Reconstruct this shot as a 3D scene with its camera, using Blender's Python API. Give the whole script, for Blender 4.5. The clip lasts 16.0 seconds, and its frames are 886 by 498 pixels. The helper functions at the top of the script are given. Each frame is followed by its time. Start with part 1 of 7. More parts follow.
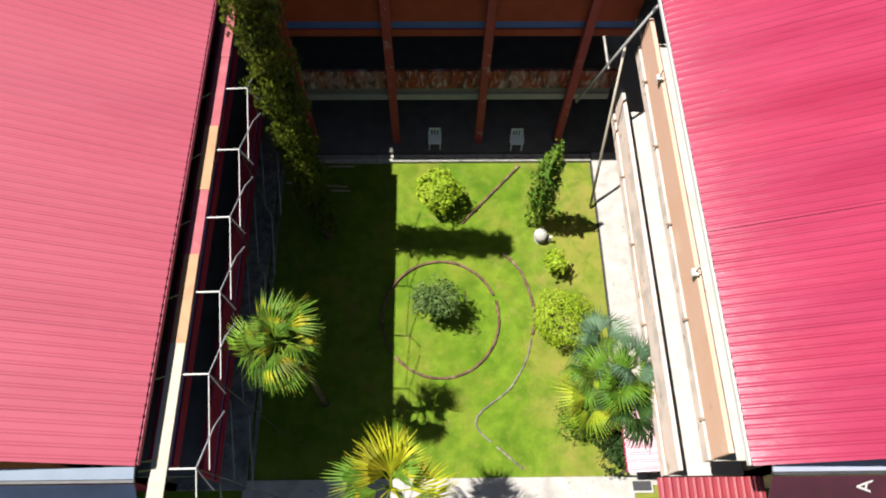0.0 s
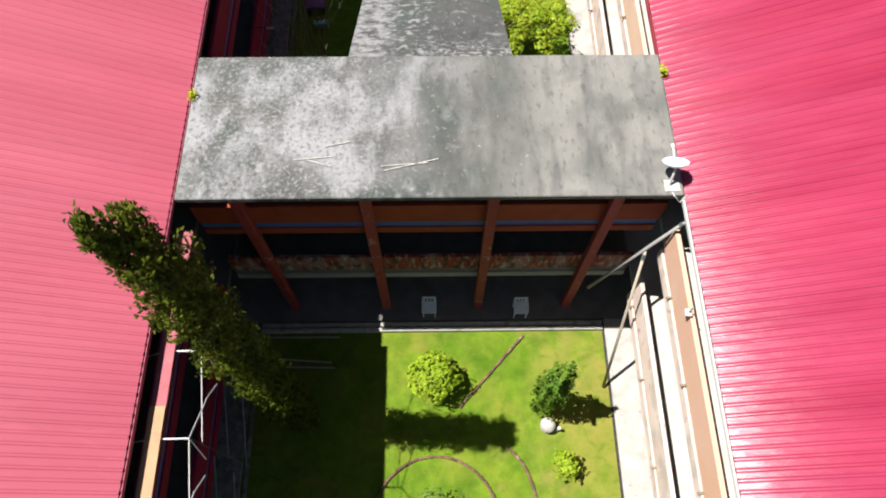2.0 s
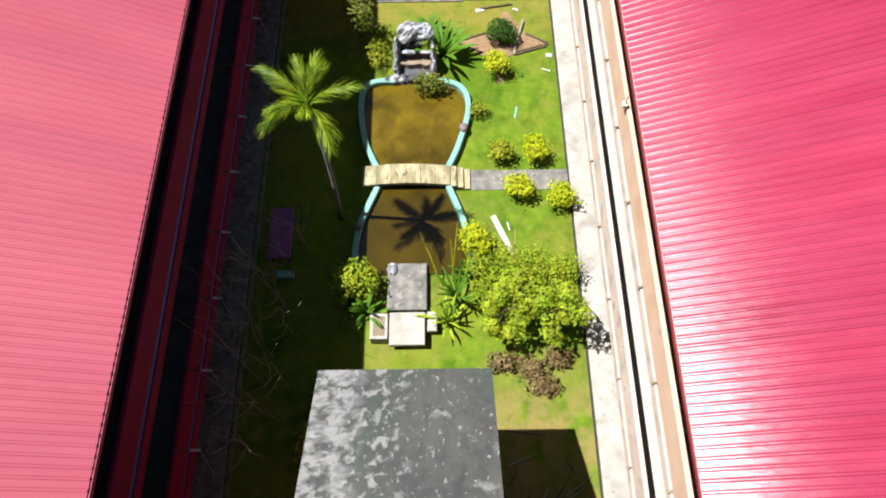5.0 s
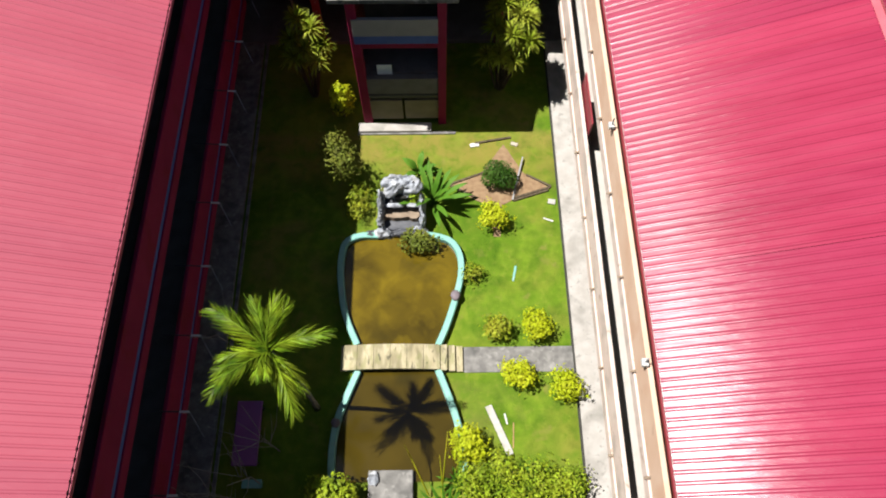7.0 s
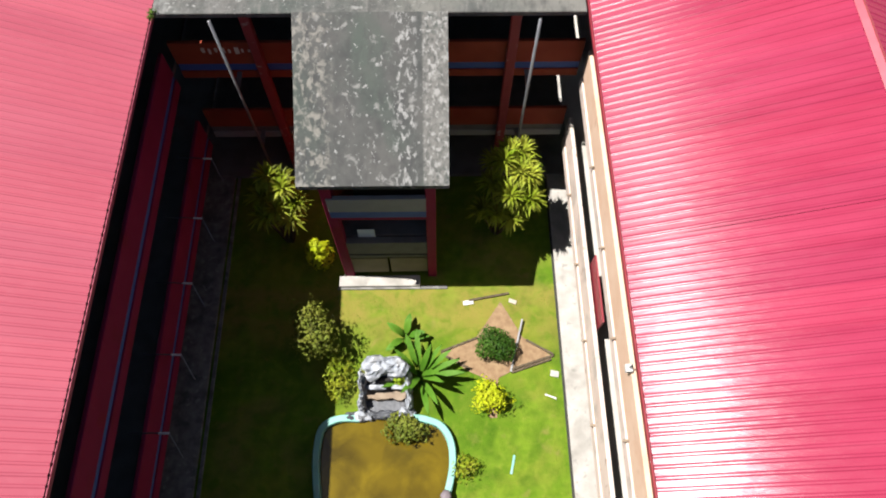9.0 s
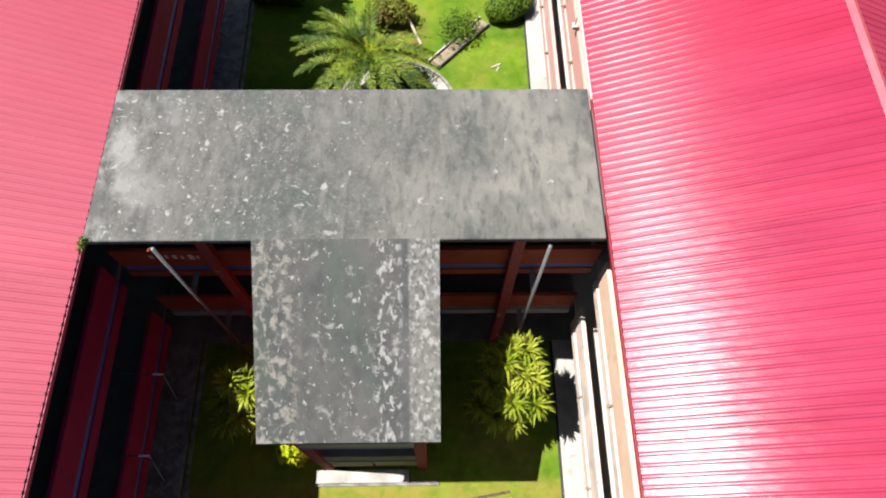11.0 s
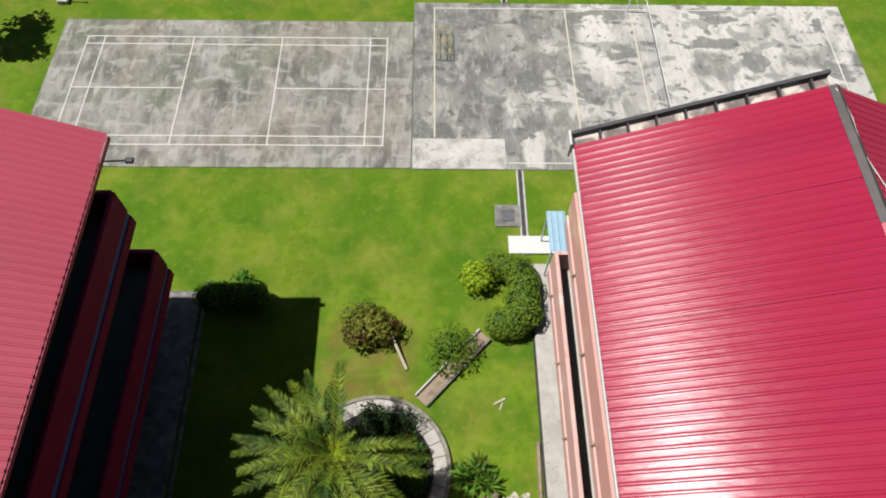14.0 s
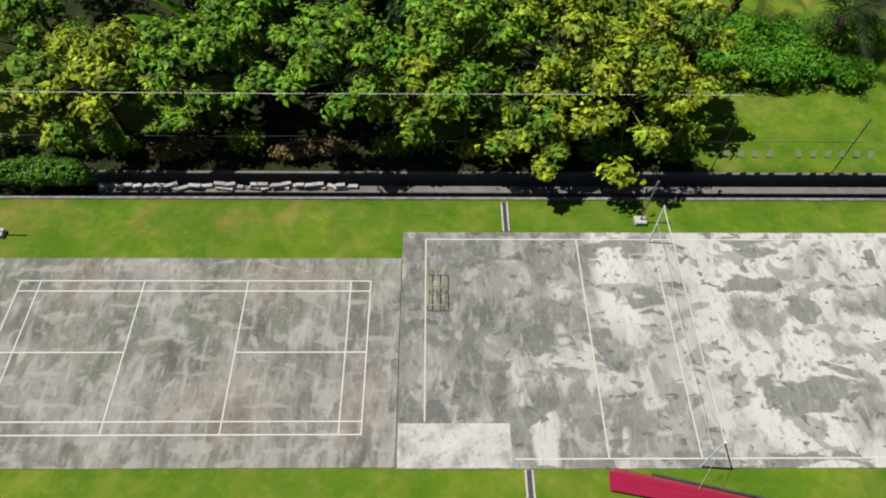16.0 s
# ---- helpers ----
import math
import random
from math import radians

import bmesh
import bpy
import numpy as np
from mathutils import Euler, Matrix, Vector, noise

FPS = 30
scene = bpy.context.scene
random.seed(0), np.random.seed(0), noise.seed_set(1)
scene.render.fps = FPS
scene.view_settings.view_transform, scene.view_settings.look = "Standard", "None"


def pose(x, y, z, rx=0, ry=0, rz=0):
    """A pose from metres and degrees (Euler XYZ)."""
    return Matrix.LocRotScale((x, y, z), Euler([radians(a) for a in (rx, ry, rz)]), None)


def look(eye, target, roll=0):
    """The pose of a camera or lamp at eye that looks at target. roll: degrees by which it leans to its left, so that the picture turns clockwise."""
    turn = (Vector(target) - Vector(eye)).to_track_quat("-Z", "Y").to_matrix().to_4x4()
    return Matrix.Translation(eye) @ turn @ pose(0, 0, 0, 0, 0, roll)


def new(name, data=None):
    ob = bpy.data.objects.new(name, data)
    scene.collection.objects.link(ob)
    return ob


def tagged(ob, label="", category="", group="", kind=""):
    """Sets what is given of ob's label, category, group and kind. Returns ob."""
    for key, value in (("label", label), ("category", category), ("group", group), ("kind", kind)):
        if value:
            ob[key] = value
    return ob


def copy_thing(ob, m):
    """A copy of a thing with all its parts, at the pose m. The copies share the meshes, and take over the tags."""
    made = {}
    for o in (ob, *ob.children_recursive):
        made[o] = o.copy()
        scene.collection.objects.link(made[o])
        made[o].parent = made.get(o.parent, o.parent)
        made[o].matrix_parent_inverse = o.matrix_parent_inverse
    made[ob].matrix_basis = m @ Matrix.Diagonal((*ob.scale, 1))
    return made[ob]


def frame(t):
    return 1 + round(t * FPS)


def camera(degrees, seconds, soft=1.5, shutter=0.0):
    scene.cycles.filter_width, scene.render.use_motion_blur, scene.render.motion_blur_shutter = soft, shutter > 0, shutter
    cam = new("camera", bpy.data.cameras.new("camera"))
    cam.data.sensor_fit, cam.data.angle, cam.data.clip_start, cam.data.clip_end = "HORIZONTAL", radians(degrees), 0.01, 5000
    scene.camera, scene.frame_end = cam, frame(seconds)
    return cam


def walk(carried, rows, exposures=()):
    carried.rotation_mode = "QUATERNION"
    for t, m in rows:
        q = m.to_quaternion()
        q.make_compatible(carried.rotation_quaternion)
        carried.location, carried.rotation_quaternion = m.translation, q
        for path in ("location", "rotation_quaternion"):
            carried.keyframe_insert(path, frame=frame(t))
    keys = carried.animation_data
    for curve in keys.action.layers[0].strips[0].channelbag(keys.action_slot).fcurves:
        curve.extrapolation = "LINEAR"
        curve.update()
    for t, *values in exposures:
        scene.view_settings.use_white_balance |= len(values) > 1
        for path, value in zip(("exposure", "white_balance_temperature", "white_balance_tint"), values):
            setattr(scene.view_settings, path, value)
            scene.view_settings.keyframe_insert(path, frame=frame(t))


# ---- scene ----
cam = camera(67.0, 16.0, soft=2.0)
PATH = [
    (0, (-0.746, 0.454, 21.725), (-0.716, 1.283, 19.906), 1.5),
    (0.5, (-0.638, 1.961, 21.772), (-0.613, 2.774, 19.945), 1.1),
    (1, (-0.548, 3.549, 21.815), (-0.528, 4.362, 19.988), 0.8),
    (1.5, (-0.473, 5.263, 21.84), (-0.454, 6.085, 20.017), 0.8),
    (2, (-0.391, 7.045, 21.874), (-0.371, 7.875, 20.055), 0.7),
    (2.5, (-0.265, 8.895, 21.9), (-0.249, 9.731, 20.084), 0.5),
    (3, (-0.124, 10.775, 21.931), (-0.112, 11.616, 20.116), 0.2),
    (3.5, (0.011, 12.655, 21.948), (0.019, 13.5, 20.135), 0.1),
    (4, (0.148, 14.481, 21.938), (0.153, 15.33, 20.127), -0.3),
    (4.2, (0.198, 15.201, 21.94), (0.203, 16.053, 20.131), -0.3),
    (6.3, (0.644, 22.862, 22.087), (0.65, 23.701, 20.271), -0.5),
    (6.5, (0.685, 23.575, 22.092), (0.694, 24.412, 20.275), -0.0),
    (7, (0.782, 25.31, 22.104), (0.791, 26.143, 20.286), -0.1),
    (7.5, (0.877, 26.985, 22.114), (0.889, 27.82, 20.296), 0.2),
    (8, (0.963, 28.628, 22.116), (0.98, 29.462, 20.299), 0.6),
    (8.2, (0.991, 29.277, 22.112), (1.01, 30.111, 20.294), 0.5),
    (10.3, (1.219, 36.019, 21.941), (1.244, 36.854, 20.124), 1.3),
    (10.5, (1.24, 36.682, 21.934), (1.267, 37.517, 20.117), 1.4),
    (11, (1.297, 38.398, 21.9), (1.327, 39.233, 20.083), 1.5),
    (11.5, (1.374, 40.194, 21.86), (1.404, 41.035, 20.045), 1.6),
    (12, (1.452, 42.07, 21.832), (1.482, 42.918, 20.021), 1.6),
    (12.5, (1.488, 44.048, 21.821), (1.521, 44.917, 20.02), 2.0),
    (13, (1.511, 46.063, 21.837), (1.549, 46.957, 20.048), 2.3),
    (13.5, (1.57, 48.144, 21.833), (1.608, 49.075, 20.064), 2.0),
    (14, (1.646, 50.286, 21.829), (1.684, 51.266, 20.086), 2.1),
    (14.5, (1.732, 52.51, 21.835), (1.77, 53.537, 20.119), 2.1),
    (15, (1.821, 54.796, 21.85), (1.858, 55.869, 20.162), 1.9),
    (15.5, (1.922, 57.087, 21.862), (1.958, 58.205, 20.204), 1.7),
    (16, (2.052, 59.368, 21.878), (2.085, 60.532, 20.252), 1.4),
]
walk(cam, [(t, look(eye, target, roll)) for t, eye, target, roll in PATH], [(0, 1.5), (2.5, 1.55), (4.2, 1.6), (6.3, 1.32), (7.5, 1.37), (8.5, 1.47), (10.3, 1.52), (11.5, 1.66), (13, 1.29), (14.5, 0.74), (16, 0.70)])

# ---- light ----
SUN_SLOPE = Vector((0.453, -0.03, -1.0)).normalized()
world = bpy.data.worlds.new("sky")
scene.world = world
world.use_nodes = True
sky = world.node_tree.nodes.new("ShaderNodeTexSky")
sky.sky_type, sky.sun_disc = "NISHITA", False
sky.sun_elevation = math.asin(-SUN_SLOPE.z)
sky.sun_rotation = math.atan2(-SUN_SLOPE.x, -SUN_SLOPE.y)
world.node_tree.nodes["Background"].inputs["Strength"].default_value = 0.03
world.node_tree.links.new(sky.outputs[0], world.node_tree.nodes["Background"].inputs["Color"])
sun_data = bpy.data.lights.new("sun", "SUN")
sun_data.energy, sun_data.angle, sun_data.color = 5.0, radians(0.5), (1.0, 0.96, 0.91)
sun = new("sun", sun_data)
sun.matrix_world = look((0, 30, 60), Vector((0, 30, 60)) + SUN_SLOPE)


# ---- materials ----
def shade(name, colours, scale=1.0, rough=0.8, metal=0.0, bump=0.0, bump_scale=None, patches=(), objects=0.0, islands=0.0,
          stretch=(1, 1, 1), spec=0.5, detail=6.0, through_light=0.0, drawn=0.0):
    """A surface: two colours mixed by fine noise; patches are (colour, scale or (scale, pull in x, pull in y), from, to, strength and perhaps spans, (from, to) in x or (axis, from, to), over which it grows) laid over it by broader noise;
    objects and islands: how far the value varies from thing to thing or from piece to piece; drawn: how far its gloss is drawn out along y."""
    m = bpy.data.materials.new(name)
    m.use_nodes = True
    n, l = m.node_tree.nodes, m.node_tree.links
    b = n["Principled BSDF"]
    b.inputs["Roughness"].default_value, b.inputs["Metallic"].default_value = rough, metal
    b.inputs["Specular IOR Level"].default_value = spec
    if drawn:
        along = n.new("ShaderNodeCombineXYZ")
        along.inputs[1].default_value = 1.0
        b.inputs["Anisotropic"].default_value = drawn
        l.new(along.outputs[0], b.inputs["Tangent"])
    geo = n.new("ShaderNodeNewGeometry")
    stretched = n.new("ShaderNodeVectorMath")
    stretched.operation = "MULTIPLY"
    stretched.inputs[1].default_value = stretch
    l.new(geo.outputs["Position"], stretched.inputs[0])

    def noise_at(size, det=detail, distort=0.0):
        t = n.new("ShaderNodeTexNoise")
        source = stretched
        if isinstance(size, tuple):
            size, *pull = size
            source = n.new("ShaderNodeVectorMath")
            source.operation = "MULTIPLY"
            source.inputs[1].default_value = (*pull, 1)
            l.new(geo.outputs["Position"], source.inputs[0])
        t.inputs["Scale"].default_value, t.inputs["Detail"].default_value = size, det
        t.inputs["Distortion"].default_value = distort
        l.new(source.outputs[0], t.inputs["Vector"])
        return t.outputs["Fac"]

    def ramp(fac, lo, hi):
        r = n.new("ShaderNodeMapRange")
        r.inputs["From Min"].default_value, r.inputs["From Max"].default_value = lo, hi
        l.new(fac, r.inputs["Value"])
        return r.outputs["Result"]

    def mixed(fac, a, c, mode="MIX"):
        x = n.new("ShaderNodeMix")
        x.data_type, x.blend_type = "RGBA", mode
        l.new(fac, x.inputs["Factor"])
        for slot, v in ((6, a), (7, c)):
            if isinstance(v, tuple):
                x.inputs[slot].default_value = (*v, 1)
            else:
                l.new(v, x.inputs[slot])
        return x.outputs[2]

    colour = mixed(ramp(noise_at(scale), 0.32, 0.68), colours[0], colours[1])
    for c, size, lo, hi, strength, *span in patches:
        fac = ramp(noise_at(size, 7.0, 0.4), lo, hi)
        for limits in span:
            axis, start, end = limits if len(limits) == 3 else (0, *limits)
            split = n.new("ShaderNodeSeparateXYZ")
            l.new(geo.outputs["Position"], split.inputs[0])
            part_of = ramp(split.outputs[axis], start, end)
            both = n.new("ShaderNodeMath")
            both.operation = "MULTIPLY"
            l.new(fac, both.inputs[0])
            l.new(part_of, both.inputs[1])
            fac = both.outputs[0]
        dim = n.new("ShaderNodeMath")
        dim.operation = "MULTIPLY"
        dim.inputs[1].default_value = strength
        l.new(fac, dim.inputs[0])
        colour = mixed(dim.outputs[0], colour, c)
    for amount, source in ((objects, "ShaderNodeObjectInfo"), (islands, "")):
        if amount:
            if source:
                r = n.new(source).outputs["Random"]
            else:
                r = geo.outputs["Random Per Island"]
            hsv = n.new("ShaderNodeHueSaturation")
            l.new(colour, hsv.inputs["Color"])
            v = n.new("ShaderNodeMapRange")
            v.inputs["To Min"].default_value, v.inputs["To Max"].default_value = 1 - amount, 1 + amount
            l.new(r, v.inputs["Value"])
            l.new(v.outputs["Result"], hsv.inputs["Value"])
            h = n.new("ShaderNodeMapRange")
            h.inputs["To Min"].default_value, h.inputs["To Max"].default_value = 0.5 - 0.03 * amount, 0.5 + 0.03 * amount
            l.new(r, h.inputs["Value"])
            l.new(h.outputs["Result"], hsv.inputs["Hue"])
            colour = hsv.outputs["Color"]
    l.new(colour, b.inputs["Base Color"])
    if bump:
        bp = n.new("ShaderNodeBump")
        bp.inputs["Strength"].default_value, bp.inputs["Distance"].default_value = bump, 0.02
        l.new(noise_at(bump_scale or scale * 4), bp.inputs["Height"])
        l.new(bp.outputs[0], b.inputs["Normal"])
    if through_light:
        tr = n.new("ShaderNodeBsdfTranslucent")
        l.new(colour, tr.inputs["Color"])
        mix = n.new("ShaderNodeMixShader")
        mix.inputs[0].default_value = through_light
        out = n["Material Output"]
        l.new(b.outputs[0], mix.inputs[1])
        l.new(tr.outputs[0], mix.inputs[2])
        l.new(mix.outputs[0], out.inputs["Surface"])
    return m


GRASS = shade("lawn_grass", ((0.054, 0.098, 0.0063), (0.094, 0.148, 0.0104)), 2.2, 0.95, bump=0.6, bump_scale=40, spec=0.1,
              patches=[((0.126, 0.124, 0.0191), 0.5, 0.50, 0.72, 0.75), ((0.0232, 0.060, 0.0028), 0.9, 0.52, 0.72, 0.8),
                       ((0.154, 0.121, 0.038), 0.28, 0.56, 0.72, 0.6), ((0.140, 0.115, 0.035), 1.6, 0.60, 0.72, 0.6),
                       ((0.035, 0.083, 0.0032), 0.22, 0.50, 0.64, 0.55), ((0.132, 0.144, 0.0158), 0.3, 0.52, 0.66, 0.5), ((0.042, 0.097, 0.0032), 0.5, 0.32, 0.62, 0.6, (1, 61.0, 64.5), (1, 90.0, 80.0)),
                       ((0.154, 0.112, 0.032), 0.7, 0.44, 0.60, 0.6, (1, 75.4, 76.2), (1, 79.0, 78.0), (0, 0.0, -3.0)),
                       ((0.080, 0.135, 0.0060), 0.8, 0.36, 0.66, 0.55, (1, 47.0, 49.0), (1, 72.0, 60.0)), ((0.154, 0.124, 0.0281), 1.2, 0.30, 0.56, 0.75, (1, 37.8, 39.4), (1, 40.7, 40.3), (0, 8.0, 7.0), (0, -8.0, -7.0)), ((0.112, 0.069, 0.0242), 1.5, 0.34, 0.52, 0.85, (1, 56.6, 57.3), (1, 60.0, 58.8), (0, -2.3, -1.6), (0, 1.4, 0.7)),
                       ((0.080, 0.070, 0.0190), 0.9, 0.38, 0.60, 0.75, (1, 52.6, 51.8), (1, 47.0, 49.0), (0, 8.0, 7.0), (0, -8.0, -7.0)), ((0.125, 0.105, 0.038), 2.2, 0.50, 0.64, 0.7, (1, 52.6, 51.8), (1, 47.0, 49.0), (0, 8.0, 7.0), (0, -8.0, -7.0)), ((0.169, 0.144, 0.035), 1.0, 0.32, 0.58, 0.6, (0, 2.2, 3.4), (1, 15.0, 14.0)), ((0.169, 0.124, 0.049), 1.2, 0.36, 0.54, 0.85, (0, 1.4, 1.8), (0, 8.0, 7.0), (1, 18.0, 18.6), (1, 25.0, 22.0)), ((0.146, 0.106, 0.035), 1.4, 0.42, 0.58, 0.7, (1, 79.2, 79.6), (0, -1.0, -2.0)),
                       ((0.032, 0.085, 0.0040), 0.45, 0.42, 0.62, 0.7, (1, 46.0, 50.0)), ((0.165, 0.150, 0.035), 0.8, 0.48, 0.78, 0.4, (1, 46.0, 50.0)), ((0.050, 0.105, 0.0045), 2.4, 0.54, 0.66, 0.5), ((0.155, 0.160, 0.026), 4.0, 0.54, 0.80, 0.4)])
BLADES = shade("grass_blades", ((0.061, 0.106, 0.0063), (0.108, 0.160, 0.0124)), 3.0, 0.9, islands=0.15, spec=0.1, through_light=0.25,
               patches=[((0.140, 0.134, 0.0242), 0.5, 0.50, 0.75, 0.7)])
EARTH = shade("bare_earth", ((0.140, 0.088, 0.051), (0.195, 0.135, 0.079)), 5, 0.95, bump=0.6, spec=0.1)
# near-black ground: the shade under the trees is put into its colour
SHADE_GROUND = shade("shade_dark_ground", ((0.0074, 0.0121, 0.0032), (0.0188, 0.0232, 0.0074)), 1.2, 0.95, bump=0.8, spec=0.1)
CONCRETE = shade("pale_concrete", ((0.225, 0.211, 0.192), (0.285, 0.270, 0.251)), 3, 0.85, bump=0.3,
                 patches=[((0.098, 0.094, 0.079), 0.8, 0.54, 0.72, 0.7), ((0.240, 0.229, 0.210), 1.7, 0.55, 0.7, 0.5), ((0.075, 0.075, 0.064), 6.0, 0.60, 0.72, 0.5)])
KERB = shade("kerb_concrete", ((0.232, 0.223, 0.200), (0.317, 0.307, 0.279)), 6, 0.85, bump=0.3,
             patches=[((0.084, 0.079, 0.065), 2.5, 0.58, 0.70, 0.8)])
SLAB = shade("weathered_slab", ((0.0285, 0.0310, 0.0285), (0.047, 0.048, 0.044)), 5.0, 0.88, bump=0.35, bump_scale=14,
             patches=[((0.068, 0.066, 0.060), (0.5, 1, 0.5), 0.42, 0.62, 0.8), ((0.0245, 0.034, 0.0285), 0.7, 0.48, 0.64, 0.7),
                      ((0.142, 0.136, 0.123), (0.55, 1, 0.8), 0.24, 0.56, 0.9, (-0.2, 2.6)), ((0.040, 0.044, 0.039), 0.9, 0.50, 0.68, 0.6, (1.5, 3.0)),
                      ((0.0255, 0.0262, 0.0250), (3.0, 1, 0.22), 0.48, 0.70, 0.5), ((0.082, 0.081, 0.077), (4.0, 1, 0.25), 0.52, 0.70, 0.45),
                      ((0.175, 0.175, 0.180), (0.8, 1, 0.8), 0.42, 0.60, 0.85, (-0.3, -2.2), (1, 14.4, 15.4), (1, 18.2, 17.2)), ((0.165, 0.165, 0.167), (1.5, 1, 0.5), 0.50, 0.64, 0.8, (1.2, -1.2)),
                      ((0.215, 0.215, 0.222), 11.0, 0.50, 0.68, 0.5, (-0.3, -3.0)), ((0.0225, 0.0240, 0.0225), 10.0, 0.52, 0.66, 0.6, (-0.3, -3.0)), ((0.165, 0.165, 0.162), 3.4, 0.60, 0.72, 0.55, (1.5, -1.5)),
                      ((0.190, 0.190, 0.186), 8.0, 0.62, 0.71, 0.65, (1.5, -1.5)), ((0.205, 0.203, 0.196), 9.0, 0.70, 0.74, 0.8), ((0.225, 0.225, 0.22), 20.0, 0.68, 0.74, 0.5, (3.0, -2.0)), ((0.0200, 0.0220, 0.0190), (9.0, 1, 0.5), 0.56, 0.70, 0.45)])
SLAB_DARKER = shade("weathered_dark_slab", ((0.0300, 0.0325, 0.0300), (0.050, 0.051, 0.048)), 5.0, 0.88, bump=0.35, bump_scale=14,
                    patches=[((0.068, 0.066, 0.062), (0.5, 1, 0.5), 0.42, 0.62, 0.8), ((0.0275, 0.036, 0.031), 0.6, 0.48, 0.66, 0.7),
                             ((0.118, 0.112, 0.099), (0.7, 1, 0.7), 0.36, 0.62, 0.85, (-2.0, 2.5)), ((0.046, 0.048, 0.043), 1.1, 0.50, 0.66, 0.55, (0.5, 2.5)),
                             ((0.0235, 0.0240, 0.0230), (4.5, 1, 0.35), 0.48, 0.68, 0.6), ((0.090, 0.087, 0.081), (5.0, 1, 0.4), 0.52, 0.70, 0.55), ((0.080, 0.078, 0.073), 10.0, 0.52, 0.70, 0.45),
                             ((0.145, 0.145, 0.141), (1.3, 1, 0.8), 0.46, 0.62, 0.8, (-4.2, -5.8)), ((0.185, 0.185, 0.180), 6.0, 0.64, 0.70, 0.8, (3.0, -3.0)), ((0.205, 0.205, 0.20), 13.0, 0.64, 0.71, 0.7, (4.0, -3.0)),
                             ((0.190, 0.188, 0.182), 2.6, 0.675, 0.71, 0.75), ((0.0190, 0.0205, 0.0180), (8.0, 1, 0.5), 0.56, 0.70, 0.45)])
SLAB_STREAKED = shade("streaked_slab", ((0.0235, 0.0255, 0.0245), (0.038, 0.040, 0.038)), 5.0, 0.88, bump=0.35, bump_scale=14,
                      patches=[((0.052, 0.051, 0.048), (0.8, 1, 0.4), 0.46, 0.64, 0.7), ((0.028, 0.040, 0.032), (0.7, 1, 0.4), 0.46, 0.64, 0.7), ((0.0195, 0.0195, 0.0205), (4.0, 1, 0.25), 0.50, 0.68, 0.55),
                               ((0.165, 0.165, 0.165), (2.6, 1, 1.3), 0.40, 0.56, 0.9, (0, -1.25, -1.85), (1, 24.0, 23.0)), ((0.0300, 0.0320, 0.0305), (5.0, 1, 1.5), 0.52, 0.64, 0.7, (0, -1.25, -1.85), (1, 24.0, 23.0)),
                               ((0.160, 0.160, 0.160), (4.5, 1, 0.9), 0.54, 0.64, 0.85, (0, -0.2, -0.7), (1, 24.0, 23.0)), ((0.180, 0.180, 0.176), (8.0, 1, 1.0), 0.50, 0.62, 0.8, (1, 19.3, 18.4), (0, -1.2, -0.2)),
                               ((0.140, 0.139, 0.133), (2.6, 1, 1.0), 0.62, 0.70, 0.75), ((0.185, 0.185, 0.181), (9.0, 1, 0.7), 0.62, 0.70, 0.8),
                               ((0.095, 0.093, 0.086), (9.0, 1, 0.6), 0.30, 0.60, 0.9, (0, 0.74, 0.80), (1, 39.0, 40.0)), ((0.180, 0.178, 0.172), (9.0, 1, 0.7), 0.50, 0.64, 0.85, (0, 0.74, 0.80), (1, 39.0, 40.0)),
                               ((0.135, 0.128, 0.113), (6.0, 1, 0.7), 0.48, 0.62, 0.8, (0, -1.5, -1.9), (1, 39.0, 40.0)), ((0.180, 0.180, 0.176), (8.0, 1, 0.45), 0.53, 0.63, 0.85, (0, -0.1, 0.15), (0, 0.66, 0.52), (1, 39.0, 40.0))])
COURT_GREY = shade("court_concrete", ((0.088, 0.088, 0.076), (0.125, 0.123, 0.109)), 2.4, 0.9, bump=0.2, stretch=(1, 0.6, 1),
                   patches=[((0.070, 0.081, 0.058), 0.14, 0.42, 0.60, 0.8), ((0.140, 0.123, 0.105), 0.2, 0.50, 0.62, 0.6), ((0.177, 0.170, 0.154), 0.55, 0.42, 0.60, 0.85), ((0.040, 0.040, 0.035), 0.8, 0.50, 0.68, 0.8),
                            ((0.205, 0.203, 0.181), 1.2, 0.52, 0.72, 0.75), ((0.232, 0.230, 0.209), 2.4, 0.57, 0.66, 0.6), ((0.051, 0.055, 0.044), 1.5, 0.56, 0.66, 0.5), ((0.125, 0.098, 0.074), 0.3, 0.52, 0.66, 0.5), ((0.088, 0.098, 0.063), 0.35, 0.48, 0.70, 0.5),
                            ((0.046, 0.046, 0.042), 5.0, 0.52, 0.74, 0.5), ((0.195, 0.191, 0.172), 9.0, 0.55, 0.75, 0.5),
                            ((0.225, 0.223, 0.203), (3.2, 1, 0.2), 0.55, 0.66, 0.5), ((0.046, 0.047, 0.042), (2.6, 1, 0.25), 0.54, 0.68, 0.5), ((0.203, 0.199, 0.180), (0.9, 1, 2.2), 0.56, 0.62, 0.6)])
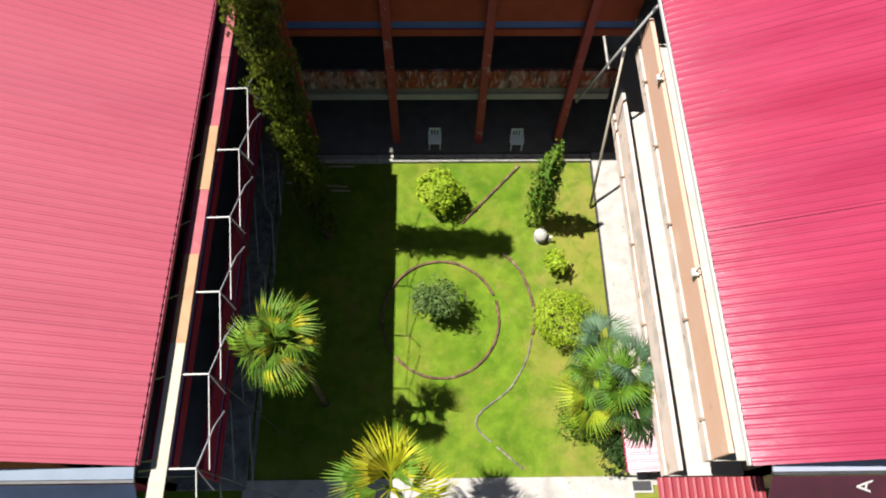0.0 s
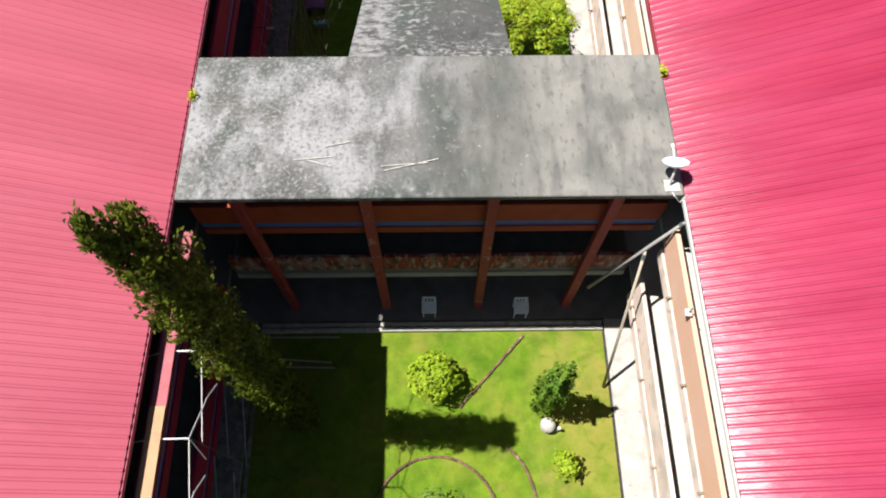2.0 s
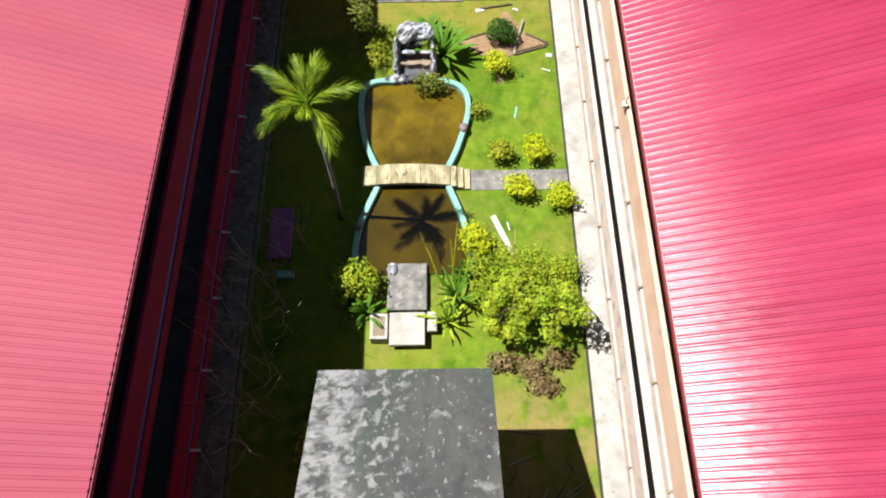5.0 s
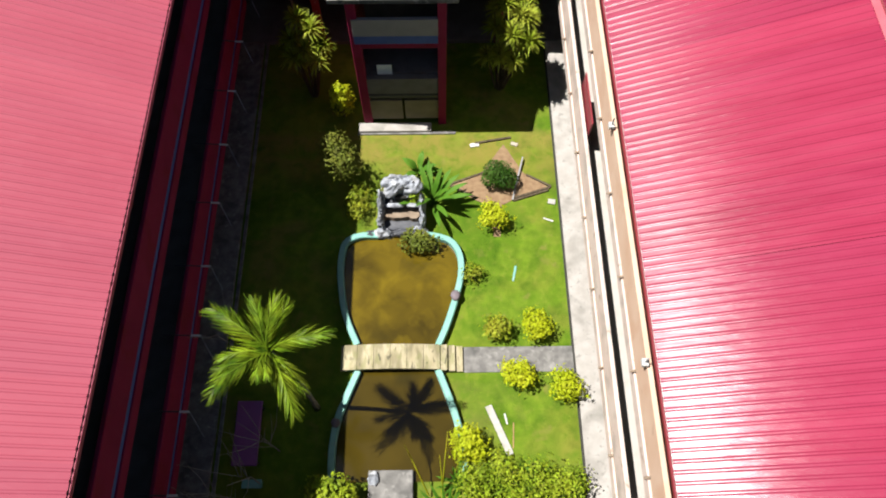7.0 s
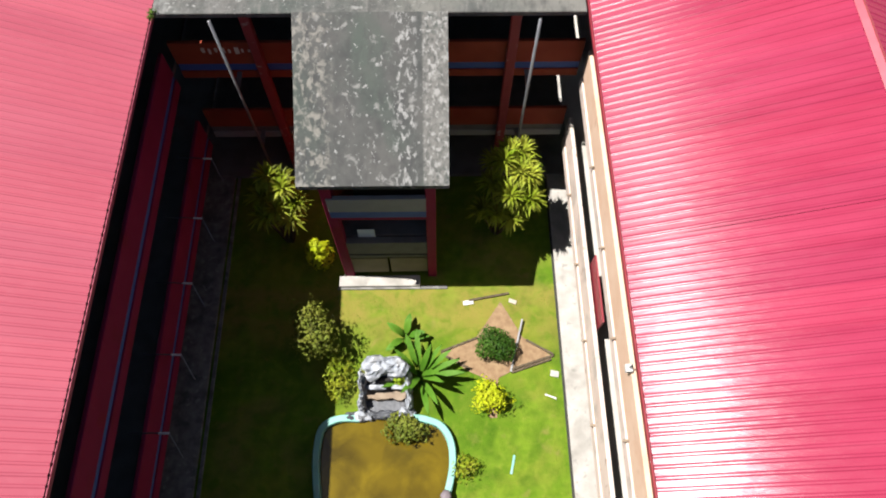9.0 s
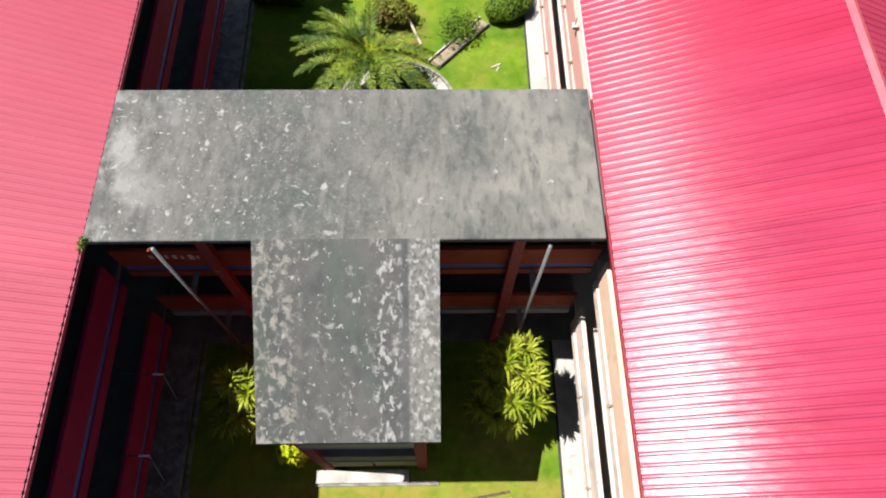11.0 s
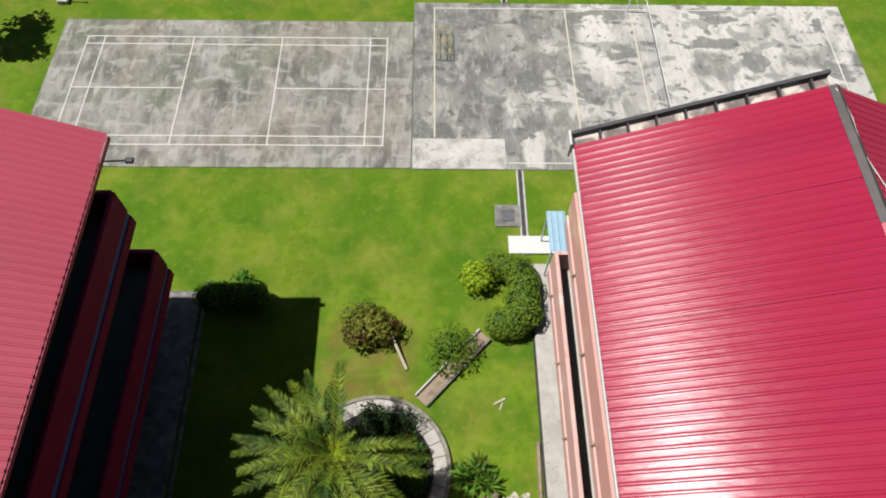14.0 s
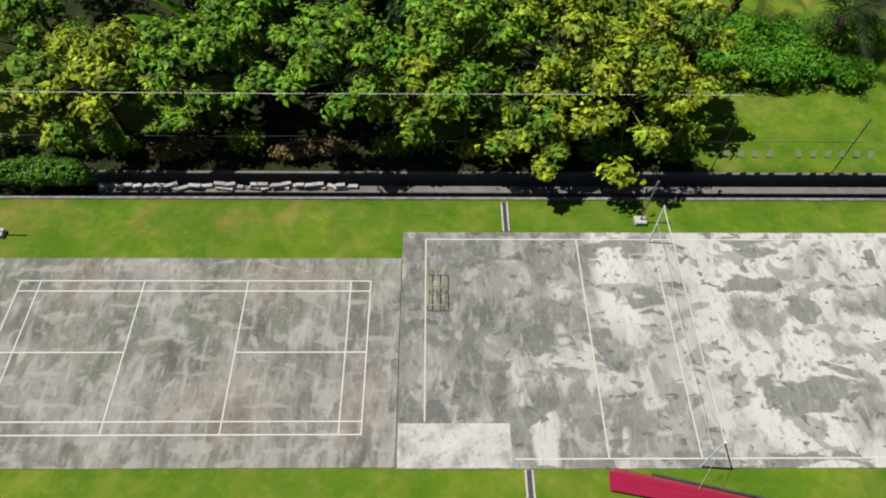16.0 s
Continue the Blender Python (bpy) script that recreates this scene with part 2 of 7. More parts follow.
COURT_WHITE = shade("bleached_court_concrete", ((0.074, 0.074, 0.068), (0.104, 0.102, 0.094)), 2.2, 0.9, bump=0.2,
                    patches=[((0.058, 0.062, 0.054), (0.16, 1, 1.2), 0.46, 0.58, 0.7), ((0.165, 0.161, 0.146), (0.45, 1, 0.8), 0.46, 0.60, 0.75), ((0.217, 0.214, 0.197), (1.2, 1, 0.55), 0.53, 0.60, 0.75),
                             ((0.338, 0.334, 0.315), (0.30, 1, 0.8), 0.40, 0.50, 0.92, (8.5, 13.0)), ((0.300, 0.296, 0.277), (0.9, 1, 0.5), 0.50, 0.58, 0.8, (2.5, 8.0)),
                             ((0.338, 0.334, 0.315), (0.7, 1, 0.25), 0.42, 0.50, 0.9, (0, 8.1, 8.6), (0, 10.4, 9.7), (1, 70.0, 72.0)), ((0.323, 0.319, 0.300), (1.0, 1, 0.3), 0.48, 0.55, 0.85, (0, 4.6, 5.2), (0, 7.2, 6.4), (1, 71.0, 69.5)),
                             ((0.079, 0.084, 0.075), (0.42, 1, 1.6), 0.56, 0.585, 0.85), ((0.120, 0.122, 0.111), (0.9, 1, 1.3), 0.55, 0.575, 0.7), ((0.051, 0.051, 0.046), (1.7, 1, 1.4), 0.62, 0.635, 0.75),
                             ((0.056, 0.057, 0.052), (6.0, 1, 0.4), 0.54, 0.70, 0.5), ((0.247, 0.245, 0.229), (5.0, 1, 0.3), 0.55, 0.70, 0.45), ((0.225, 0.223, 0.206), 11.0, 0.56, 0.74, 0.35)])
NEW_CONCRETE = shade("fresh_concrete", ((0.245, 0.240, 0.220), (0.300, 0.293, 0.272)), 2, 0.85, bump=0.15,
                     patches=[((0.125, 0.122, 0.108), 1.3, 0.48, 0.64, 0.75), ((0.33, 0.325, 0.305), 0.7, 0.48, 0.62, 0.7), ((0.10, 0.10, 0.088), 5.0, 0.56, 0.68, 0.5), ((0.34, 0.335, 0.31), 7.0, 0.56, 0.68, 0.5)])
LINE = shade("line_paint", ((0.363, 0.358, 0.340), (0.307, 0.302, 0.279)), 12, 0.8)
LINE_YELLOWED = shade("yellowed_line_paint", ((0.335, 0.321, 0.256), (0.288, 0.279, 0.232)), 9, 0.8)
ROOF_BRIGHT = shade("crimson_roof_paint", ((0.176, 0.0150, 0.038), (0.206, 0.0218, 0.050)), 2.2, 0.255, objects=0.05, spec=0.16, drawn=0.88, stretch=(0.16, 1, 0.16),
                    patches=[((0.197, 0.0248, 0.050), 5.0, 0.52, 0.70, 0.6), ((0.143, 0.0083, 0.0255), 0.9, 0.52, 0.70, 0.5), ((0.195, 0.0075, 0.0275), 0.5, 0.10, 0.30, 0.7, (1, 44.0, 53.0))], bump=0.23, bump_scale=13)
ROOF_FADED = shade("faded_crimson_roof_paint", ((0.251, 0.044, 0.069), (0.271, 0.054, 0.081)), 0.7, 0.6, objects=0.04, spec=0.3, stretch=(0.3, 1, 0.3),
                   patches=[((0.240, 0.038, 0.060), 0.4, 0.52, 0.75, 0.5), ((0.277, 0.060, 0.086), 6.0, 0.54, 0.70, 0.4), ((0.235, 0.024, 0.046), 0.5, 0.10, 0.30, 0.6, (1, 46.0, 58.0))])
DARK_RIDGE = shade("dark_ridge_paint", ((0.0232, 0.0210, 0.0210), (0.042, 0.032, 0.032)), 3, 0.6)
ROOF_DARK = shade("maroon_roof_paint", ((0.140, 0.0102, 0.0188), (0.177, 0.0165, 0.0232)), 2, 0.5)
RIDGE = shade("ridge_cap_paint", ((0.288, 0.046, 0.065), (0.256, 0.0277, 0.046)), 2, 0.5)
PEACH = shade("faded_orange_paint", ((0.427, 0.292, 0.210), (0.465, 0.338, 0.255)), 1.2, 0.75, bump=0.1, spec=0.25,
              patches=[((0.400, 0.245, 0.180), 0.7, 0.30, 0.44, 0.85, (1, 18.0, 14.0)), ((0.400, 0.200, 0.185), 0.7, 0.30, 0.44, 0.9, (1, 46.0, 49.0)),
                       ((0.390, 0.232, 0.150), 0.9, 0.52, 0.70, 0.6), ((0.225, 0.150, 0.105), 2.2, 0.64, 0.74, 0.5)])
PEACH_WORN = shade("worn_pinkish_paint", ((0.420, 0.330, 0.289), (0.465, 0.390, 0.345)), 1.5, 0.8, bump=0.15, spec=0.25,
                   patches=[((0.300, 0.262, 0.232), 1.4, 0.50, 0.64, 0.8), ((0.400, 0.230, 0.210), 0.7, 0.30, 0.44, 0.9, (1, 46.0, 49.0)), ((0.188, 0.120, 0.083), 3.0, 0.62, 0.72, 0.7)])
ORANGE = shade("orange_wall_paint", ((0.186, 0.0277, 0.0130), (0.218, 0.040, 0.0180)), 1.5, 0.75, bump=0.1, spec=0.2,
               patches=[((0.158, 0.0277, 0.0116), 1.2, 0.55, 0.70, 0.6)])
STAINED = shade("stained_orange_paint", ((0.167, 0.0277, 0.0139), (0.195, 0.040, 0.0188)), 1.5, 0.8, bump=0.1, spec=0.2, stretch=(1, 1, 0.35),
                patches=[((0.215, 0.205, 0.200), 1.2, 0.50, 0.62, 0.45), ((0.279, 0.270, 0.260), 8.0, 0.53, 0.64, 0.75), ((0.0277, 0.0188, 0.0165), 6.0, 0.52, 0.62, 0.8)])
CRIMSON = shade("crimson_wall_paint", ((0.158, 0.0084, 0.035), (0.186, 0.0121, 0.042)), 1.5, 0.7, bump=0.1, spec=0.1,
                patches=[((0.140, 0.0093, 0.0139), 1.0, 0.55, 0.7, 0.6)])
COLUMN_RED = shade("column_red_paint", ((0.177, 0.0149, 0.0165), (0.214, 0.0210, 0.0232)), 2, 0.75, bump=0.1,
                   patches=[((0.256, 0.223, 0.205), 3.0, 0.62, 0.70, 0.7)])
BLUE = shade("blue_band_paint", ((0.0232, 0.055, 0.205), (0.032, 0.074, 0.241)), 2, 0.7)
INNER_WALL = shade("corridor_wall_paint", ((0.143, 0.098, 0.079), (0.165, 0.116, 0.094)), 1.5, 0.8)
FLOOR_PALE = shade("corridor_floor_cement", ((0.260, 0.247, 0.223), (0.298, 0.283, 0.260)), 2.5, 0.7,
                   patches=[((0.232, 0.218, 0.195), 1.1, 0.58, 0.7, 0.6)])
# cement darkened so that its colour carries the corridors' shade
DARK_WALL = shade("shade_dark_cement", ((0.074, 0.070, 0.065), (0.102, 0.098, 0.093)), 2, 0.85, bump=0.2)
GREY_PANEL = shade("grey_panel", ((0.167, 0.163, 0.163), (0.195, 0.191, 0.186)), 2, 0.7)
TAN_PANEL = shade("tan_panel", ((0.105, 0.088, 0.052), (0.135, 0.113, 0.070)), 2, 0.8, bump=0.1)
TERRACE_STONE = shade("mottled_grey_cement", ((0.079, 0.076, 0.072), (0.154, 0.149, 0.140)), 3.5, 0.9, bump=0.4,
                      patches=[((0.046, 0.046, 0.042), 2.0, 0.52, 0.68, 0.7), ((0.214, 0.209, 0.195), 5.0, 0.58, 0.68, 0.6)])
STEEL = shade("grey_steel", ((0.140, 0.144, 0.154), (0.186, 0.191, 0.200)), 5, 0.5, 0.6)
DARK_STEEL = shade("dark_steel", ((0.0188, 0.0188, 0.0210), (0.032, 0.032, 0.035)), 5, 0.6, 0.3)
WHITE_PAINT = shade("white_paint", ((0.353, 0.349, 0.335), (0.381, 0.377, 0.367)), 5, 0.6)
PLASTIC = shade("white_plastic", ((0.450, 0.525, 0.585), (0.540, 0.578, 0.615)), 5, 0.45)
# pink-red tin made paler: the sun's glare is put into its colour
GLARE_PINK_TIN = shade("glare_paled_pink_tin", ((0.288, 0.140, 0.167), (0.326, 0.195, 0.214)), 1.5, 0.4, patches=[((0.232, 0.093, 0.116), 1.0, 0.55, 0.7, 0.6)])
BOARD_PINK = shade("pink_board", ((0.184, 0.0270, 0.039), (0.210, 0.038, 0.050)), 3, 0.7, bump=0.1, patches=[((0.255, 0.090, 0.090), 5.0, 0.58, 0.68, 0.5)])
BOARD_PEACH = shade("peach_board", ((0.225, 0.116, 0.050), (0.247, 0.139, 0.064)), 3, 0.7, bump=0.1, patches=[((0.180, 0.083, 0.034), 4.0, 0.56, 0.70, 0.5)])
BOARD_WHITE = shade("cream_board", ((0.247, 0.210, 0.161), (0.270, 0.240, 0.195)), 3, 0.7, bump=0.1, patches=[((0.195, 0.150, 0.105), 4.0, 0.58, 0.70, 0.5)])
TEAL = shade("turquoise_pond_paint", ((0.102, 0.256, 0.214), (0.131, 0.288, 0.247)), 4, 0.6, bump=0.1,
             patches=[((0.186, 0.256, 0.223), 2.5, 0.58, 0.7, 0.6)])
WATER = shade("murky_pond_water", ((0.0255, 0.0180, 0.0023), (0.039, 0.0270, 0.0029)), 0.8, 0.08, spec=0.35,
              patches=[((0.080, 0.056, 0.0041), 0.45, 0.34, 0.62, 0.9, (1, 30.5, 32.0)), ((0.115, 0.082, 0.0053), 1.1, 0.46, 0.72, 0.75, (1, 30.5, 32.0)), ((0.0165, 0.0135, 0.0030), 0.5, 0.52, 0.66, 0.6)], bump=0.01, bump_scale=3)
BRIDGE_STONE = shade("mossy_cream_cement", ((0.232, 0.200, 0.116), (0.288, 0.256, 0.167)), 4, 0.85, bump=0.4, stretch=(1, 0.4, 1),
                     patches=[((0.112, 0.098, 0.051), 3.2, 0.44, 0.62, 0.8), ((0.140, 0.140, 0.055), 5.0, 0.52, 0.64, 0.6), ((0.046, 0.042, 0.0232), 7.0, 0.58, 0.66, 0.8)])
ROCK = shade("grey_artificial_rock", ((0.165, 0.182, 0.210), (0.290, 0.305, 0.330)), 3, 0.8, bump=0.9, bump_scale=7,
             patches=[((0.030, 0.031, 0.034), 2.2, 0.56, 0.66, 0.8), ((0.350, 0.355, 0.365), 3.0, 0.56, 0.66, 0.7)])
SLATE = shade("dark_wet_slate", ((0.0210, 0.0232, 0.0285), (0.051, 0.055, 0.065)), 4, 0.55, bump=0.7, bump_scale=9)
# near-black colour that carries the shade of gaps and hollows
DARK_GAP = shade("shade_dark_gap", ((0.0093, 0.0093, 0.0074), (0.0210, 0.0195, 0.0149)), 6, 0.9)
ROCK_BROWN = shade("brown_rock", ((0.140, 0.102, 0.070), (0.186, 0.144, 0.102)), 3, 0.85, bump=0.6,
                   patches=[((0.065, 0.046, 0.032), 2.5, 0.55, 0.65, 0.7)])
BRICK_PALE = shade("bleached_edging_brick", ((0.075, 0.064, 0.044), (0.143, 0.128, 0.094)), 8, 0.9, bump=0.4, objects=0.4)
BRICK = shade("old_edging_brick", ((0.061, 0.030, 0.0180), (0.107, 0.055, 0.030)), 8, 0.9, bump=0.4, objects=0.35,
              patches=[((0.163, 0.149, 0.112), 5, 0.58, 0.68, 0.6)])
BARK = shade("brown_bark", ((0.046, 0.035, 0.0232), (0.088, 0.070, 0.046)), 8, 0.95, bump=0.8, stretch=(1, 1, 0.3), spec=0.1)
PALE_BARK = shade("pale_palm_bark", ((0.158, 0.149, 0.131), (0.214, 0.205, 0.181)), 6, 0.9, bump=0.5, stretch=(1, 1, 2.5), spec=0.1)


def foliage(name, dark, light, islands=0.45, patches=(), shine=0.6):
    return shade(name, (dark, light), 1.4, shine, islands=islands, through_light=0.35, patches=patches, spec=0.18)


LEAF_LIME = foliage("lime_leaves", (0.150, 0.235, 0.0075), (0.245, 0.325, 0.0190), islands=0.25)
LEAF_MID = foliage("mid_green_leaves", (0.042, 0.093, 0.0065), (0.093, 0.154, 0.0121))
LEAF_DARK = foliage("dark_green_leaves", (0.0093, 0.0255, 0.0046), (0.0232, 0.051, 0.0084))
LEAF_GREY = foliage("grey_green_leaves", (0.051, 0.093, 0.0232), (0.107, 0.158, 0.038))
LEAF_GOLD = foliage("golden_leaves", (0.255, 0.310, 0.0060), (0.370, 0.400, 0.0100), islands=0.25)
LEAF_YELLOWISH = foliage("yellow_green_leaves", (0.121, 0.167, 0.0065), (0.232, 0.241, 0.0165),
                         patches=[((0.065, 0.125, 0.0084), 0.9, 0.5, 0.62, 0.6)])
# brighter copy of the olive leaves, sunlight put into the colour
LEAF_OLIVE_LIT = foliage("sunlit_olive_leaves", (0.079, 0.102, 0.0116), (0.167, 0.181, 0.0255))
LEAF_OLIVE = foliage("olive_leaves", (0.046, 0.046, 0.0093), (0.093, 0.084, 0.0188), patches=[((0.116, 0.055, 0.0232), 1.2, 0.58, 0.7, 0.6)])
LEAF_PALM = foliage("palm_leaflets", (0.046, 0.098, 0.0070), (0.125, 0.191, 0.0188), patches=[((0.260, 0.214, 0.0093), 2.6, 0.55, 0.63, 0.8), ((0.0188, 0.046, 0.0046), 1.7, 0.54, 0.66, 0.6)])
LEAF_COCONUT = foliage("coconut_leaflets", (0.022, 0.066, 0.0040), (0.205, 0.280, 0.0130), islands=0.5, shine=0.5)
LEAF_PALM_DRY = foliage("yellowing_palm_leaflets", (0.165, 0.190, 0.0070), (0.300, 0.270, 0.0100))
LEAF_BLUISH = foliage("blue_green_fan_leaves", (0.032, 0.065, 0.032), (0.074, 0.121, 0.065))
LEAF_DEAD = foliage("dry_grey_leaf", (0.209, 0.195, 0.167), (0.279, 0.265, 0.232))
LEAF_BANANA = foliage("broad_green_leaves", (0.038, 0.093, 0.0056), (0.079, 0.149, 0.0139))
LEAF_STRAP = foliage("strap_leaves", (0.112, 0.158, 0.0046), (0.241, 0.260, 0.0277), islands=0.5)
LEAF_FRESH = foliage("fresh_green_leaves", (0.032, 0.112, 0.0056), (0.079, 0.177, 0.0139))
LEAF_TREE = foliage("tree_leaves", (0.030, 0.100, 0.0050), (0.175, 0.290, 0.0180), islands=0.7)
# brighter, yellower copy of LEAF_TREE: sunlight on the crowns is painted in
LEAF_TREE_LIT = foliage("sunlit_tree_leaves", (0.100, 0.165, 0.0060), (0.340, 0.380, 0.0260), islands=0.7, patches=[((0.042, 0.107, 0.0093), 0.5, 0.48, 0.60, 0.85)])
DRY_GRASS = foliage("dry_brown_grass", (0.112, 0.079, 0.032), (0.195, 0.149, 0.065))
LEAF_SPRIG = foliage("yellow_green_sprigs", (0.135, 0.205, 0.0075), (0.275, 0.325, 0.0190), islands=0.4, patches=[((0.065, 0.121, 0.0070), 1.6, 0.54, 0.66, 0.7)])
LEAF_GRASSY = foliage("bright_thicket_leaves", (0.045, 0.165, 0.0060), (0.110, 0.260, 0.0140), islands=0.4)


# ---- mesh building ----
class Shape:
    """Collects vertices and faces of one mesh."""

    def __init__(self):
        self.v, self.f = [], []

    def add(self, verts, faces):
        o = len(self.v)
        self.v.extend(verts)
        self.f.extend(tuple(i + o for i in f) for f in faces)
        return self

    def box(self, x0, x1, y0, y1, z0, z1, bevel=0.0):
        if bevel:
            b = min(bevel, (x1 - x0) / 2.1, (y1 - y0) / 2.1, (z1 - z0) / 2.1)
            rings = []
            for z, inset in ((z0, b), (z0 + b, 0), (z1 - b, 0), (z1, b)):
                a0, a1, c0, c1 = x0 + inset, x1 - inset, y0 + inset, y1 - inset
                rings.append([(a0 + b, c0, z), (a1 - b, c0, z), (a1, c0 + b, z), (a1, c1 - b, z),
                              (a1 - b, c1, z), (a0 + b, c1, z), (a0, c1 - b, z), (a0, c0 + b, z)])
            return self.rings(rings)
        return self.add([(x0, y0, z0), (x1, y0, z0), (x1, y1, z0), (x0, y1, z0), (x0, y0, z1), (x1, y0, z1), (x1, y1, z1), (x0, y1, z1)],
                        [(3, 2, 1, 0), (4, 5, 6, 7), (0, 1, 5, 4), (1, 2, 6, 5), (2, 3, 7, 6), (3, 0, 4, 7)])

    def rings(self, rings, caps=True):
        n = len(rings[0])
        verts = [p for r in rings for p in r]
        faces = [(k * n + i, k * n + (i + 1) % n, (k + 1) * n + (i + 1) % n, (k + 1) * n + i) for k in range(len(rings) - 1) for i in range(n)]
        if caps:
            faces += [tuple(range(n - 1, -1, -1)), tuple(range((len(rings) - 1) * n, len(rings) * n))]
        return self.add(verts, faces)

    def prism(self, outline, z0, z1):
        """outline: (x, y) counter-clockwise; z0, z1 numbers or functions of (x, y)."""
        low = z0 if callable(z0) else (lambda x, y: z0)
        top = z1 if callable(z1) else (lambda x, y: z1)
        return self.rings([[(x, y, low(x, y)) for x, y in outline], [(x, y, top(x, y)) for x, y in outline]])

    def tube(self, points, radius, sides=6, caps=True):
        pts = [Vector(p) for p in points]
        rings = []
        for i, p in enumerate(pts):
            way = (pts[min(i + 1, len(pts) - 1)] - pts[max(i - 1, 0)]).normalized()
            side = way.cross(Vector((0, 0, 1)))
            if side.length < 0.05:
                side = Vector((1, 0, 0))
            side.normalize()
            up = side.cross(way)
            r = radius[i] if isinstance(radius, (list, tuple)) else radius
            rings.append([tuple(p + side * (r * math.cos(a)) + up * (r * math.sin(a))) for a in (2 * math.pi * k / sides for k in range(sides))])
        return self.rings(rings, caps)

    def bar(self, a, b, w, h):
        """A straight bar of width w and height h from a to b."""
        a, b = Vector(a), Vector(b)
        way = (b - a).normalized()
        side = way.cross(Vector((0, 0, 1)))
        if side.length < 0.05:
            side = Vector((1, 0, 0))
        side = side.normalized() * (w / 2)
        up = side.cross(way).normalized() * (h / 2)
        ring = lambda p: [tuple(p - side - up), tuple(p + side - up), tuple(p + side + up), tuple(p - side + up)]
        return self.rings([ring(a), ring(b)])

    def blob(self, centre, radii, seed=0, rough=0.2, steps=10):
        """An uneven lump."""
        c = Vector(centre)
        rings = []
        for i in range(steps + 1):
            a = math.pi * (0.02 + 0.96 * i / steps)
            ring = []
            for k in range(steps * 2):
                b = math.pi * k / steps
                d = Vector((math.sin(a) * math.cos(b), math.sin(a) * math.sin(b), -math.cos(a)))
                s = 1 + rough * (noise.noise(d * 1.7 + Vector((seed * 7.3, seed, 0))) + 0.5 * noise.noise(d * 4.1 + Vector((0, seed, 3))))
                ring.append((c.x + d.x * radii[0] * s, c.y + d.y * radii[1] * s, c.z + d.z * radii[2] * s))
            rings.append(ring)
        return self.rings(rings)

    def mesh(self, name, smooth=False):
        m = bpy.data.meshes.new(name)
        m.from_pydata(self.v, [], self.f)
        if smooth:
            m.polygons.foreach_set("use_smooth", [True] * len(m.polygons))
        return m


def part(name, shape, material, parent=None, label="", smooth=False):
    """One mesh object, under a thing or a part where parent is given."""
    data = shape if isinstance(shape, bpy.types.Mesh) else shape.mesh(name, smooth)
    if not data.materials:
        data.materials.append(material)
    ob = new(name, data)
    if parent is not None:
        ob.parent = parent
        ob.matrix_parent_inverse = Matrix.Translation(-parent.location)
    if label:
        ob["label"] = label
    return ob


def thing(name, label, category, place=(0, 0, 0), group="", kind=""):
    ob = new(name)
    ob.location = place
    return tagged(ob, label, category, group, kind)


def structure(name, shape, material, label, category, smooth=False):
    return tagged(part(name, shape, material, smooth=smooth), label, category, kind="structure")


def leaf_cloud(shape, centre, radii, count, size, seed, low=0.55, rough=0.25, lumps=2.0, hang=0.0, flat=0.0, bottom=-1.0):
    """Many small pointed leaves in an uneven shell round a centre."""
    rng = random.Random(seed)
    verts, faces = [], []
    made = 0
    while made < count:
        d = Vector((rng.gauss(0, 1), rng.gauss(0, 1), rng.gauss(0, 1)))
        if d.length < 0.01:
            continue
        d.normalize()
        if d.z < bottom:
            continue
        s = 1 + rough * noise.noise(d * lumps + Vector((seed * 3.1, seed * 1.7, seed))) * 1.6
        gap = noise.noise(d * lumps * 2.3 + Vector((seed, 5, seed * 2.2)))
        if gap < -0.28 and rng.random() < 0.75:
            continue
        r = s * (low + (1 - low) * rng.random() ** 0.5)
        p = Vector((centre[0] + d.x * radii[0] * r, centre[1] + d.y * radii[1] * r, centre[2] + d.z * radii[2] * r))
        n = (d + Vector((rng.uniform(-1, 1), rng.uniform(-1, 1), rng.uniform(-0.5, 1.1) + flat + 0.35)) * 0.7).normalized()
        u = n.cross(Vector((rng.uniform(-1, 1), rng.uniform(-1, 1), rng.uniform(-1, 1)))).normalized()
        w = n.cross(u)
        u = (u + Vector((0, 0, -hang))).normalized()
        l = size * rng.uniform(0.6, 1.3)
        h = l * 0.28
        o = len(verts)
        verts += [tuple(p - u * l * 0.5), tuple(p + w * h - n * h * 0.3), tuple(p + u * l * 0.5), tuple(p - w * h - n * h * 0.3)]
        faces.append((o, o + 1, o + 2, o + 3))
        made += 1
    return shape.add(verts, faces)


def limbs(shape, base, top, radius, spread, count, seed):
    """A tapered trunk with some limbs."""
    rng = random.Random(seed)
    b, t = Vector(base), Vector(top)
    bend = Vector((rng.uniform(-1, 1), rng.uniform(-1, 1), 0)) * (t - b).length * 0.04
    shape.tube([b, b.lerp(t, 0.35) + bend, b.lerp(t, 0.7) - bend * 0.5, t], [radius, radius * 0.8, radius * 0.55, radius * 0.25], 8)
    for i in range(count):
        k = rng.uniform(0.35, 0.9)
        s = b.lerp(t, k)
        a = 2 * math.pi * (i + rng.random() * 0.6) / count
        e = s + Vector((math.cos(a) * spread, math.sin(a) * spread, spread * rng.uniform(0.3, 0.8))) * rng.uniform(0.6, 1.0)
        shape.tube([s, s.lerp(e, 0.5) + Vector((0, 0, spread * 0.08)), e], [radius * 0.4, radius * 0.28, radius * 0.1], 6)
    return shape


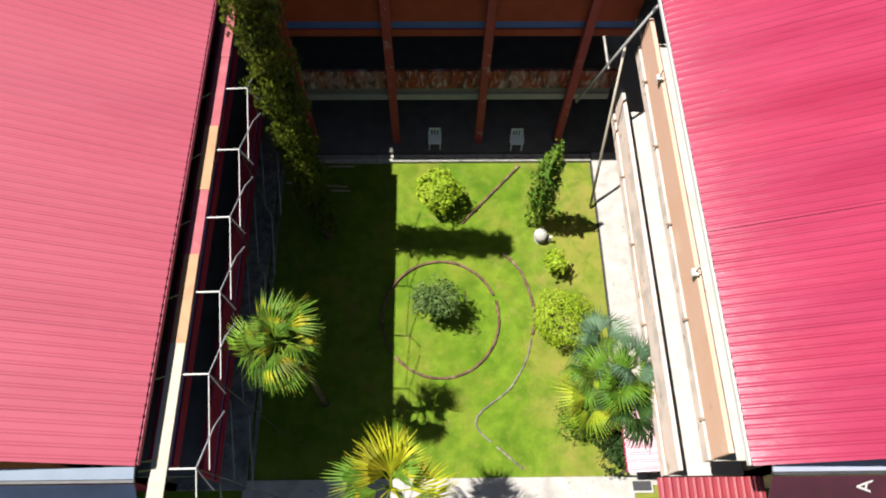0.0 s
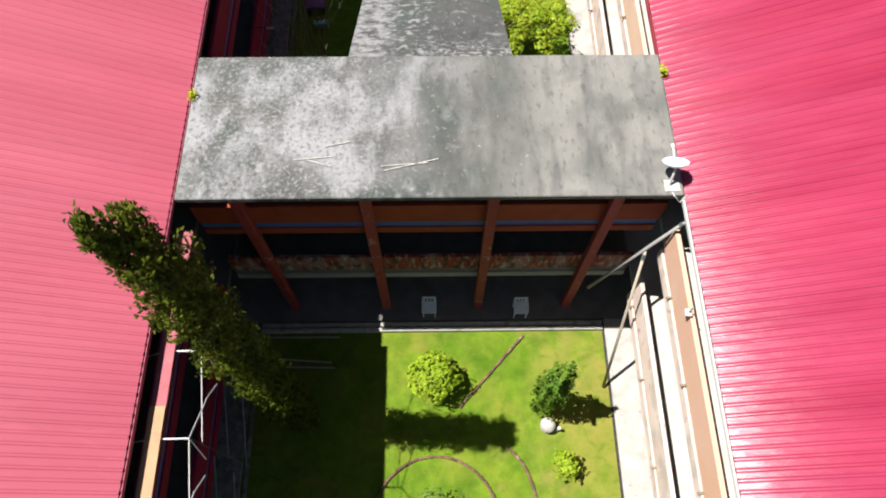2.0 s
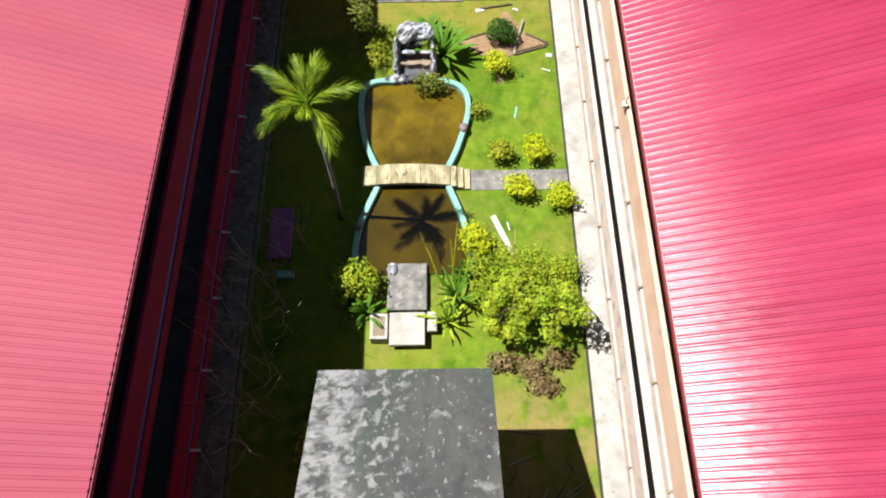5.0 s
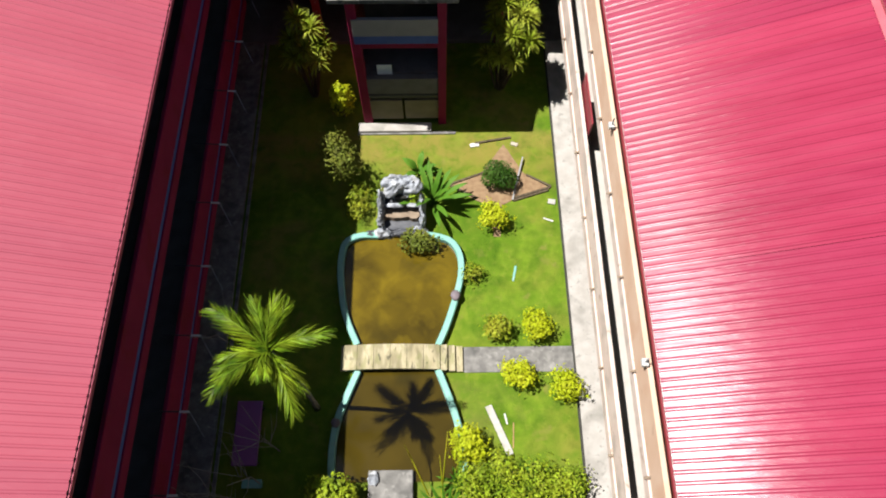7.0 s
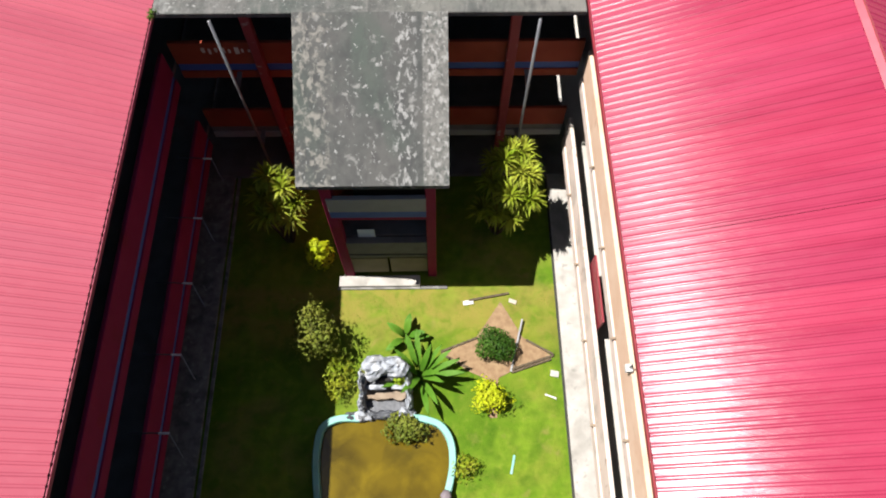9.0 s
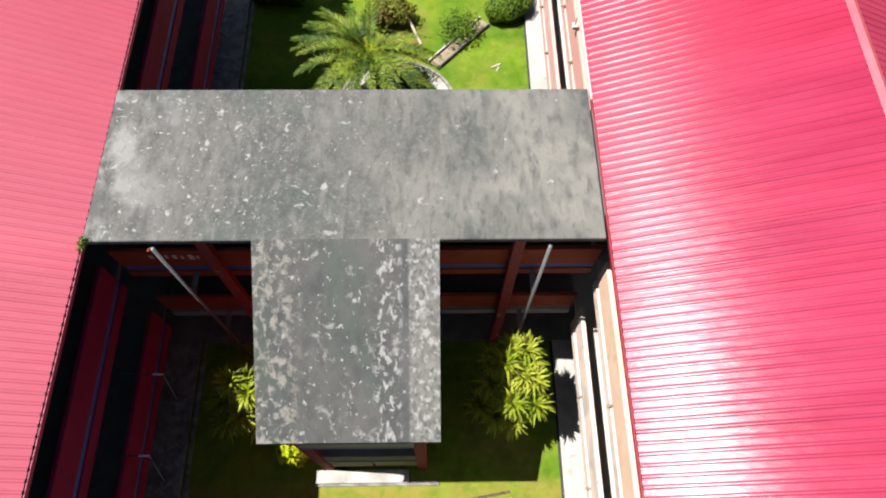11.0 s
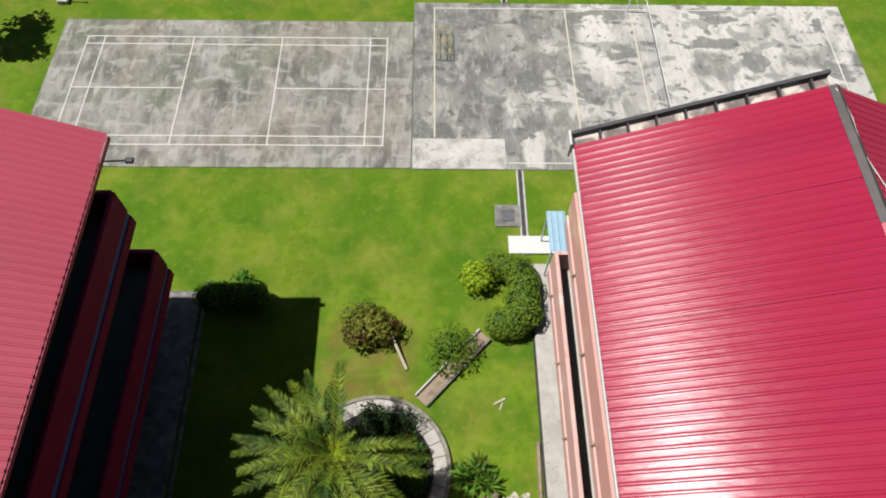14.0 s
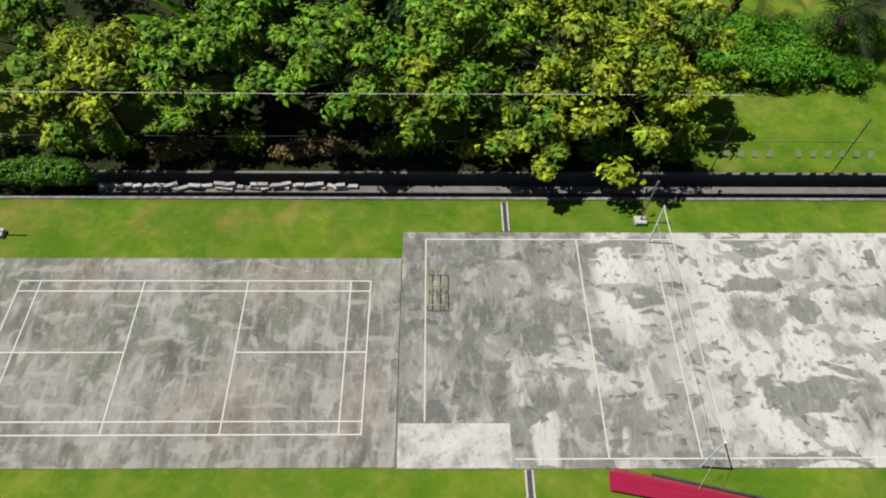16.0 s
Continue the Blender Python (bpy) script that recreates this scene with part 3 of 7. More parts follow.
# ---- ground ----
def ground_sheet():
    xs = sorted(set([-400, -120, -60] + [i * 1.0 for i in range(-30, 41)] + [80, 150, 400]))
    ys = sorted(set([-300, -80, -30] + [i * 1.0 for i in range(-10, 96)] + [77.6, 77.7, 79.0, 79.1] + [120, 200, 500]))
    def height(x, y):
        if 77.65 < y < 79.05:
            return -0.85
        if y < 80:
            return 0.0
        return 0.25 * noise.noise(Vector((x * 0.15, y * 0.15, 0))) * min(1.0, (y - 80) / 6)
    s = Shape()
    s.add([(x, y, height(x, y)) for y in ys for x in xs],
          [(j * len(xs) + i, j * len(xs) + i + 1, (j + 1) * len(xs) + i + 1, (j + 1) * len(xs) + i) for j in range(len(ys) - 1) for i in range(len(xs) - 1)])
    return s


structure("ground", ground_sheet(), GRASS, "mown green lawn with yellowish worn patches", "lawn", smooth=True)


def blades(name, areas, count, seed, label, material=BLADES):
    """Short blades of grass over rectangles of lawn, less those spots that are built over."""
    rng = random.Random(seed)
    total = sum((b - a) * (d - c) for a, b, c, d in areas)
    verts, faces = [], []
    for a, b, c, d in areas:
        for _ in range(int(count * (b - a) * (d - c) / total)):
            x, y = rng.uniform(a, b), rng.uniform(c, d)
            if noise.noise(Vector((x * 0.9, y * 0.9, 2))) < -0.35 and rng.random() < 0.7:
                continue
            h, w, t = rng.uniform(0.008, 0.022), rng.uniform(0.006, 0.013), rng.uniform(0, 6.283)
            lx, ly = math.cos(t), math.sin(t)
            dx, dy = rng.uniform(-0.04, 0.04), rng.uniform(-0.04, 0.04)
            o = len(verts)
            verts += [(x - lx * w, y - ly * w, 0), (x + lx * w, y + ly * w, 0), (x + dx, y + dy, h)]
            faces.append((o, o + 1, o + 2))
    s = Shape()
    s.v, s.f = verts, faces
    return tagged(part(name, s, material), label, "grass", kind="stuff")


blades("grass", [(-6.2, 5.2, 2.65, 13.9), (1.7, 5.2, 22, 30.8), (1.7, 5.2, 31.8, 40.4), (-2.6, 1.4, 36, 40.2), (-6.4, 5.2, 48.7, 62)], 110000, 3,
       "short green grass blades in the courtyards")
blades("grass", [(-22, 5.0, 61, 66.2), (5.4, 22, 62, 66.1), (-22, 22, 75.9, 77.5), (-22, 0.8, 74.6, 76)], 46000, 4, "short green grass blades round the ball courts")

# ---- paved ground ----
structure("pavement_front", Shape().box(-6.6, 5.4, -1.5, 2.58, -0.2, 0.06, 0.02), CONCRETE, "pale sunlit concrete path along the courtyard lawn", "path")
structure("drain_right", Shape().box(5.22, 5.3, 2.6, 61.0, -0.1, 0.02), DARK_GAP, "dark narrow gap between lawn and walkway", "drain")
structure("walkway_right", Shape().box(5.3, 7.5, 2.3, 61.9, -0.2, 0.10, 0.015), CONCRETE, "pale bleached concrete walkway beside the lawn", "walkway")
# darker concrete than the right walkway: the eaves' shade is in the colour
structure("walkway_left", Shape().box(-8.6, -6.5, 2.3, 60.75, -0.2, 0.12, 0.015), TERRACE_STONE, "concrete walkway coloured darker grey for the shade of the eaves", "walkway")
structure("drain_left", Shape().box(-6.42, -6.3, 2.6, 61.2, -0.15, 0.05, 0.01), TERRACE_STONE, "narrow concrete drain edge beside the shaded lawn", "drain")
structure("kerb", Shape().box(-6.3, 5.24, 13.92, 14.06, -0.1, 0.16, 0.02), KERB, "stained white concrete kerb at the lawn's end", "kerb")
structure("kerb", Shape().box(-6.3, 5.24, 14.12, 14.26, -0.1, 0.10, 0.02), KERB, "second low concrete kerb behind the lawn's end", "kerb")
structure("corridor_floor", Shape().box(-8.6, 7.5, 14.3, 17.9, -0.2, 0.18), DARK_WALL, "cement floor of the link corridor, coloured dark for its shade", "floor")
structure("corridor_floor", Shape().box(-8.6, 7.5, 45.0, 48.5, -0.2, 0.18), DARK_WALL, "cement floor of the second link corridor, coloured dark for its shade", "floor")
structure("garden_path", Shape().box(1.52, 5.24, 30.87, 31.75, -0.1, 0.03, 0.01), TERRACE_STONE, "grey stained concrete path to the bridge", "path")


def court(name, x0, x1, y0, y1, material, label):
    return structure(name, Shape().box(x0, x1, y0, y1, -0.2, 0.04, 0.01), material, label, "sports court")


PAD1 = court("court_badminton", -14.95, 0.86, 66.26, 74.55, COURT_GREY, "weathered grey concrete badminton court pad")
PAD2 = court("court_volleyball", 0.88, 21.0, 66.2, 75.85, COURT_WHITE, "blotchy grey and white concrete volleyball court pad")
structure("court_patch", Shape().box(0.92, 4.7, 66.24, 67.75, 0.0, 0.046, 0.002), NEW_CONCRETE, "square of fresh pale concrete on the court", "concrete patch")


def line(x0, x1, y0, y1, material=LINE, z=0.046):
    structure("court_line", Shape().box(x0, x1, y0, y1, 0.03, z), material, "painted court boundary line", "court line")


BX, BY, W = -13.71, 67.37, 0.05
for dy in (0, 0.46, 5.64, 6.10):
    line(BX, BX + 13.4, BY + dy - W / 2, BY + dy + W / 2)
for k, dx in enumerate((0, 0.76, 4.72, 8.68, 12.64, 13.4)):
    line(BX + dx - W / 2, BX + dx + W / 2, BY - W / 2, BY + 6.10 + W / 2, z=0.0485)
line(BX, BX + 4.72, BY + 3.05 - W / 2, BY + 3.05 + W / 2)
line(BX + 8.68, BX + 13.4, BY + 3.05 - W / 2, BY + 3.05 + W / 2)
VX, VY = 1.78, 66.5
line(VX, 20.2, 75.46, 75.51)
line(4.8, 20.2, VY, VY + 0.05)
for x, m in ((VX, LINE_YELLOWED), (7.87, LINE_YELLOWED), (10.95, LINE_YELLOWED), (19.9, LINE)):
    line(x, x + 0.06, 67.8 if x < 2 else VY, 75.5, m, 0.049)


# ---- the two long buildings ----
RIB = ((0.0, 0.0), (0.030, 0.0), (0.0505, 0.0), (0.057, 0.0007), (0.0635, 0.0029), (0.068, 0.0062), (0.0745, 0.0152), (0.079, 0.0188),
       (0.0845, 0.0212), (0.091, 0.022), (0.109, 0.022), (0.1155, 0.0212), (0.121, 0.0188), (0.1255, 0.0152), (0.132, 0.0062),
       (0.1365, 0.0029), (0.143, 0.0007), (0.1495, 0.0), (0.170, 0.0))


def sheet_mesh(name, x_eave, z_eave, x_ridge, z_ridge, width, uneven=0.0, seed=0):
    """One roofing sheet with folded ribs every 0.2 m; y runs from 0 to its width; uneven: how far its pans are dented."""
    ribs = round(width / 0.2)
    step = width / ribs
    rows = 26 if uneven else 2
    line_up = [(r, (r + q / 0.2) * step, h) for r in range(ribs) for q, h in RIB] + [(ribs, width + 0.03, 0.0)]
    n = len(line_up)
    verts = []
    for k in range(rows):
        q = k / (rows - 1)
        x, z = x_eave + (x_ridge - x_eave) * q, z_eave + (z_ridge - z_eave) * q
        for r, y, h in line_up:
            lean = noise.noise(Vector((r * 3.7, seed * 9.1, 0.5))) + 0.7 * noise.noise(Vector((r * 5.3 + seed, q * 9.0, 2.5)))
            dent = noise.noise(Vector((y * 9.0, q * 13.0, seed * 4.3)))
            verts.append((x, y, z + h * (1 + 0.35 * uneven * lean) + uneven * (0.0020 * dent + 0.010 * lean * (y / step - r - 0.5) * step)))
    faces = []
    for k in range(rows - 1):
        for i in range(n - 1):
            f = (k * n + i, (k + 1) * n + i, (k + 1) * n + i + 1, k * n + i + 1)
            faces.append(f if x_ridge <= x_eave else f[::-1])
    return Shape().add(verts, faces).mesh(name, True)


def long_building(name, side, eave, parapet, back, ridge, outer, y0, y1, roof_paint, wall_paints, gutter_paint, label, spans, pitch=0.4402):
    """side: +1 for the one that lies to +x of the courtyards."""
    b = thing(name, label, "building", (ridge, (y0 + y1) / 2, 0))
    lo = lambda a, c: (min(a, c), max(a, c))
    upper, lower, beam, band = wall_paints
    end = y1 - (0.3 if side > 0 else 0.57)

    def slab(n, xa, xb, ya, yb, za, zb, m, lab="", bevel=0.0):
        a, c = lo(xa, xb)
        return part(n, Shape().box(a, c, ya, yb, za, zb, bevel), m, b, lab)
    # corridor on the shaded side: dark colour put in for shade, pale on the sunlit side
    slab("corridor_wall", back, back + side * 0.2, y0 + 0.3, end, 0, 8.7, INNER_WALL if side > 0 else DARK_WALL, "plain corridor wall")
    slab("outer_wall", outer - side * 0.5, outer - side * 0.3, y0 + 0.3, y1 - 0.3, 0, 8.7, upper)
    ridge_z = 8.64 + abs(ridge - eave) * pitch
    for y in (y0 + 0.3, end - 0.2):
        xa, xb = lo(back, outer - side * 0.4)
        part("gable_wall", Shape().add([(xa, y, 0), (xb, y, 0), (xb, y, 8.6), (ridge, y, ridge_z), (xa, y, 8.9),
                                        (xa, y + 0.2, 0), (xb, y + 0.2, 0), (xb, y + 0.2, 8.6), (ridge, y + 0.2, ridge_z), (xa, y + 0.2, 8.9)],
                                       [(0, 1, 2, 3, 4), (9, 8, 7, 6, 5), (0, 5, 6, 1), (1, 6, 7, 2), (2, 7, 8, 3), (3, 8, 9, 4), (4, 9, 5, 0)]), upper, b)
    slab("soffit", eave + side * 0.12, back, y0 + 0.3, end, 8.58, 8.66, DARK_WALL, "soffit under the eaves, coloured dark for its shade")
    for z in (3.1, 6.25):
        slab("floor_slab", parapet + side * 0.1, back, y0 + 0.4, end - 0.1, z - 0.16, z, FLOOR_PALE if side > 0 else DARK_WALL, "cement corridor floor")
    for ya, yb in spans:
        for z, m in ((3.1, lower), (6.25, upper)):
            slab("parapet", parapet, parapet + side * 0.12, ya, yb, z + 0.12, z + (0.99 if z < 4 else 1.02), m, bevel=0.015)
            slab("band", parapet + side * 0.05, parapet + side * 0.12, ya + 0.01, yb - 0.01, z - 0.12, z + 0.12, band)
            slab("beam", parapet + side * 0.0, parapet + side * 0.14, ya, yb, z - 0.5, z - 0.12, beam, bevel=0.01)
    for z, m in ((3.1, lower), (6.25, upper)):
        slab("end_parapet", parapet + side * 0.12, back, end - 0.12, end, z, z + 0.99, m, bevel=0.01)
    # roof
    za, zr = 8.80, 8.80 + abs(ridge - eave) * pitch
    deck = Shape().add([(eave + side * 0.06, y0 + 0.05, za - 0.09), (ridge, y0 + 0.05, zr - 0.07), (ridge, y1 - 0.05, zr - 0.07), (eave + side * 0.06, y1 - 0.05, za - 0.09),
                        (eave + side * 0.06, y0 + 0.05, za - 0.02), (ridge, y0 + 0.05, zr - 0.02), (ridge, y1 - 0.05, zr - 0.02), (eave + side * 0.06, y1 - 0.05, za - 0.02)],
                       [(3, 2, 1, 0), (4, 5, 6, 7), (0, 1, 5, 4), (1, 2, 6, 5), (2, 3, 7, 6), (3, 0, 4, 7)])
    roof = part("roof", deck, roof_paint, b, "ribbed crimson metal roof")
    count = round((y1 - y0) / 0.8)
    width = (y1 - y0) / count
    sheets = [sheet_mesh("roof_sheet", eave, za, ridge, zr, width, 1.0 if side > 0 else 0.5, k) for k in range(6)]
    for data in sheets:
        data.materials.append(roof_paint)
    tilts = random.Random(7 + count)
    for k in range(count):
        o = new("roof_sheet", tilts.choice(sheets))
        o.parent = roof
        o.location = (0, y0 + k * width, 0)
        o.rotation_euler = (tilts.uniform(-0.003, 0.003) * (side > 0), 0, 0)
        o.location.z -= o.rotation_euler.x * width / 2
    far = sheet_mesh("far_slope", outer, za, ridge, zr, y1 - y0)
    fo = part("far_slope", far, roof_paint, b)
    fo.location = (fo.location.x, y0, fo.location.z)
    wide = 0.13 if side > 0 else 0.2
    drop = wide * pitch - 0.03
    for ya, yb, m in ((y0 - 0.02, 57.0, RIDGE), (57.01, y1 + 0.02, DARK_RIDGE if side > 0 else RIDGE)):
        cap = Shape().add([(ridge - wide, ya, zr - drop), (ridge, ya, zr + 0.06), (ridge + wide, ya, zr - drop),
                           (ridge - wide, yb, zr - drop), (ridge, yb, zr + 0.06), (ridge + wide, yb, zr - drop)],
                          [(0, 1, 4, 3), (1, 2, 5, 4), (2, 1, 0), (3, 4, 5)])
        part("ridge_cap", cap, m, b, "narrow folded ridge cap")
    g0, g1 = lo(eave - side * 0.035, eave + side * 0.005)
    for ya, yb, m in ((y0 + 0.02, 18.1, gutter_paint), (18.11, 48.4, ROOF_DARK if side > 0 else gutter_paint), (48.41, y1 - 0.02, gutter_paint)):
        part("gutter", Shape().box(g0, g1, ya, yb, za - 0.16, za - 0.03, 0.01), m, b)
    return b


RIGHT = long_building("long_building", 1, 5.17, 5.43, 7.5, 10.48, 15.8, 1.87, 60.5, ROOF_BRIGHT, (PEACH, PEACH_WORN, PEACH_WORN, PEACH), WHITE_PAINT,
                      "two-storey peach building with a glossy crimson ribbed roof", [(2.3, 14.2), (18.2, 44.75), (48.65, 60.2)], 0.411)
LEFT = long_building("long_building", -1, -6.26, -6.55, -8.6, -11.4, -16.5, 2.0, 60.8, ROOF_FADED, (CRIMSON, CRIMSON, CRIMSON, BLUE), ROOF_FADED,
                     "long crimson building with a faded pink ribbed roof", [(2.3, 14.2), (18.2, 44.75), (48.65, 60.15)])


# ---- the link blocks between them ----
def bar_x(x0, x1, y0, y1, z0, z1, bevel=0.0):
    return Shape().box(x0, x1, y0, y1, z0, z1, bevel)


def sloped(x0, x1, ya, za, yb, zb, thick):
    """A slab that slopes from ya, za to yb, zb (ya below yb)."""
    return Shape().add([(x0, ya, za - thick), (x1, ya, za - thick), (x1, yb, zb - thick), (x0, yb, zb - thick),
                        (x0, ya, za), (x1, ya, za), (x1, yb, zb), (x0, yb, zb)],
                       [(3, 2, 1, 0), (4, 5, 6, 7), (0, 1, 5, 4), (1, 2, 6, 5), (2, 3, 7, 6), (3, 0, 4, 7)])


def link_block(label, xa, xb, y0, y1, face, columns, gaps, roof_finish):
    b = thing("link_block", label, "building", ((xa + xb) / 2, (y0 + y1) / 2, 0))
    part("roof_slab", bar_x(xa, xb, y0, y1, 8.74, 8.91, 0.02), roof_finish, b, "weathered grey concrete roof slab with pale blotches")
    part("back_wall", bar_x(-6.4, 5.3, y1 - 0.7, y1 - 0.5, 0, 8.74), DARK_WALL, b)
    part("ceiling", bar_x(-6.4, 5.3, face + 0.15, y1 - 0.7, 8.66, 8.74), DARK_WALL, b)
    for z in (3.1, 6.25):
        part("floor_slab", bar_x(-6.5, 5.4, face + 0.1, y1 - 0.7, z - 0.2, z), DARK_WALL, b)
        for x0, x1 in gaps:
            part("parapet", bar_x(x0, x1, face, face + 0.12, z + 0.12, z + 1.0, 0.012), STAINED if z < 4 and y0 < 20 else ORANGE, b,
                 "orange parapet with white stains" if z < 4 else "")
            part("band", bar_x(x0, x1, face + 0.05, face + 0.12, z - 0.2, z + 0.12), BLUE if z > 4 else DARK_WALL, b)
            part("beam", bar_x(x0, x1, face, face + 0.14, z - 0.5, z - 0.2, 0.012), ORANGE if z > 4 else GREY_PANEL, b)
    for x in columns:
        part("column", bar_x(x - 0.14, x + 0.14, face - 0.2, face + 0.02, 0.1, 8.74, 0.02), COLUMN_RED, b, "red painted column with rubbed edges")
    return b


LINK1 = link_block("three-level link block with a stained concrete roof", -6.15, 5.12, 14.22, 18.18, 14.9, (-5.2, -2.1, 1.0, 4.0), [(-6.5, 5.4)], SLAB)
part("stair_roof", sloped(-2.5, 1.52, 18.16, 8.91, 22.19, 6.80, 0.16), SLAB_STREAKED, LINK1, "sloping streaked concrete roof over the stairs")
for x in (-2.35, 1.22):
    part("stair_wall", Shape().add([(x, 18.0, 0), (x + 0.15, 18.0, 0), (x + 0.15, 21.95, 0), (x, 21.95, 0), (x, 18.0, 8.8), (x + 0.15, 18.0, 8.8), (x + 0.15, 21.95, 6.75), (x, 21.95, 6.75)],
                                   [(3, 2, 1, 0), (4, 5, 6, 7), (0, 1, 5, 4), (1, 2, 6, 5), (2, 3, 7, 6), (3, 0, 4, 7)]), ORANGE, LINK1)
part("stair_wall", bar_x(-2.35, 1.37, 21.8, 21.95, 0, 6.7), ORANGE, LINK1)

LINK2 = link_block("three-level link block with a stair tower in front", -6.2, 5.05, 44.6, 48.6, 45.1, (-4.0, 3.3), [(-6.5, -2.0), (1.0, 5.4)], SLAB_DARKER)
part("stair_roof", sloped(-2.6, 1.44, 40.69, 6.76, 44.62, 8.91, 0.16), SLAB_STREAKED, LINK2, "sloping streaked concrete roof over the stairs")
for x in (-2.11, 0.92):
    part("stair_wall", Shape().add([(x, 41.2, 0), (x + 0.15, 41.2, 0), (x + 0.15, 45.0, 0), (x, 45.0, 0), (x, 41.2, 6.8), (x + 0.15, 41.2, 6.8), (x + 0.15, 45.0, 8.85), (x, 45.0, 8.85)],
                                   [(3, 2, 1, 0), (4, 5, 6, 7), (0, 1, 5, 4), (1, 2, 6, 5), (2, 3, 7, 6), (3, 0, 4, 7)]), ORANGE, LINK2)
for x0, x1 in ((-2.12, -1.80), (0.78, 1.08)):
    part("tower_column", bar_x(x0, x1, 40.88, 41.2, 0, 6.72, 0.02), CRIMSON, LINK2, "dark red stair tower column")
part("tower_panel", bar_x(-1.99, 0.80, 40.84, 40.98, 5.02, 5.76, 0.01), GREY_PANEL, LINK2, "pale grey panel under the tower roof")
part("tower_band", bar_x(-1.99, 0.80, 40.86, 40.98, 4.64, 5.02), BLUE, LINK2, "blue painted band")
part("tower_beam", bar_x(-1.80, 0.78, 40.93, 41.12, 4.34, 4.64, 0.01), CRIMSON, LINK2)
part("tower_sill", bar_x(-1.80, 0.78, 40.92, 41.15, 1.9, 2.75, 0.01), DARK_WALL, LINK2, "grey cement parapet of the landing")
part("tower_rail", bar_x(-1.80, 0.78, 40.9, 40.98, 1.66, 1.86, 0.02), DARK_STEEL, LINK2)
for x0, x1 in ((-1.80, -0.58), (-0.50, 0.78)):
    part("tower_door_panel", bar_x(x0, x1, 40.96, 41.08, 0.3, 1.45, 0.01), TAN_PANEL, LINK2, "tan lower wall panel")
part("tower_back", bar_x(-1.95, 0.8, 44.0, 44.1, 0.2, 8.0), DARK_WALL, LINK2)
part("landing", bar_x(-2.1, 0.95, 41.2, 42.6, 2.6, 2.8), DARK_WALL, LINK2)
part("notice", bar_x(-1.40, -0.86, 41.155, 41.175, 2.62, 3.24), PLASTIC, LINK2, "white paper notice")
structure("step", Shape().box(-2.35, 0.5, 40.48, 40.88, -0.1, 0.17, 0.02), CONCRETE, "worn pale concrete step at the stair tower", "step")
structure("step", Shape().box(-2.4, 1.45, 40.4, 40.52, -0.1, 0.06, 0.01), TERRACE_STONE, "low concrete edge in front of the step", "step")
for x, y in ((-4.75, 44.5), (3.85, 44.5)):
    p = thing("drain_pipe", "thin grey rainwater pipe down the link block", "pipe", (x, y, 0), "rainwater pipes")
    part("pipe", Shape().tube([(x, y, 0.0), (x, y, 8.74)], 0.045, 8), STEEL, p, smooth=True)
    for z in (3.0, 6.0):
        part("pipe_clip", Shape().box(x - 0.07, x + 0.07, y, y + 0.6, z, z + 0.04), STEEL, p)


# ---- plants ----
def trunk_line(base, top, lean, n=6):
    b, t = Vector(base), Vector(top)
    return [b.lerp(t, k / n) + Vector(lean) * math.sin(math.pi * k / n) for k in range(n + 1)]


def feather_frond(length, seed, arch=0.9, leaflets=26, width=0.55, leaf_w=0.035, vee=0.35, taper=0.74, sweep=0.8, hang=0.28):
    """A feather leaf that starts at 0 and runs along +x."""
    rng = random.Random(seed)
    s = Shape()
    pts = []
    bend = rng.uniform(-0.16, 0.16)
    for k in range(9):
        q = k / 8
        pts.append(Vector((length * (q - 0.12 * q * q), bend * length * q * q, length * (0.35 * q - arch * 0.62 * q * q))))
    s.tube(pts, [0.035 * (1 - 0.85 * k / 8) for k in range(9)], 5)
    for i in range(leaflets):
        q = 0.16 + 0.84 * i / (leaflets - 1)
        k = min(int(q * 8), 7)
        p = pts[k].lerp(pts[k + 1], q * 8 - k)
        way = (pts[k + 1] - pts[k]).normalized()
        l = length * width * (math.sin(math.pi * (0.18 + taper * q)) ** 0.8) * rng.uniform(0.72, 1.15)
        for sgn in (1, -1):
            d = (way * (sweep + 0.6 * q + rng.uniform(-0.12, 0.12)) + Vector((0, sgn * 1.0, 0)) + Vector((0, 0, vee - 0.6 * rng.random()))).normalized()
            e = p + d * l + Vector((0, 0, -l * hang * rng.uniform(0.55, 1.45)))
            m = p.lerp(e, 0.5) + Vector((0, 0, l * 0.06))
            w = way * leaf_w
            s.add([tuple(p - w * 0.5), tuple(p + w * 0.5), tuple(m + w), tuple(m - w), tuple(e)], [(0, 1, 2, 3), (3, 2, 4)])
    return s


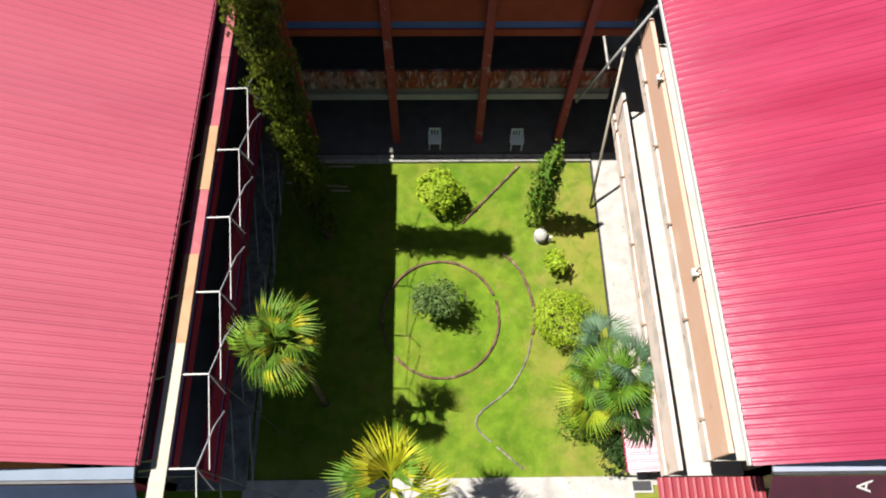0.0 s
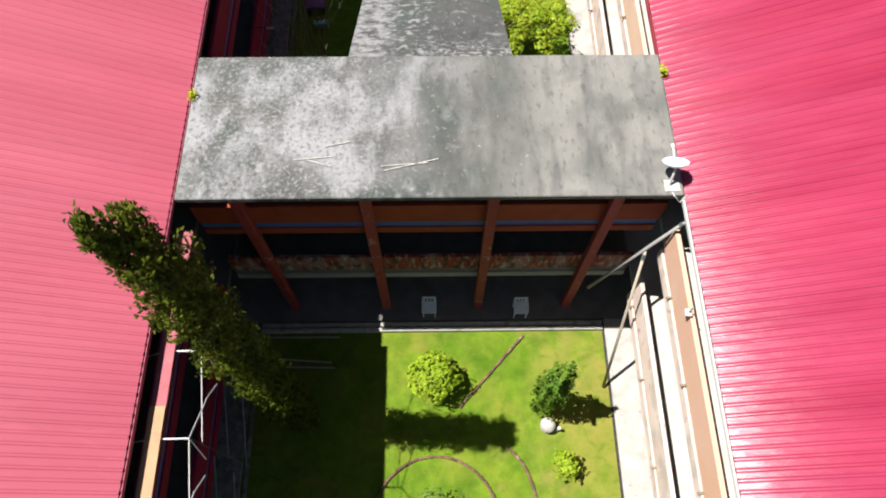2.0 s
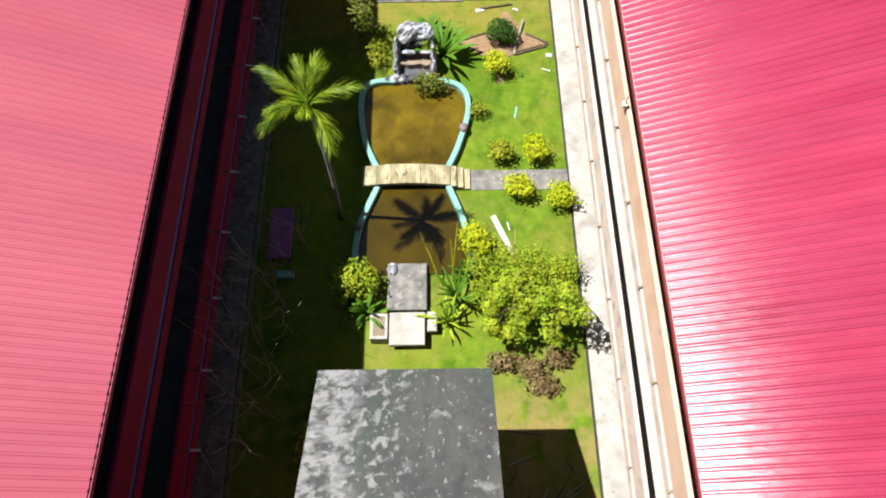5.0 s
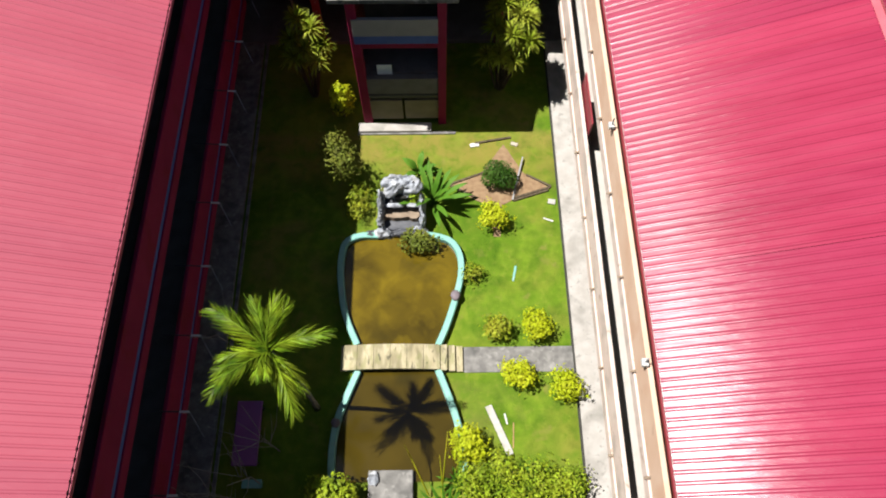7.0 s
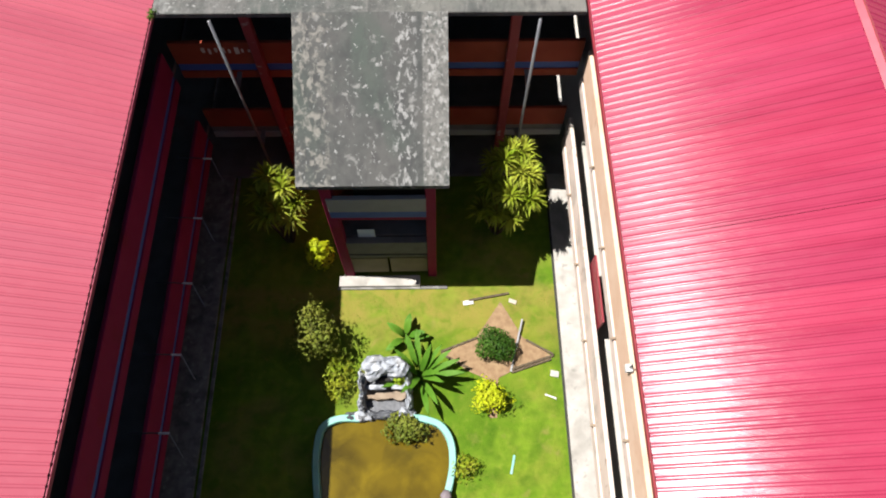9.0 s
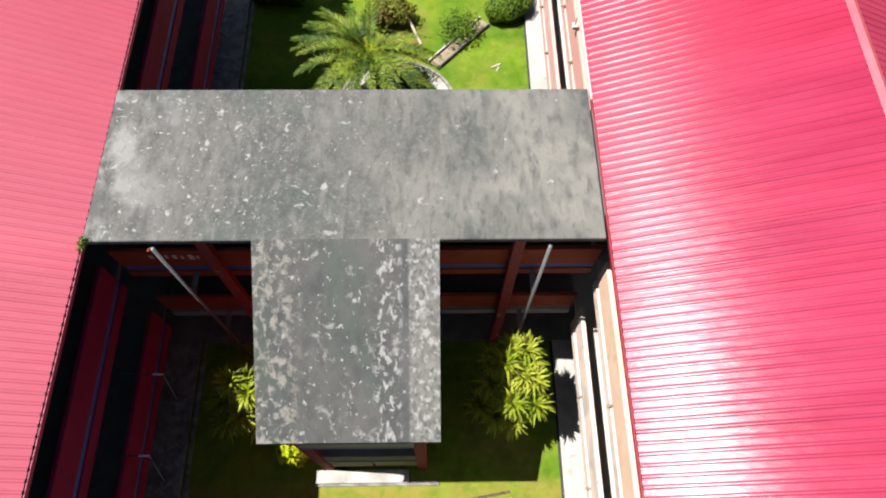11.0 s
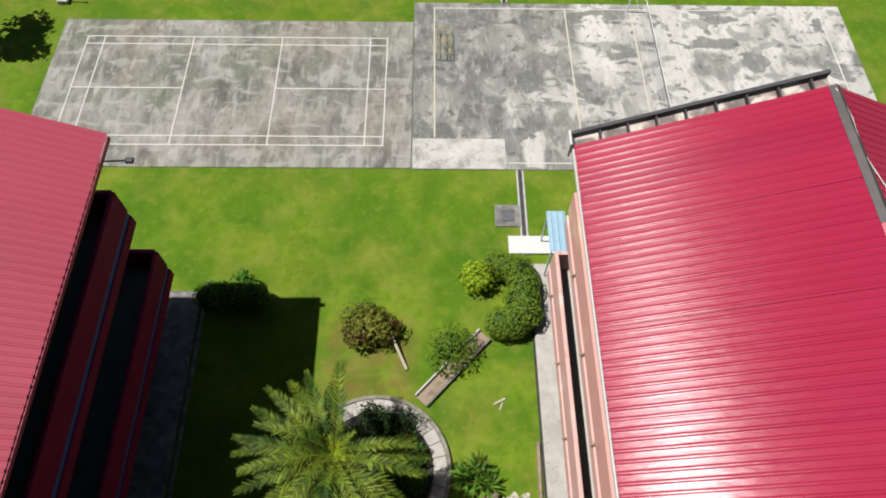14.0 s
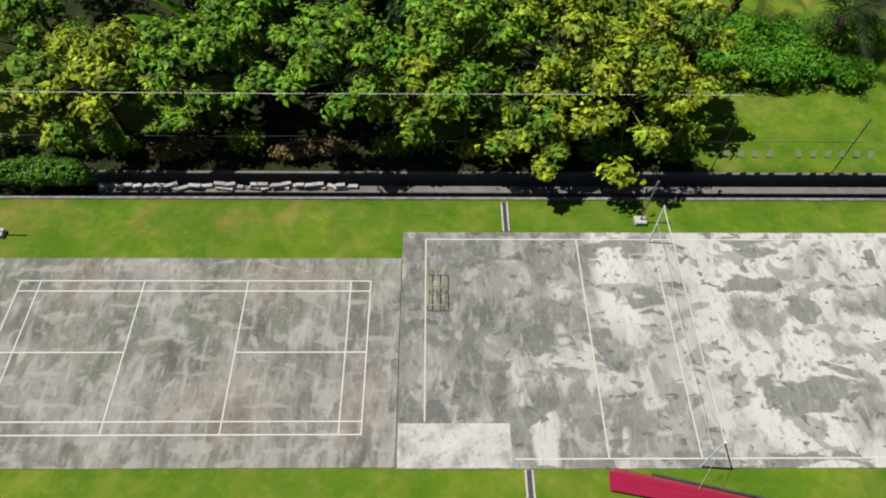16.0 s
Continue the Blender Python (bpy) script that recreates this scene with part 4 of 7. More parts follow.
def fan_leaf(stalk, radius, seed, rays=26, spread=2.5, droop=0.25):
    """A fan leaf on a stalk along +x."""
    rng = random.Random(seed)
    s = Shape()
    s.tube([(0, 0, 0), (stalk * 0.5, 0, stalk * 0.28), (stalk, 0, stalk * 0.32)], [0.03, 0.02, 0.016], 5)
    hub = Vector((stalk, 0, stalk * 0.32))
    for i in range(rays):
        a = spread * (i / (rays - 1) - 0.5) * 2 * 0.72
        r = radius * rng.uniform(0.86, 1.05) * (1 - 0.18 * (abs(a) / spread))
        d = Vector((math.cos(a), math.sin(a), 0.05 * math.cos(3 * a)))
        side = Vector((-math.sin(a), math.cos(a), 0))
        w = radius * spread * 1.44 / rays * 0.30
        fold = Vector((0, 0, radius * 0.03 * (1 if i % 2 else -1)))
        m = hub + d * r * 0.62 + Vector((0, 0, -droop * r * 0.12)) + fold
        e = hub + d * r + Vector((0, 0, -droop * r * rng.uniform(0.5, 1.1)))
        s.add([tuple(hub + side * 0.01), tuple(hub - side * 0.01), tuple(m - side * w), tuple(m + side * w), tuple(e)], [(0, 1, 2, 3), (3, 2, 4)])
    return s


def palm(kind, base, crown, leaves, label, group="", seed=1, material=LEAF_PALM, trunk_r=0.10, dry=0.0, trunk_mat=PALE_BARK, **shape_args):
    """leaves: (turn in degrees, tilt in degrees up, length)."""
    p = thing(kind, label, "palm tree", base, group)
    tr = Shape().tube(trunk_line(base, crown, (0.08, 0.05, 0)), [trunk_r * (1.25 if k == 0 else 1 - 0.05 * k) for k in range(7)], 10)
    part("trunk", tr, trunk_mat, p, "slender ringed trunk", smooth=True)
    rng = random.Random(seed)
    for i, (turn, tilt, length) in enumerate(leaves):
        if "rays" in shape_args:
            s = fan_leaf(length * 0.36, length * 0.68, seed * 31 + i, shape_args["rays"], shape_args.get("spread", 2.4), shape_args.get("droop", 0.3))
        else:
            s = feather_frond(length, seed * 31 + i, **shape_args)
        m = Matrix.Translation(crown) @ Matrix.Rotation(radians(turn), 4, "Z") @ Matrix.Rotation(-radians(tilt), 4, "Y") @ Matrix.Rotation(rng.uniform(-0.3, 0.3) * (2.4 if "rays" in shape_args else 1), 4, "X")
        s.v = [tuple(m @ Vector(v)) for v in s.v]
        part("frond", s, LEAF_PALM_DRY if rng.random() < dry else material, p)
    return p


def bush(name, place, radii, material, label, count, size, seed, group="", rough=0.22, category="bush", stems=4, low=0.7, lift=0.9, bottom=-0.85, lumps=2.0, clumps=7):
    x, y = place
    b = thing(name, label, category, (x, y, 0), group)
    st = Shape()
    rng = random.Random(seed)
    for k in range(stems):
        a = 6.283 * k / stems + rng.random()
        st.tube([(x, y, 0), (x + 0.3 * radii[0] * math.cos(a), y + 0.3 * radii[1] * math.sin(a), radii[2] * lift * 0.6),
                 (x + 0.6 * radii[0] * math.cos(a), y + 0.6 * radii[1] * math.sin(a), radii[2] * lift)], [0.035, 0.025, 0.012], 5)
    part("stem", st, BARK, b)
    leaf = Shape()
    if clumps == 1:
        leaf_cloud(leaf, (x, y, radii[2] * lift), radii, count, size, seed, low, rough, lumps, bottom=bottom)
    for k in range(clumps if clumps > 1 else 0):
        a, q = k * 2.4 + rng.random(), 0.62 * math.sqrt((k + 0.3) / clumps)
        c = (x + radii[0] * q * math.cos(a), y + radii[1] * q * math.sin(a), radii[2] * (lift + rng.uniform(0.0, 0.45) * (1 - q) - 0.25 * q))
        g = rng.uniform(0.48, 0.66)
        leaf_cloud(leaf, c, (radii[0] * g, radii[1] * g, radii[2] * g), int(1.35 * count) // clumps, size, seed * 13 + k, low, rough, lumps, bottom=bottom)
    part("crown", leaf, material, b)
    return b


def strap_rosettes(name, place, heads, material, label, seed, strap=0.7, straps=34, category="shrub"):
    """Heads of strap-shaped leaves on bare stems. heads: (dx, dy, z)."""
    x, y = place
    b = thing(name, label, category, (x, y, 0))
    rng = random.Random(seed)
    for hx, hy, hz in heads:
        part("stem", Shape().tube([(x + 0.2 * hx, y + 0.2 * hy, 0), (x + 0.7 * hx, y + 0.7 * hy, hz * 0.6), (x + hx, y + hy, hz)], [0.05, 0.04, 0.03], 6), BARK, b)
        s = Shape()
        c = Vector((x + hx, y + hy, hz))
        for k in range(straps):
            a, t = 2.4 * k + rng.uniform(-0.2, 0.2), -0.3 + 1.5 * (k + rng.random()) / straps
            l = strap * rng.uniform(0.75, 1.1)
            d = Vector((math.cos(a) * math.cos(t), math.sin(a) * math.cos(t), math.sin(t)))
            side = Vector((-math.sin(a), math.cos(a), 0)) * 0.042
            m = c + d * l * 0.55
            e = c + d * l + Vector((0, 0, -l * 0.25 * math.cos(t)))
            s.add([tuple(c - side * 0.6), tuple(c + side * 0.6), tuple(m + side), tuple(m - side), tuple(e)], [(0, 1, 2, 3), (3, 2, 4)])
        part("rosette", s, material, b)
    return b


def broad_leaves(name, place, leaves, material, label, seed, category="plant"):
    """Large paddle leaves. leaves: (turn, tilt, length, width)."""
    x, y = place
    b = thing(name, label, category, (x, y, 0))
    rng = random.Random(seed)
    for turn, tilt, length, width in leaves:
        s = Shape()
        mid, rows = [], 8
        for k in range(rows + 1):
            q = k / rows
            mid.append(Vector((length * q * (1 - 0.15 * q), 0, length * (0.15 * q - 0.35 * q * q))))
        s.tube(mid, [0.035 - 0.003 * k for k in range(rows + 1)], 5)
        verts = []
        for k, p in enumerate(mid):
            q = k / rows
            w = 0.0 if q < 0.25 else width * 0.5 * math.sin(math.pi * min(1, (q - 0.25) / 0.75 * 0.96 + 0.03)) ** 0.6
            verts += [tuple(p + Vector((0, w, w * 0.35))), tuple(p + Vector((0, 0, 0.03))), tuple(p + Vector((0, -w, w * 0.35)))]
        s.add(verts, [f for k in range(rows) for f in ((3 * k, 3 * k + 1, 3 * k + 4, 3 * k + 3), (3 * k + 1, 3 * k + 2, 3 * k + 5, 3 * k + 4))])
        m = Matrix.Translation((x, y, 0.05)) @ Matrix.Rotation(radians(turn), 4, "Z") @ Matrix.Rotation(-radians(tilt), 4, "Y")
        s.v = [tuple(m @ Vector(v)) for v in s.v]
        part("leaf", s, material, b)
    return b


def tree(name, base, height, radii, material, label, count, size, seed, group="", clumps=9, trunk_r=0.16, crown_low=0.45):
    x, y = base
    b = thing(name, label, "tree", (x, y, 0), group)
    rng = random.Random(seed)
    part("trunk", limbs(Shape(), (x, y, 0), (x, y, height * 0.85), trunk_r, radii[0] * 0.7, 6, seed), BARK, b, smooth=True)
    s = Shape()
    for k in range(clumps):
        a, q = 6.283 * k / clumps + rng.uniform(-0.4, 0.4), rng.random()
        rr = 0.62 * math.sqrt(rng.uniform(0.1, 1))
        c = (x + radii[0] * rr * math.cos(a), y + radii[1] * rr * math.sin(a), height * (crown_low + (0.92 - crown_low) * q * (1 - 0.3 * rr)))
        k2 = rng.uniform(0.28, 0.46)
        leaf_cloud(s, c, (radii[0] * k2, radii[1] * k2, radii[2] * k2 * 0.8), count // clumps, size, seed * 17 + k, 0.6, 0.45, 1.6, bottom=-0.5)
    part("crown", s, material, b)
    return b


# courtyard with the round bed
def mast_tree():
    b = thing("mast_tree", "tall narrow drooping evergreen tree in the shade", "tree", (-4.5, 10.9, 0))
    part("trunk", Shape().tube(trunk_line((-4.5, 10.9, 0), (-4.48, 10.9, 14.1), (0.06, 0, 0)), [0.16, 0.14, 0.12, 0.10, 0.08, 0.05, 0.03], 8), BARK, b)
    s = Shape()
    for k in range(34):
        z = 1.0 + 13.1 * k / 33
        r = 0.42 * min(1, 0.55 + 0.45 * (k / 6)) * min(1.0, (15.6 - z) / 3.2)
        a = k * 2.4
        leaf_cloud(s, (-4.5 + 0.22 * math.cos(a), 10.9 + 0.22 * math.sin(a), z), (r, r, 0.62), 950, 0.11, 200 + k, 0.6, 0.5, 2.6, hang=1.3)
    part("crown", s, foliage("hanging_leaves", (0.024, 0.042, 0.0030), (0.088, 0.105, 0.0070)), b)


mast_tree()
bush("round_bush", (-0.56, 12.12), (0.74, 0.74, 0.64), LEAF_LIME, "clipped round lime-green bush on the lawn", 2300, 0.13, 11, rough=0.3, lift=1.75, clumps=1)
bush("round_bush", (-0.66, 7.88), (0.86, 0.84, 0.74), LEAF_GREY, "feathery grey-green bush in the round bed", 2300, 0.11, 12, rough=0.5, lift=1.95, low=0.4)
bush("round_bush", (3.47, 7.42), (1.02, 1.0, 0.8), LEAF_LIME, "clipped round lime-green bush beside the curved edging", 4200, 0.085, 13, rough=0.16, lift=1.25, clumps=1)
bush("shrub", (3.42, 9.45), (0.42, 0.46, 0.4), LEAF_LIME, "small loose bright green shrub", 300, 0.15, 14, rough=0.5, lift=2.3)
bush("column_shrub", (2.96, 11.35), (0.42, 0.42, 2.3), LEAF_MID, "upright dark green conical shrub", 2600, 0.14, 16, rough=0.5, lumps=3.4, lift=1.05, clumps=1)
bush("shrub", (3.95, 9.5), (0.12, 0.12, 0.14), LEAF_OLIVE, "tiny dark potted shrub", 60, 0.06, 17)
palm("fan_palm", (-4.25, 4.9, 0), (-4.25, 4.9, 6.9), [(98, 52, 1.35), (80, 20, 1.1), (34, 44, 1.45), (16, 10, 1.1), (352, -14, 1.0), (318, 30, 1.0), (296, 4, 1.3), (276, 30, 1.35), (262, -8, 1.2), (240, 14, 1.2), (205, 0, 1.1), (182, 24, 1.3), (168, -6, 1.1), (150, 50, 1.0), (60, 70, 1.0), (220, 60, 0.9)],
     "tall fan palm with pleated yellow-tipped leaves", "tall fan palms", 21, LEAF_PALM, dry=0.0, trunk_mat=BARK, rays=20, spread=1.15, droop=0.55)
palm("fan_palm", (-1.75, 1.85, 0), (-1.75, 1.85, 5.3), [(8, 30, 1.7), (38, 52, 1.5), (66, 40, 1.6), (94, 50, 1.8), (118, 42, 1.7), (142, 48, 1.5), (170, 26, 1.6), (202, 35, 1.4), (235, 20, 1.5), (268, 15, 1.5), (302, 25, 1.4), (336, 15, 1.6)],
     "fan palm with bright yellow pleated leaves", "tall fan palms", 22, LEAF_PALM, dry=0.35, rays=20, spread=1.1, droop=0.4)
for k, (x, y, z) in enumerate(((4.35, 6.0, 2.2), (4.6, 4.9, 2.5), (3.95, 4.5, 1.8), (5.05, 5.4, 2.4), (4.05, 5.4, 2.0), (4.9, 4.3, 2.0))):
    palm("fan_palm", (x, y, 0), (x, y, z), [(a * 51 + k * 37, 8 + (a * 29 + k * 13) % 55, 1.15 + 0.1 * (a % 3)) for a in range(7)],
         "young blue-green fan palm in the corner clump", "fan palms", 30 + k, LEAF_BLUISH if k in (0, 3) else (LEAF_YELLOWISH if k == 2 else LEAF_DARK if k == 5 else LEAF_MID), trunk_r=0.08, rays=18, spread=1.45, droop=0.7)
palm("fan_palm", (4.75, 5.5, 0), (4.75, 5.5, 2.75), [(40, 20, 0.7), (110, 30, 0.6), (200, 25, 0.65), (300, 20, 0.7)], "dead pale fan leaves in the palm clump", "fan palms", 35, LEAF_DEAD, 0.06, rays=14)
bush("shrub", (4.0, 4.2), (0.95, 0.8, 0.9), LEAF_MID, "dense green shrub under the fan palms", 1500, 0.11, 36, rough=0.35)
bush("shrub", (4.75, 3.3), (0.65, 0.75, 0.75), LEAF_DARK, "dark green shrub beside the tin roof", 900, 0.1, 37, rough=0.3)

# garden with the pond
palm("coconut_palm", (-3.3, 29.75, 0), (-3.3, 29.75, 6.6), [(14, 50, 1.72), (24, 40, 1.2), (62, 72, 1.55), (70, 58, 1.35), (92, 74, 1.35), (104, 70, 1.45), (146, 56, 1.72), (154, 40, 1.5), (184, 40, 1.2), (216, 46, 1.68), (226, 56, 1.4), (243, 58, 1.5), (262, 66, 1.1), (278, 64, 1.05), (306, 28, 1.72), (322, 18, 1.3)],
     "young coconut palm with glossy arching fronds", "", 41, LEAF_COCONUT, trunk_r=0.09, leaflets=26, width=0.34, leaf_w=0.034, arch=1.2, vee=0.7, sweep=1.5, hang=0.7)
for k, (x, y, r) in enumerate(((2.7, 32.25, 0.5), (3.95, 32.3, 0.6), (3.3, 30.65, 0.6), (4.8, 30.25, 0.6), (2.75, 36.45, 0.6), (1.62, 28.45, 0.68))):
    bush("golden_shrub", (x, y), (r * 0.92, r * 0.92, r * 0.8), LEAF_GOLD if k != 0 else LEAF_YELLOWISH, "rounded golden-leaved shrub on the lawn", int(1500 * r), 0.125, 50 + k, "golden shrubs", rough=0.65, lift=1.5, low=0.5, lumps=2.8)
bush("shrub", (1.9, 34.3), (0.45, 0.45, 0.4), LEAF_YELLOWISH, "small loose shrub beside the pond wall", 260, 0.1, 57, rough=0.5)
bush("shrub", (3.0, 38.15), (0.66, 0.62, 0.62), foliage("deep_green_leaves", (0.0186, 0.056, 0.0046), (0.051, 0.107, 0.0093)), "low dark green shrub in the bare earth bed", 2400, 0.09, 58)
bush("shrub", (-2.9, 38.5), (0.75, 0.9, 1.0), LEAF_OLIVE_LIT, "wispy olive shrub at the edge of the shade", 1300, 0.12, 59, rough=0.5, lift=1.5)
bush("shrub", (-2.2, 37.2), (0.5, 0.9, 0.5), LEAF_YELLOWISH, "low green planting beside the rocks", 700, 0.11, 60, rough=0.4)
bush("shrub", (0.05, 35.5), (0.72, 0.45, 0.6), LEAF_OLIVE_LIT, "leafy plant hanging over the pond edge", 800, 0.13, 61, rough=0.4)
broad_leaves("bird_lily", (0.5, 37.2), [(a * 47, 42 + (a * 23) % 44, 1.95, 0.20) for a in range(17)], LEAF_BANANA, "clump of long arching green leaves beside the rocks", 62)
broad_leaves("bird_lily", (0.0, 38.6), [(a * 73, 30 + (a * 31) % 45, 1.0, 0.24) for a in range(9)], LEAF_BANANA, "smaller clump of long green leaves", 63)
strap_rosettes("screw_pine", (3.25, 42.7), [(0.0, 0.5, 4.0), (0.5, 0.2, 3.7), (0.1, -0.2, 3.3), (0.6, -0.4, 3.0), (-0.35, 0.1, 3.3), (0.3, -0.8, 2.5), (-0.2, -0.7, 2.7), (-0.6, -0.3, 2.2), (0.25, 0.9, 3.9), (0.7, 0.6, 3.7), (-0.25, 0.65, 3.6), (0.8, 0.1, 3.7), (0.85, -0.45, 3.2), (0.6, 0.9, 3.9), (0.2, -0.5, 3.5)], LEAF_STRAP,
               "tall many-headed strap-leaved shrub by the link block", 64, 0.62, 64)
strap_rosettes("screw_pine", (-4.25, 42.4), [(0.0, 0.4, 3.8), (0.45, 0.1, 3.6), (0.2, -0.4, 3.1), (0.6, -0.5, 2.7), (-0.3, 0.0, 3.2), (0.75, -0.1, 3.0), (-0.2, -0.5, 2.8), (0.3, 0.5, 3.4)], LEAF_STRAP,
               "many-headed strap-leaved shrub half in shade", 65, 0.62, 60)
bush("golden_shrub", (-2.95, 41.3), (0.45, 0.45, 1.2), LEAF_GOLD, "tall golden shrub beside the stair tower", 420, 0.19, 66, "golden shrubs", rough=0.4)
for k, (x, y, r, z) in enumerate(((1.75, 27.3, 0.7, 0.7), (2.7, 27.5, 0.75, 0.7), (3.65, 27.4, 0.75, 0.8), (4.55, 27.2, 0.7, 0.8), (2.1, 26.2, 0.8, 0.9), (3.1, 26.3, 0.85, 1.0), (4.2, 26.1, 0.85, 1.0))):
    bush("planting_shrub", (x, y), (r, r, z), LEAF_SPRIG, "loose sunlit yellow-green shrub in the planting by the pond", 640, 0.11, 640 + k, "planting by the pond", rough=0.6, lift=1.3, low=0.35)
for k, (x, y, h, r) in enumerate(((2.9, 26.0, 3.2, 1.1), (4.1, 25.2, 3.4, 1.1), (2.3, 25.2, 2.9, 0.9))):
    tree("small_tree", (x, y), h, (r, r, r * 0.8), LEAF_SPRIG, "loose sunlit small tree with slender branches", 1150, 0.15, 70 + k, "small trees", 7, 0.06, 0.5)
bush("shrub", (-2.6, 26.9), (0.85, 0.8, 1.0), LEAF_SPRIG, "bushy yellow-green shrub at the end of the pond", 1300, 0.15, 76, rough=0.4)
broad_leaves("bird_lily", (-2.2, 25.9), [(a * 61, 50 + (a * 23) % 36, 1.3, 0.10) for a in range(20)], LEAF_BANANA, "clump of long upright green leaves", 77)
broad_leaves("bird_lily", (0.9, 26.4), [(a * 53 + (a * 7) % 20, 56 + (a * 17) % 30, 1.7, 0.10) for a in range(26)], LEAF_BANANA, "tall clump of long green leaves beside the pond", 78)
for k, (x, y, n, l) in enumerate(((1.25, 27.35, 18, 1.1), (1.9, 26.7, 14, 1.2), (-2.75, 26.2, 16, 1.2), (0.55, 25.6, 16, 1.3), (3.2, 27.2, 12, 1.1), (2.4, 25.6, 12, 1.3))):
    broad_leaves("strap_plant", (x, y), [(a * 83 + k * 31, 40 + (a * 29) % 45, l * (0.75 + 0.1 * (a % 5)), 0.09) for a in range(n)], LEAF_SPRIG if k % 2 else LEAF_BANANA, "clump of narrow arching leaves in the planting by the pond", 810 + k)
for k, (x, y) in enumerate(((2.4, 24.1), (3.3, 23.9), (4.2, 24.2), (3.7, 23.3))):
    bush("dry_grass", (x, y), (0.6, 0.45, 0.3), DRY_GRASS, "dry brown undergrowth below the small trees", 260, 0.16, 840 + k, "dry undergrowth", rough=0.6, low=0.3)
bush("shrub", (-3.4, 21.3), (0.9, 0.9, 1.1), LEAF_YELLOWISH, "shrub beside the stair wall", 700, 0.16, 79, rough=0.4)
bush("shrub", (-3.2, 23.0), (0.6, 0.8, 0.9), LEAF_MID, "green shrub beside the stair wall", 600, 0.15, 80, rough=0.4)

# last courtyard
turns = [a for a in (k * 137.5 % 360 for k in range(52)) if not 8 < a < 78]
date = palm("date_palm", (-0.75, 54.4, 0), (-0.88, 54.27, 3.55), [(a, (46, 26, 34, 12, 20, 2)[k % 6] + (k * 13) % 9, (2.3, 2.7, 2.5, 2.75, 2.55, 2.4)[k % 6]) for k, a in enumerate(turns)],
            "full date palm with dark arching feather fronds and a yellow heart", "", 91, foliage("date_palm_leaflets", (0.022, 0.052, 0.0045), (0.140, 0.178, 0.0160), islands=0.65), trunk_r=0.24, trunk_mat=BARK, leaflets=46, width=0.135, leaf_w=0.026, arch=1.25, vee=0.95, sweep=0.8)
rng = random.Random(77)
for k in range(16):
    s = feather_frond(rng.uniform(0.6, 1.1), 700 + k, arch=0.9, leaflets=14, width=0.24, leaf_w=0.022, vee=0.6)
    m = Matrix.Translation((-0.88, 54.27, 3.6)) @ Matrix.Rotation(2.4 * k, 4, "Z") @ Matrix.Rotation(-radians(rng.uniform(15, 60)), 4, "Y")
    s.v = [tuple(m @ Vector(v)) for v in s.v]
    part("heart_frond", s, LEAF_SPRIG if k % 3 else LEAF_YELLOWISH, date, "short yellow young frond")
bush("shrub", (-0.45, 59.15), (1.05, 0.85, 0.7), foliage("mixed_olive_leaves", (0.056, 0.070, 0.0093), (0.140, 0.149, 0.0186), patches=[((0.102, 0.046, 0.0186), 1.2, 0.54, 0.66, 0.7)]), "brownish olive round shrub", 1900, 0.15, 92, rough=0.4)
bush("shrub", (2.4, 58.35), (0.95, 0.9, 0.6), LEAF_MID, "clipped green shrub beside the short path", 1500, 0.10, 93)
bush("shrub", (2.2, 52.0), (0.8, 0.55, 0.55), LEAF_FRESH, "low green shrub near the link block", 1100, 0.11, 94, rough=0.4)
bush("shrub", (2.85, 51.45), (0.55, 0.5, 0.45), LEAF_FRESH, "low green shrub near the link block", 650, 0.11, 941, rough=0.4)
for k, (x, y, r, m) in enumerate(((-0.6, 50.35, 0.3, LEAF_MID), (-0.05, 51.2, 0.28, LEAF_OLIVE), (0.1, 50.8, 0.22, LEAF_MID), (2.2, 50.25, 0.4, LEAF_SPRIG), (2.75, 50.15, 0.35, LEAF_SPRIG), (1.9, 50.6, 0.22, LEAF_SPRIG), (3.3, 50.0, 0.28, LEAF_OLIVE), (3.9, 50.9, 0.2, LEAF_MID),
                                  (-0.3, 49.9, 0.3, LEAF_SPRIG), (0.5, 50.1, 0.2, LEAF_MID), (4.6, 50.4, 0.25, LEAF_MID), (-1.2, 50.6, 0.2, LEAF_SPRIG), (3.1, 52.4, 0.2, LEAF_OLIVE))):
    bush("weed", (x, y), (r, r, 0.28), m, "straggling weed on the lawn by the link block", int(700 * r), 0.11, 950 + k, "weeds on the front lawn", rough=0.6, category="weed", low=0.3)
bush("shrub", (1.2, 52.4), (0.5, 0.4, 0.4), LEAF_OLIVE, "low olive shrub beside the round bed", 400, 0.10, 95)
strap_rosettes("agave", (3.05, 54.2), [(0, 0, 0.35), (0.35, -0.15, 0.3), (-0.3, 0.1, 0.3), (0.1, 0.35, 0.25)], LEAF_BANANA, "clump of upright green strap leaves", 96, 0.75, 26)
bush("shrub", (-2.0, 52.7), (0.45, 0.4, 0.4), LEAF_MID, "small green shrub at the edge of the bed", 350, 0.1, 97)
bush("shrub", (-1.3, 53.2), (0.6, 0.5, 0.5), LEAF_OLIVE, "dry brownish planting in the round bed", 500, 0.12, 98)
# dark green planting; its dark leaves also stand in for the palm's shadow
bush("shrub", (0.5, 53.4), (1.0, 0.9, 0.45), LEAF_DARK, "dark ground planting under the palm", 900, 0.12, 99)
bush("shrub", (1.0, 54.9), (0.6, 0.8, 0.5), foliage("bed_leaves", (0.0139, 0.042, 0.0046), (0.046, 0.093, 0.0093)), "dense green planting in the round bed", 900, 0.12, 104)
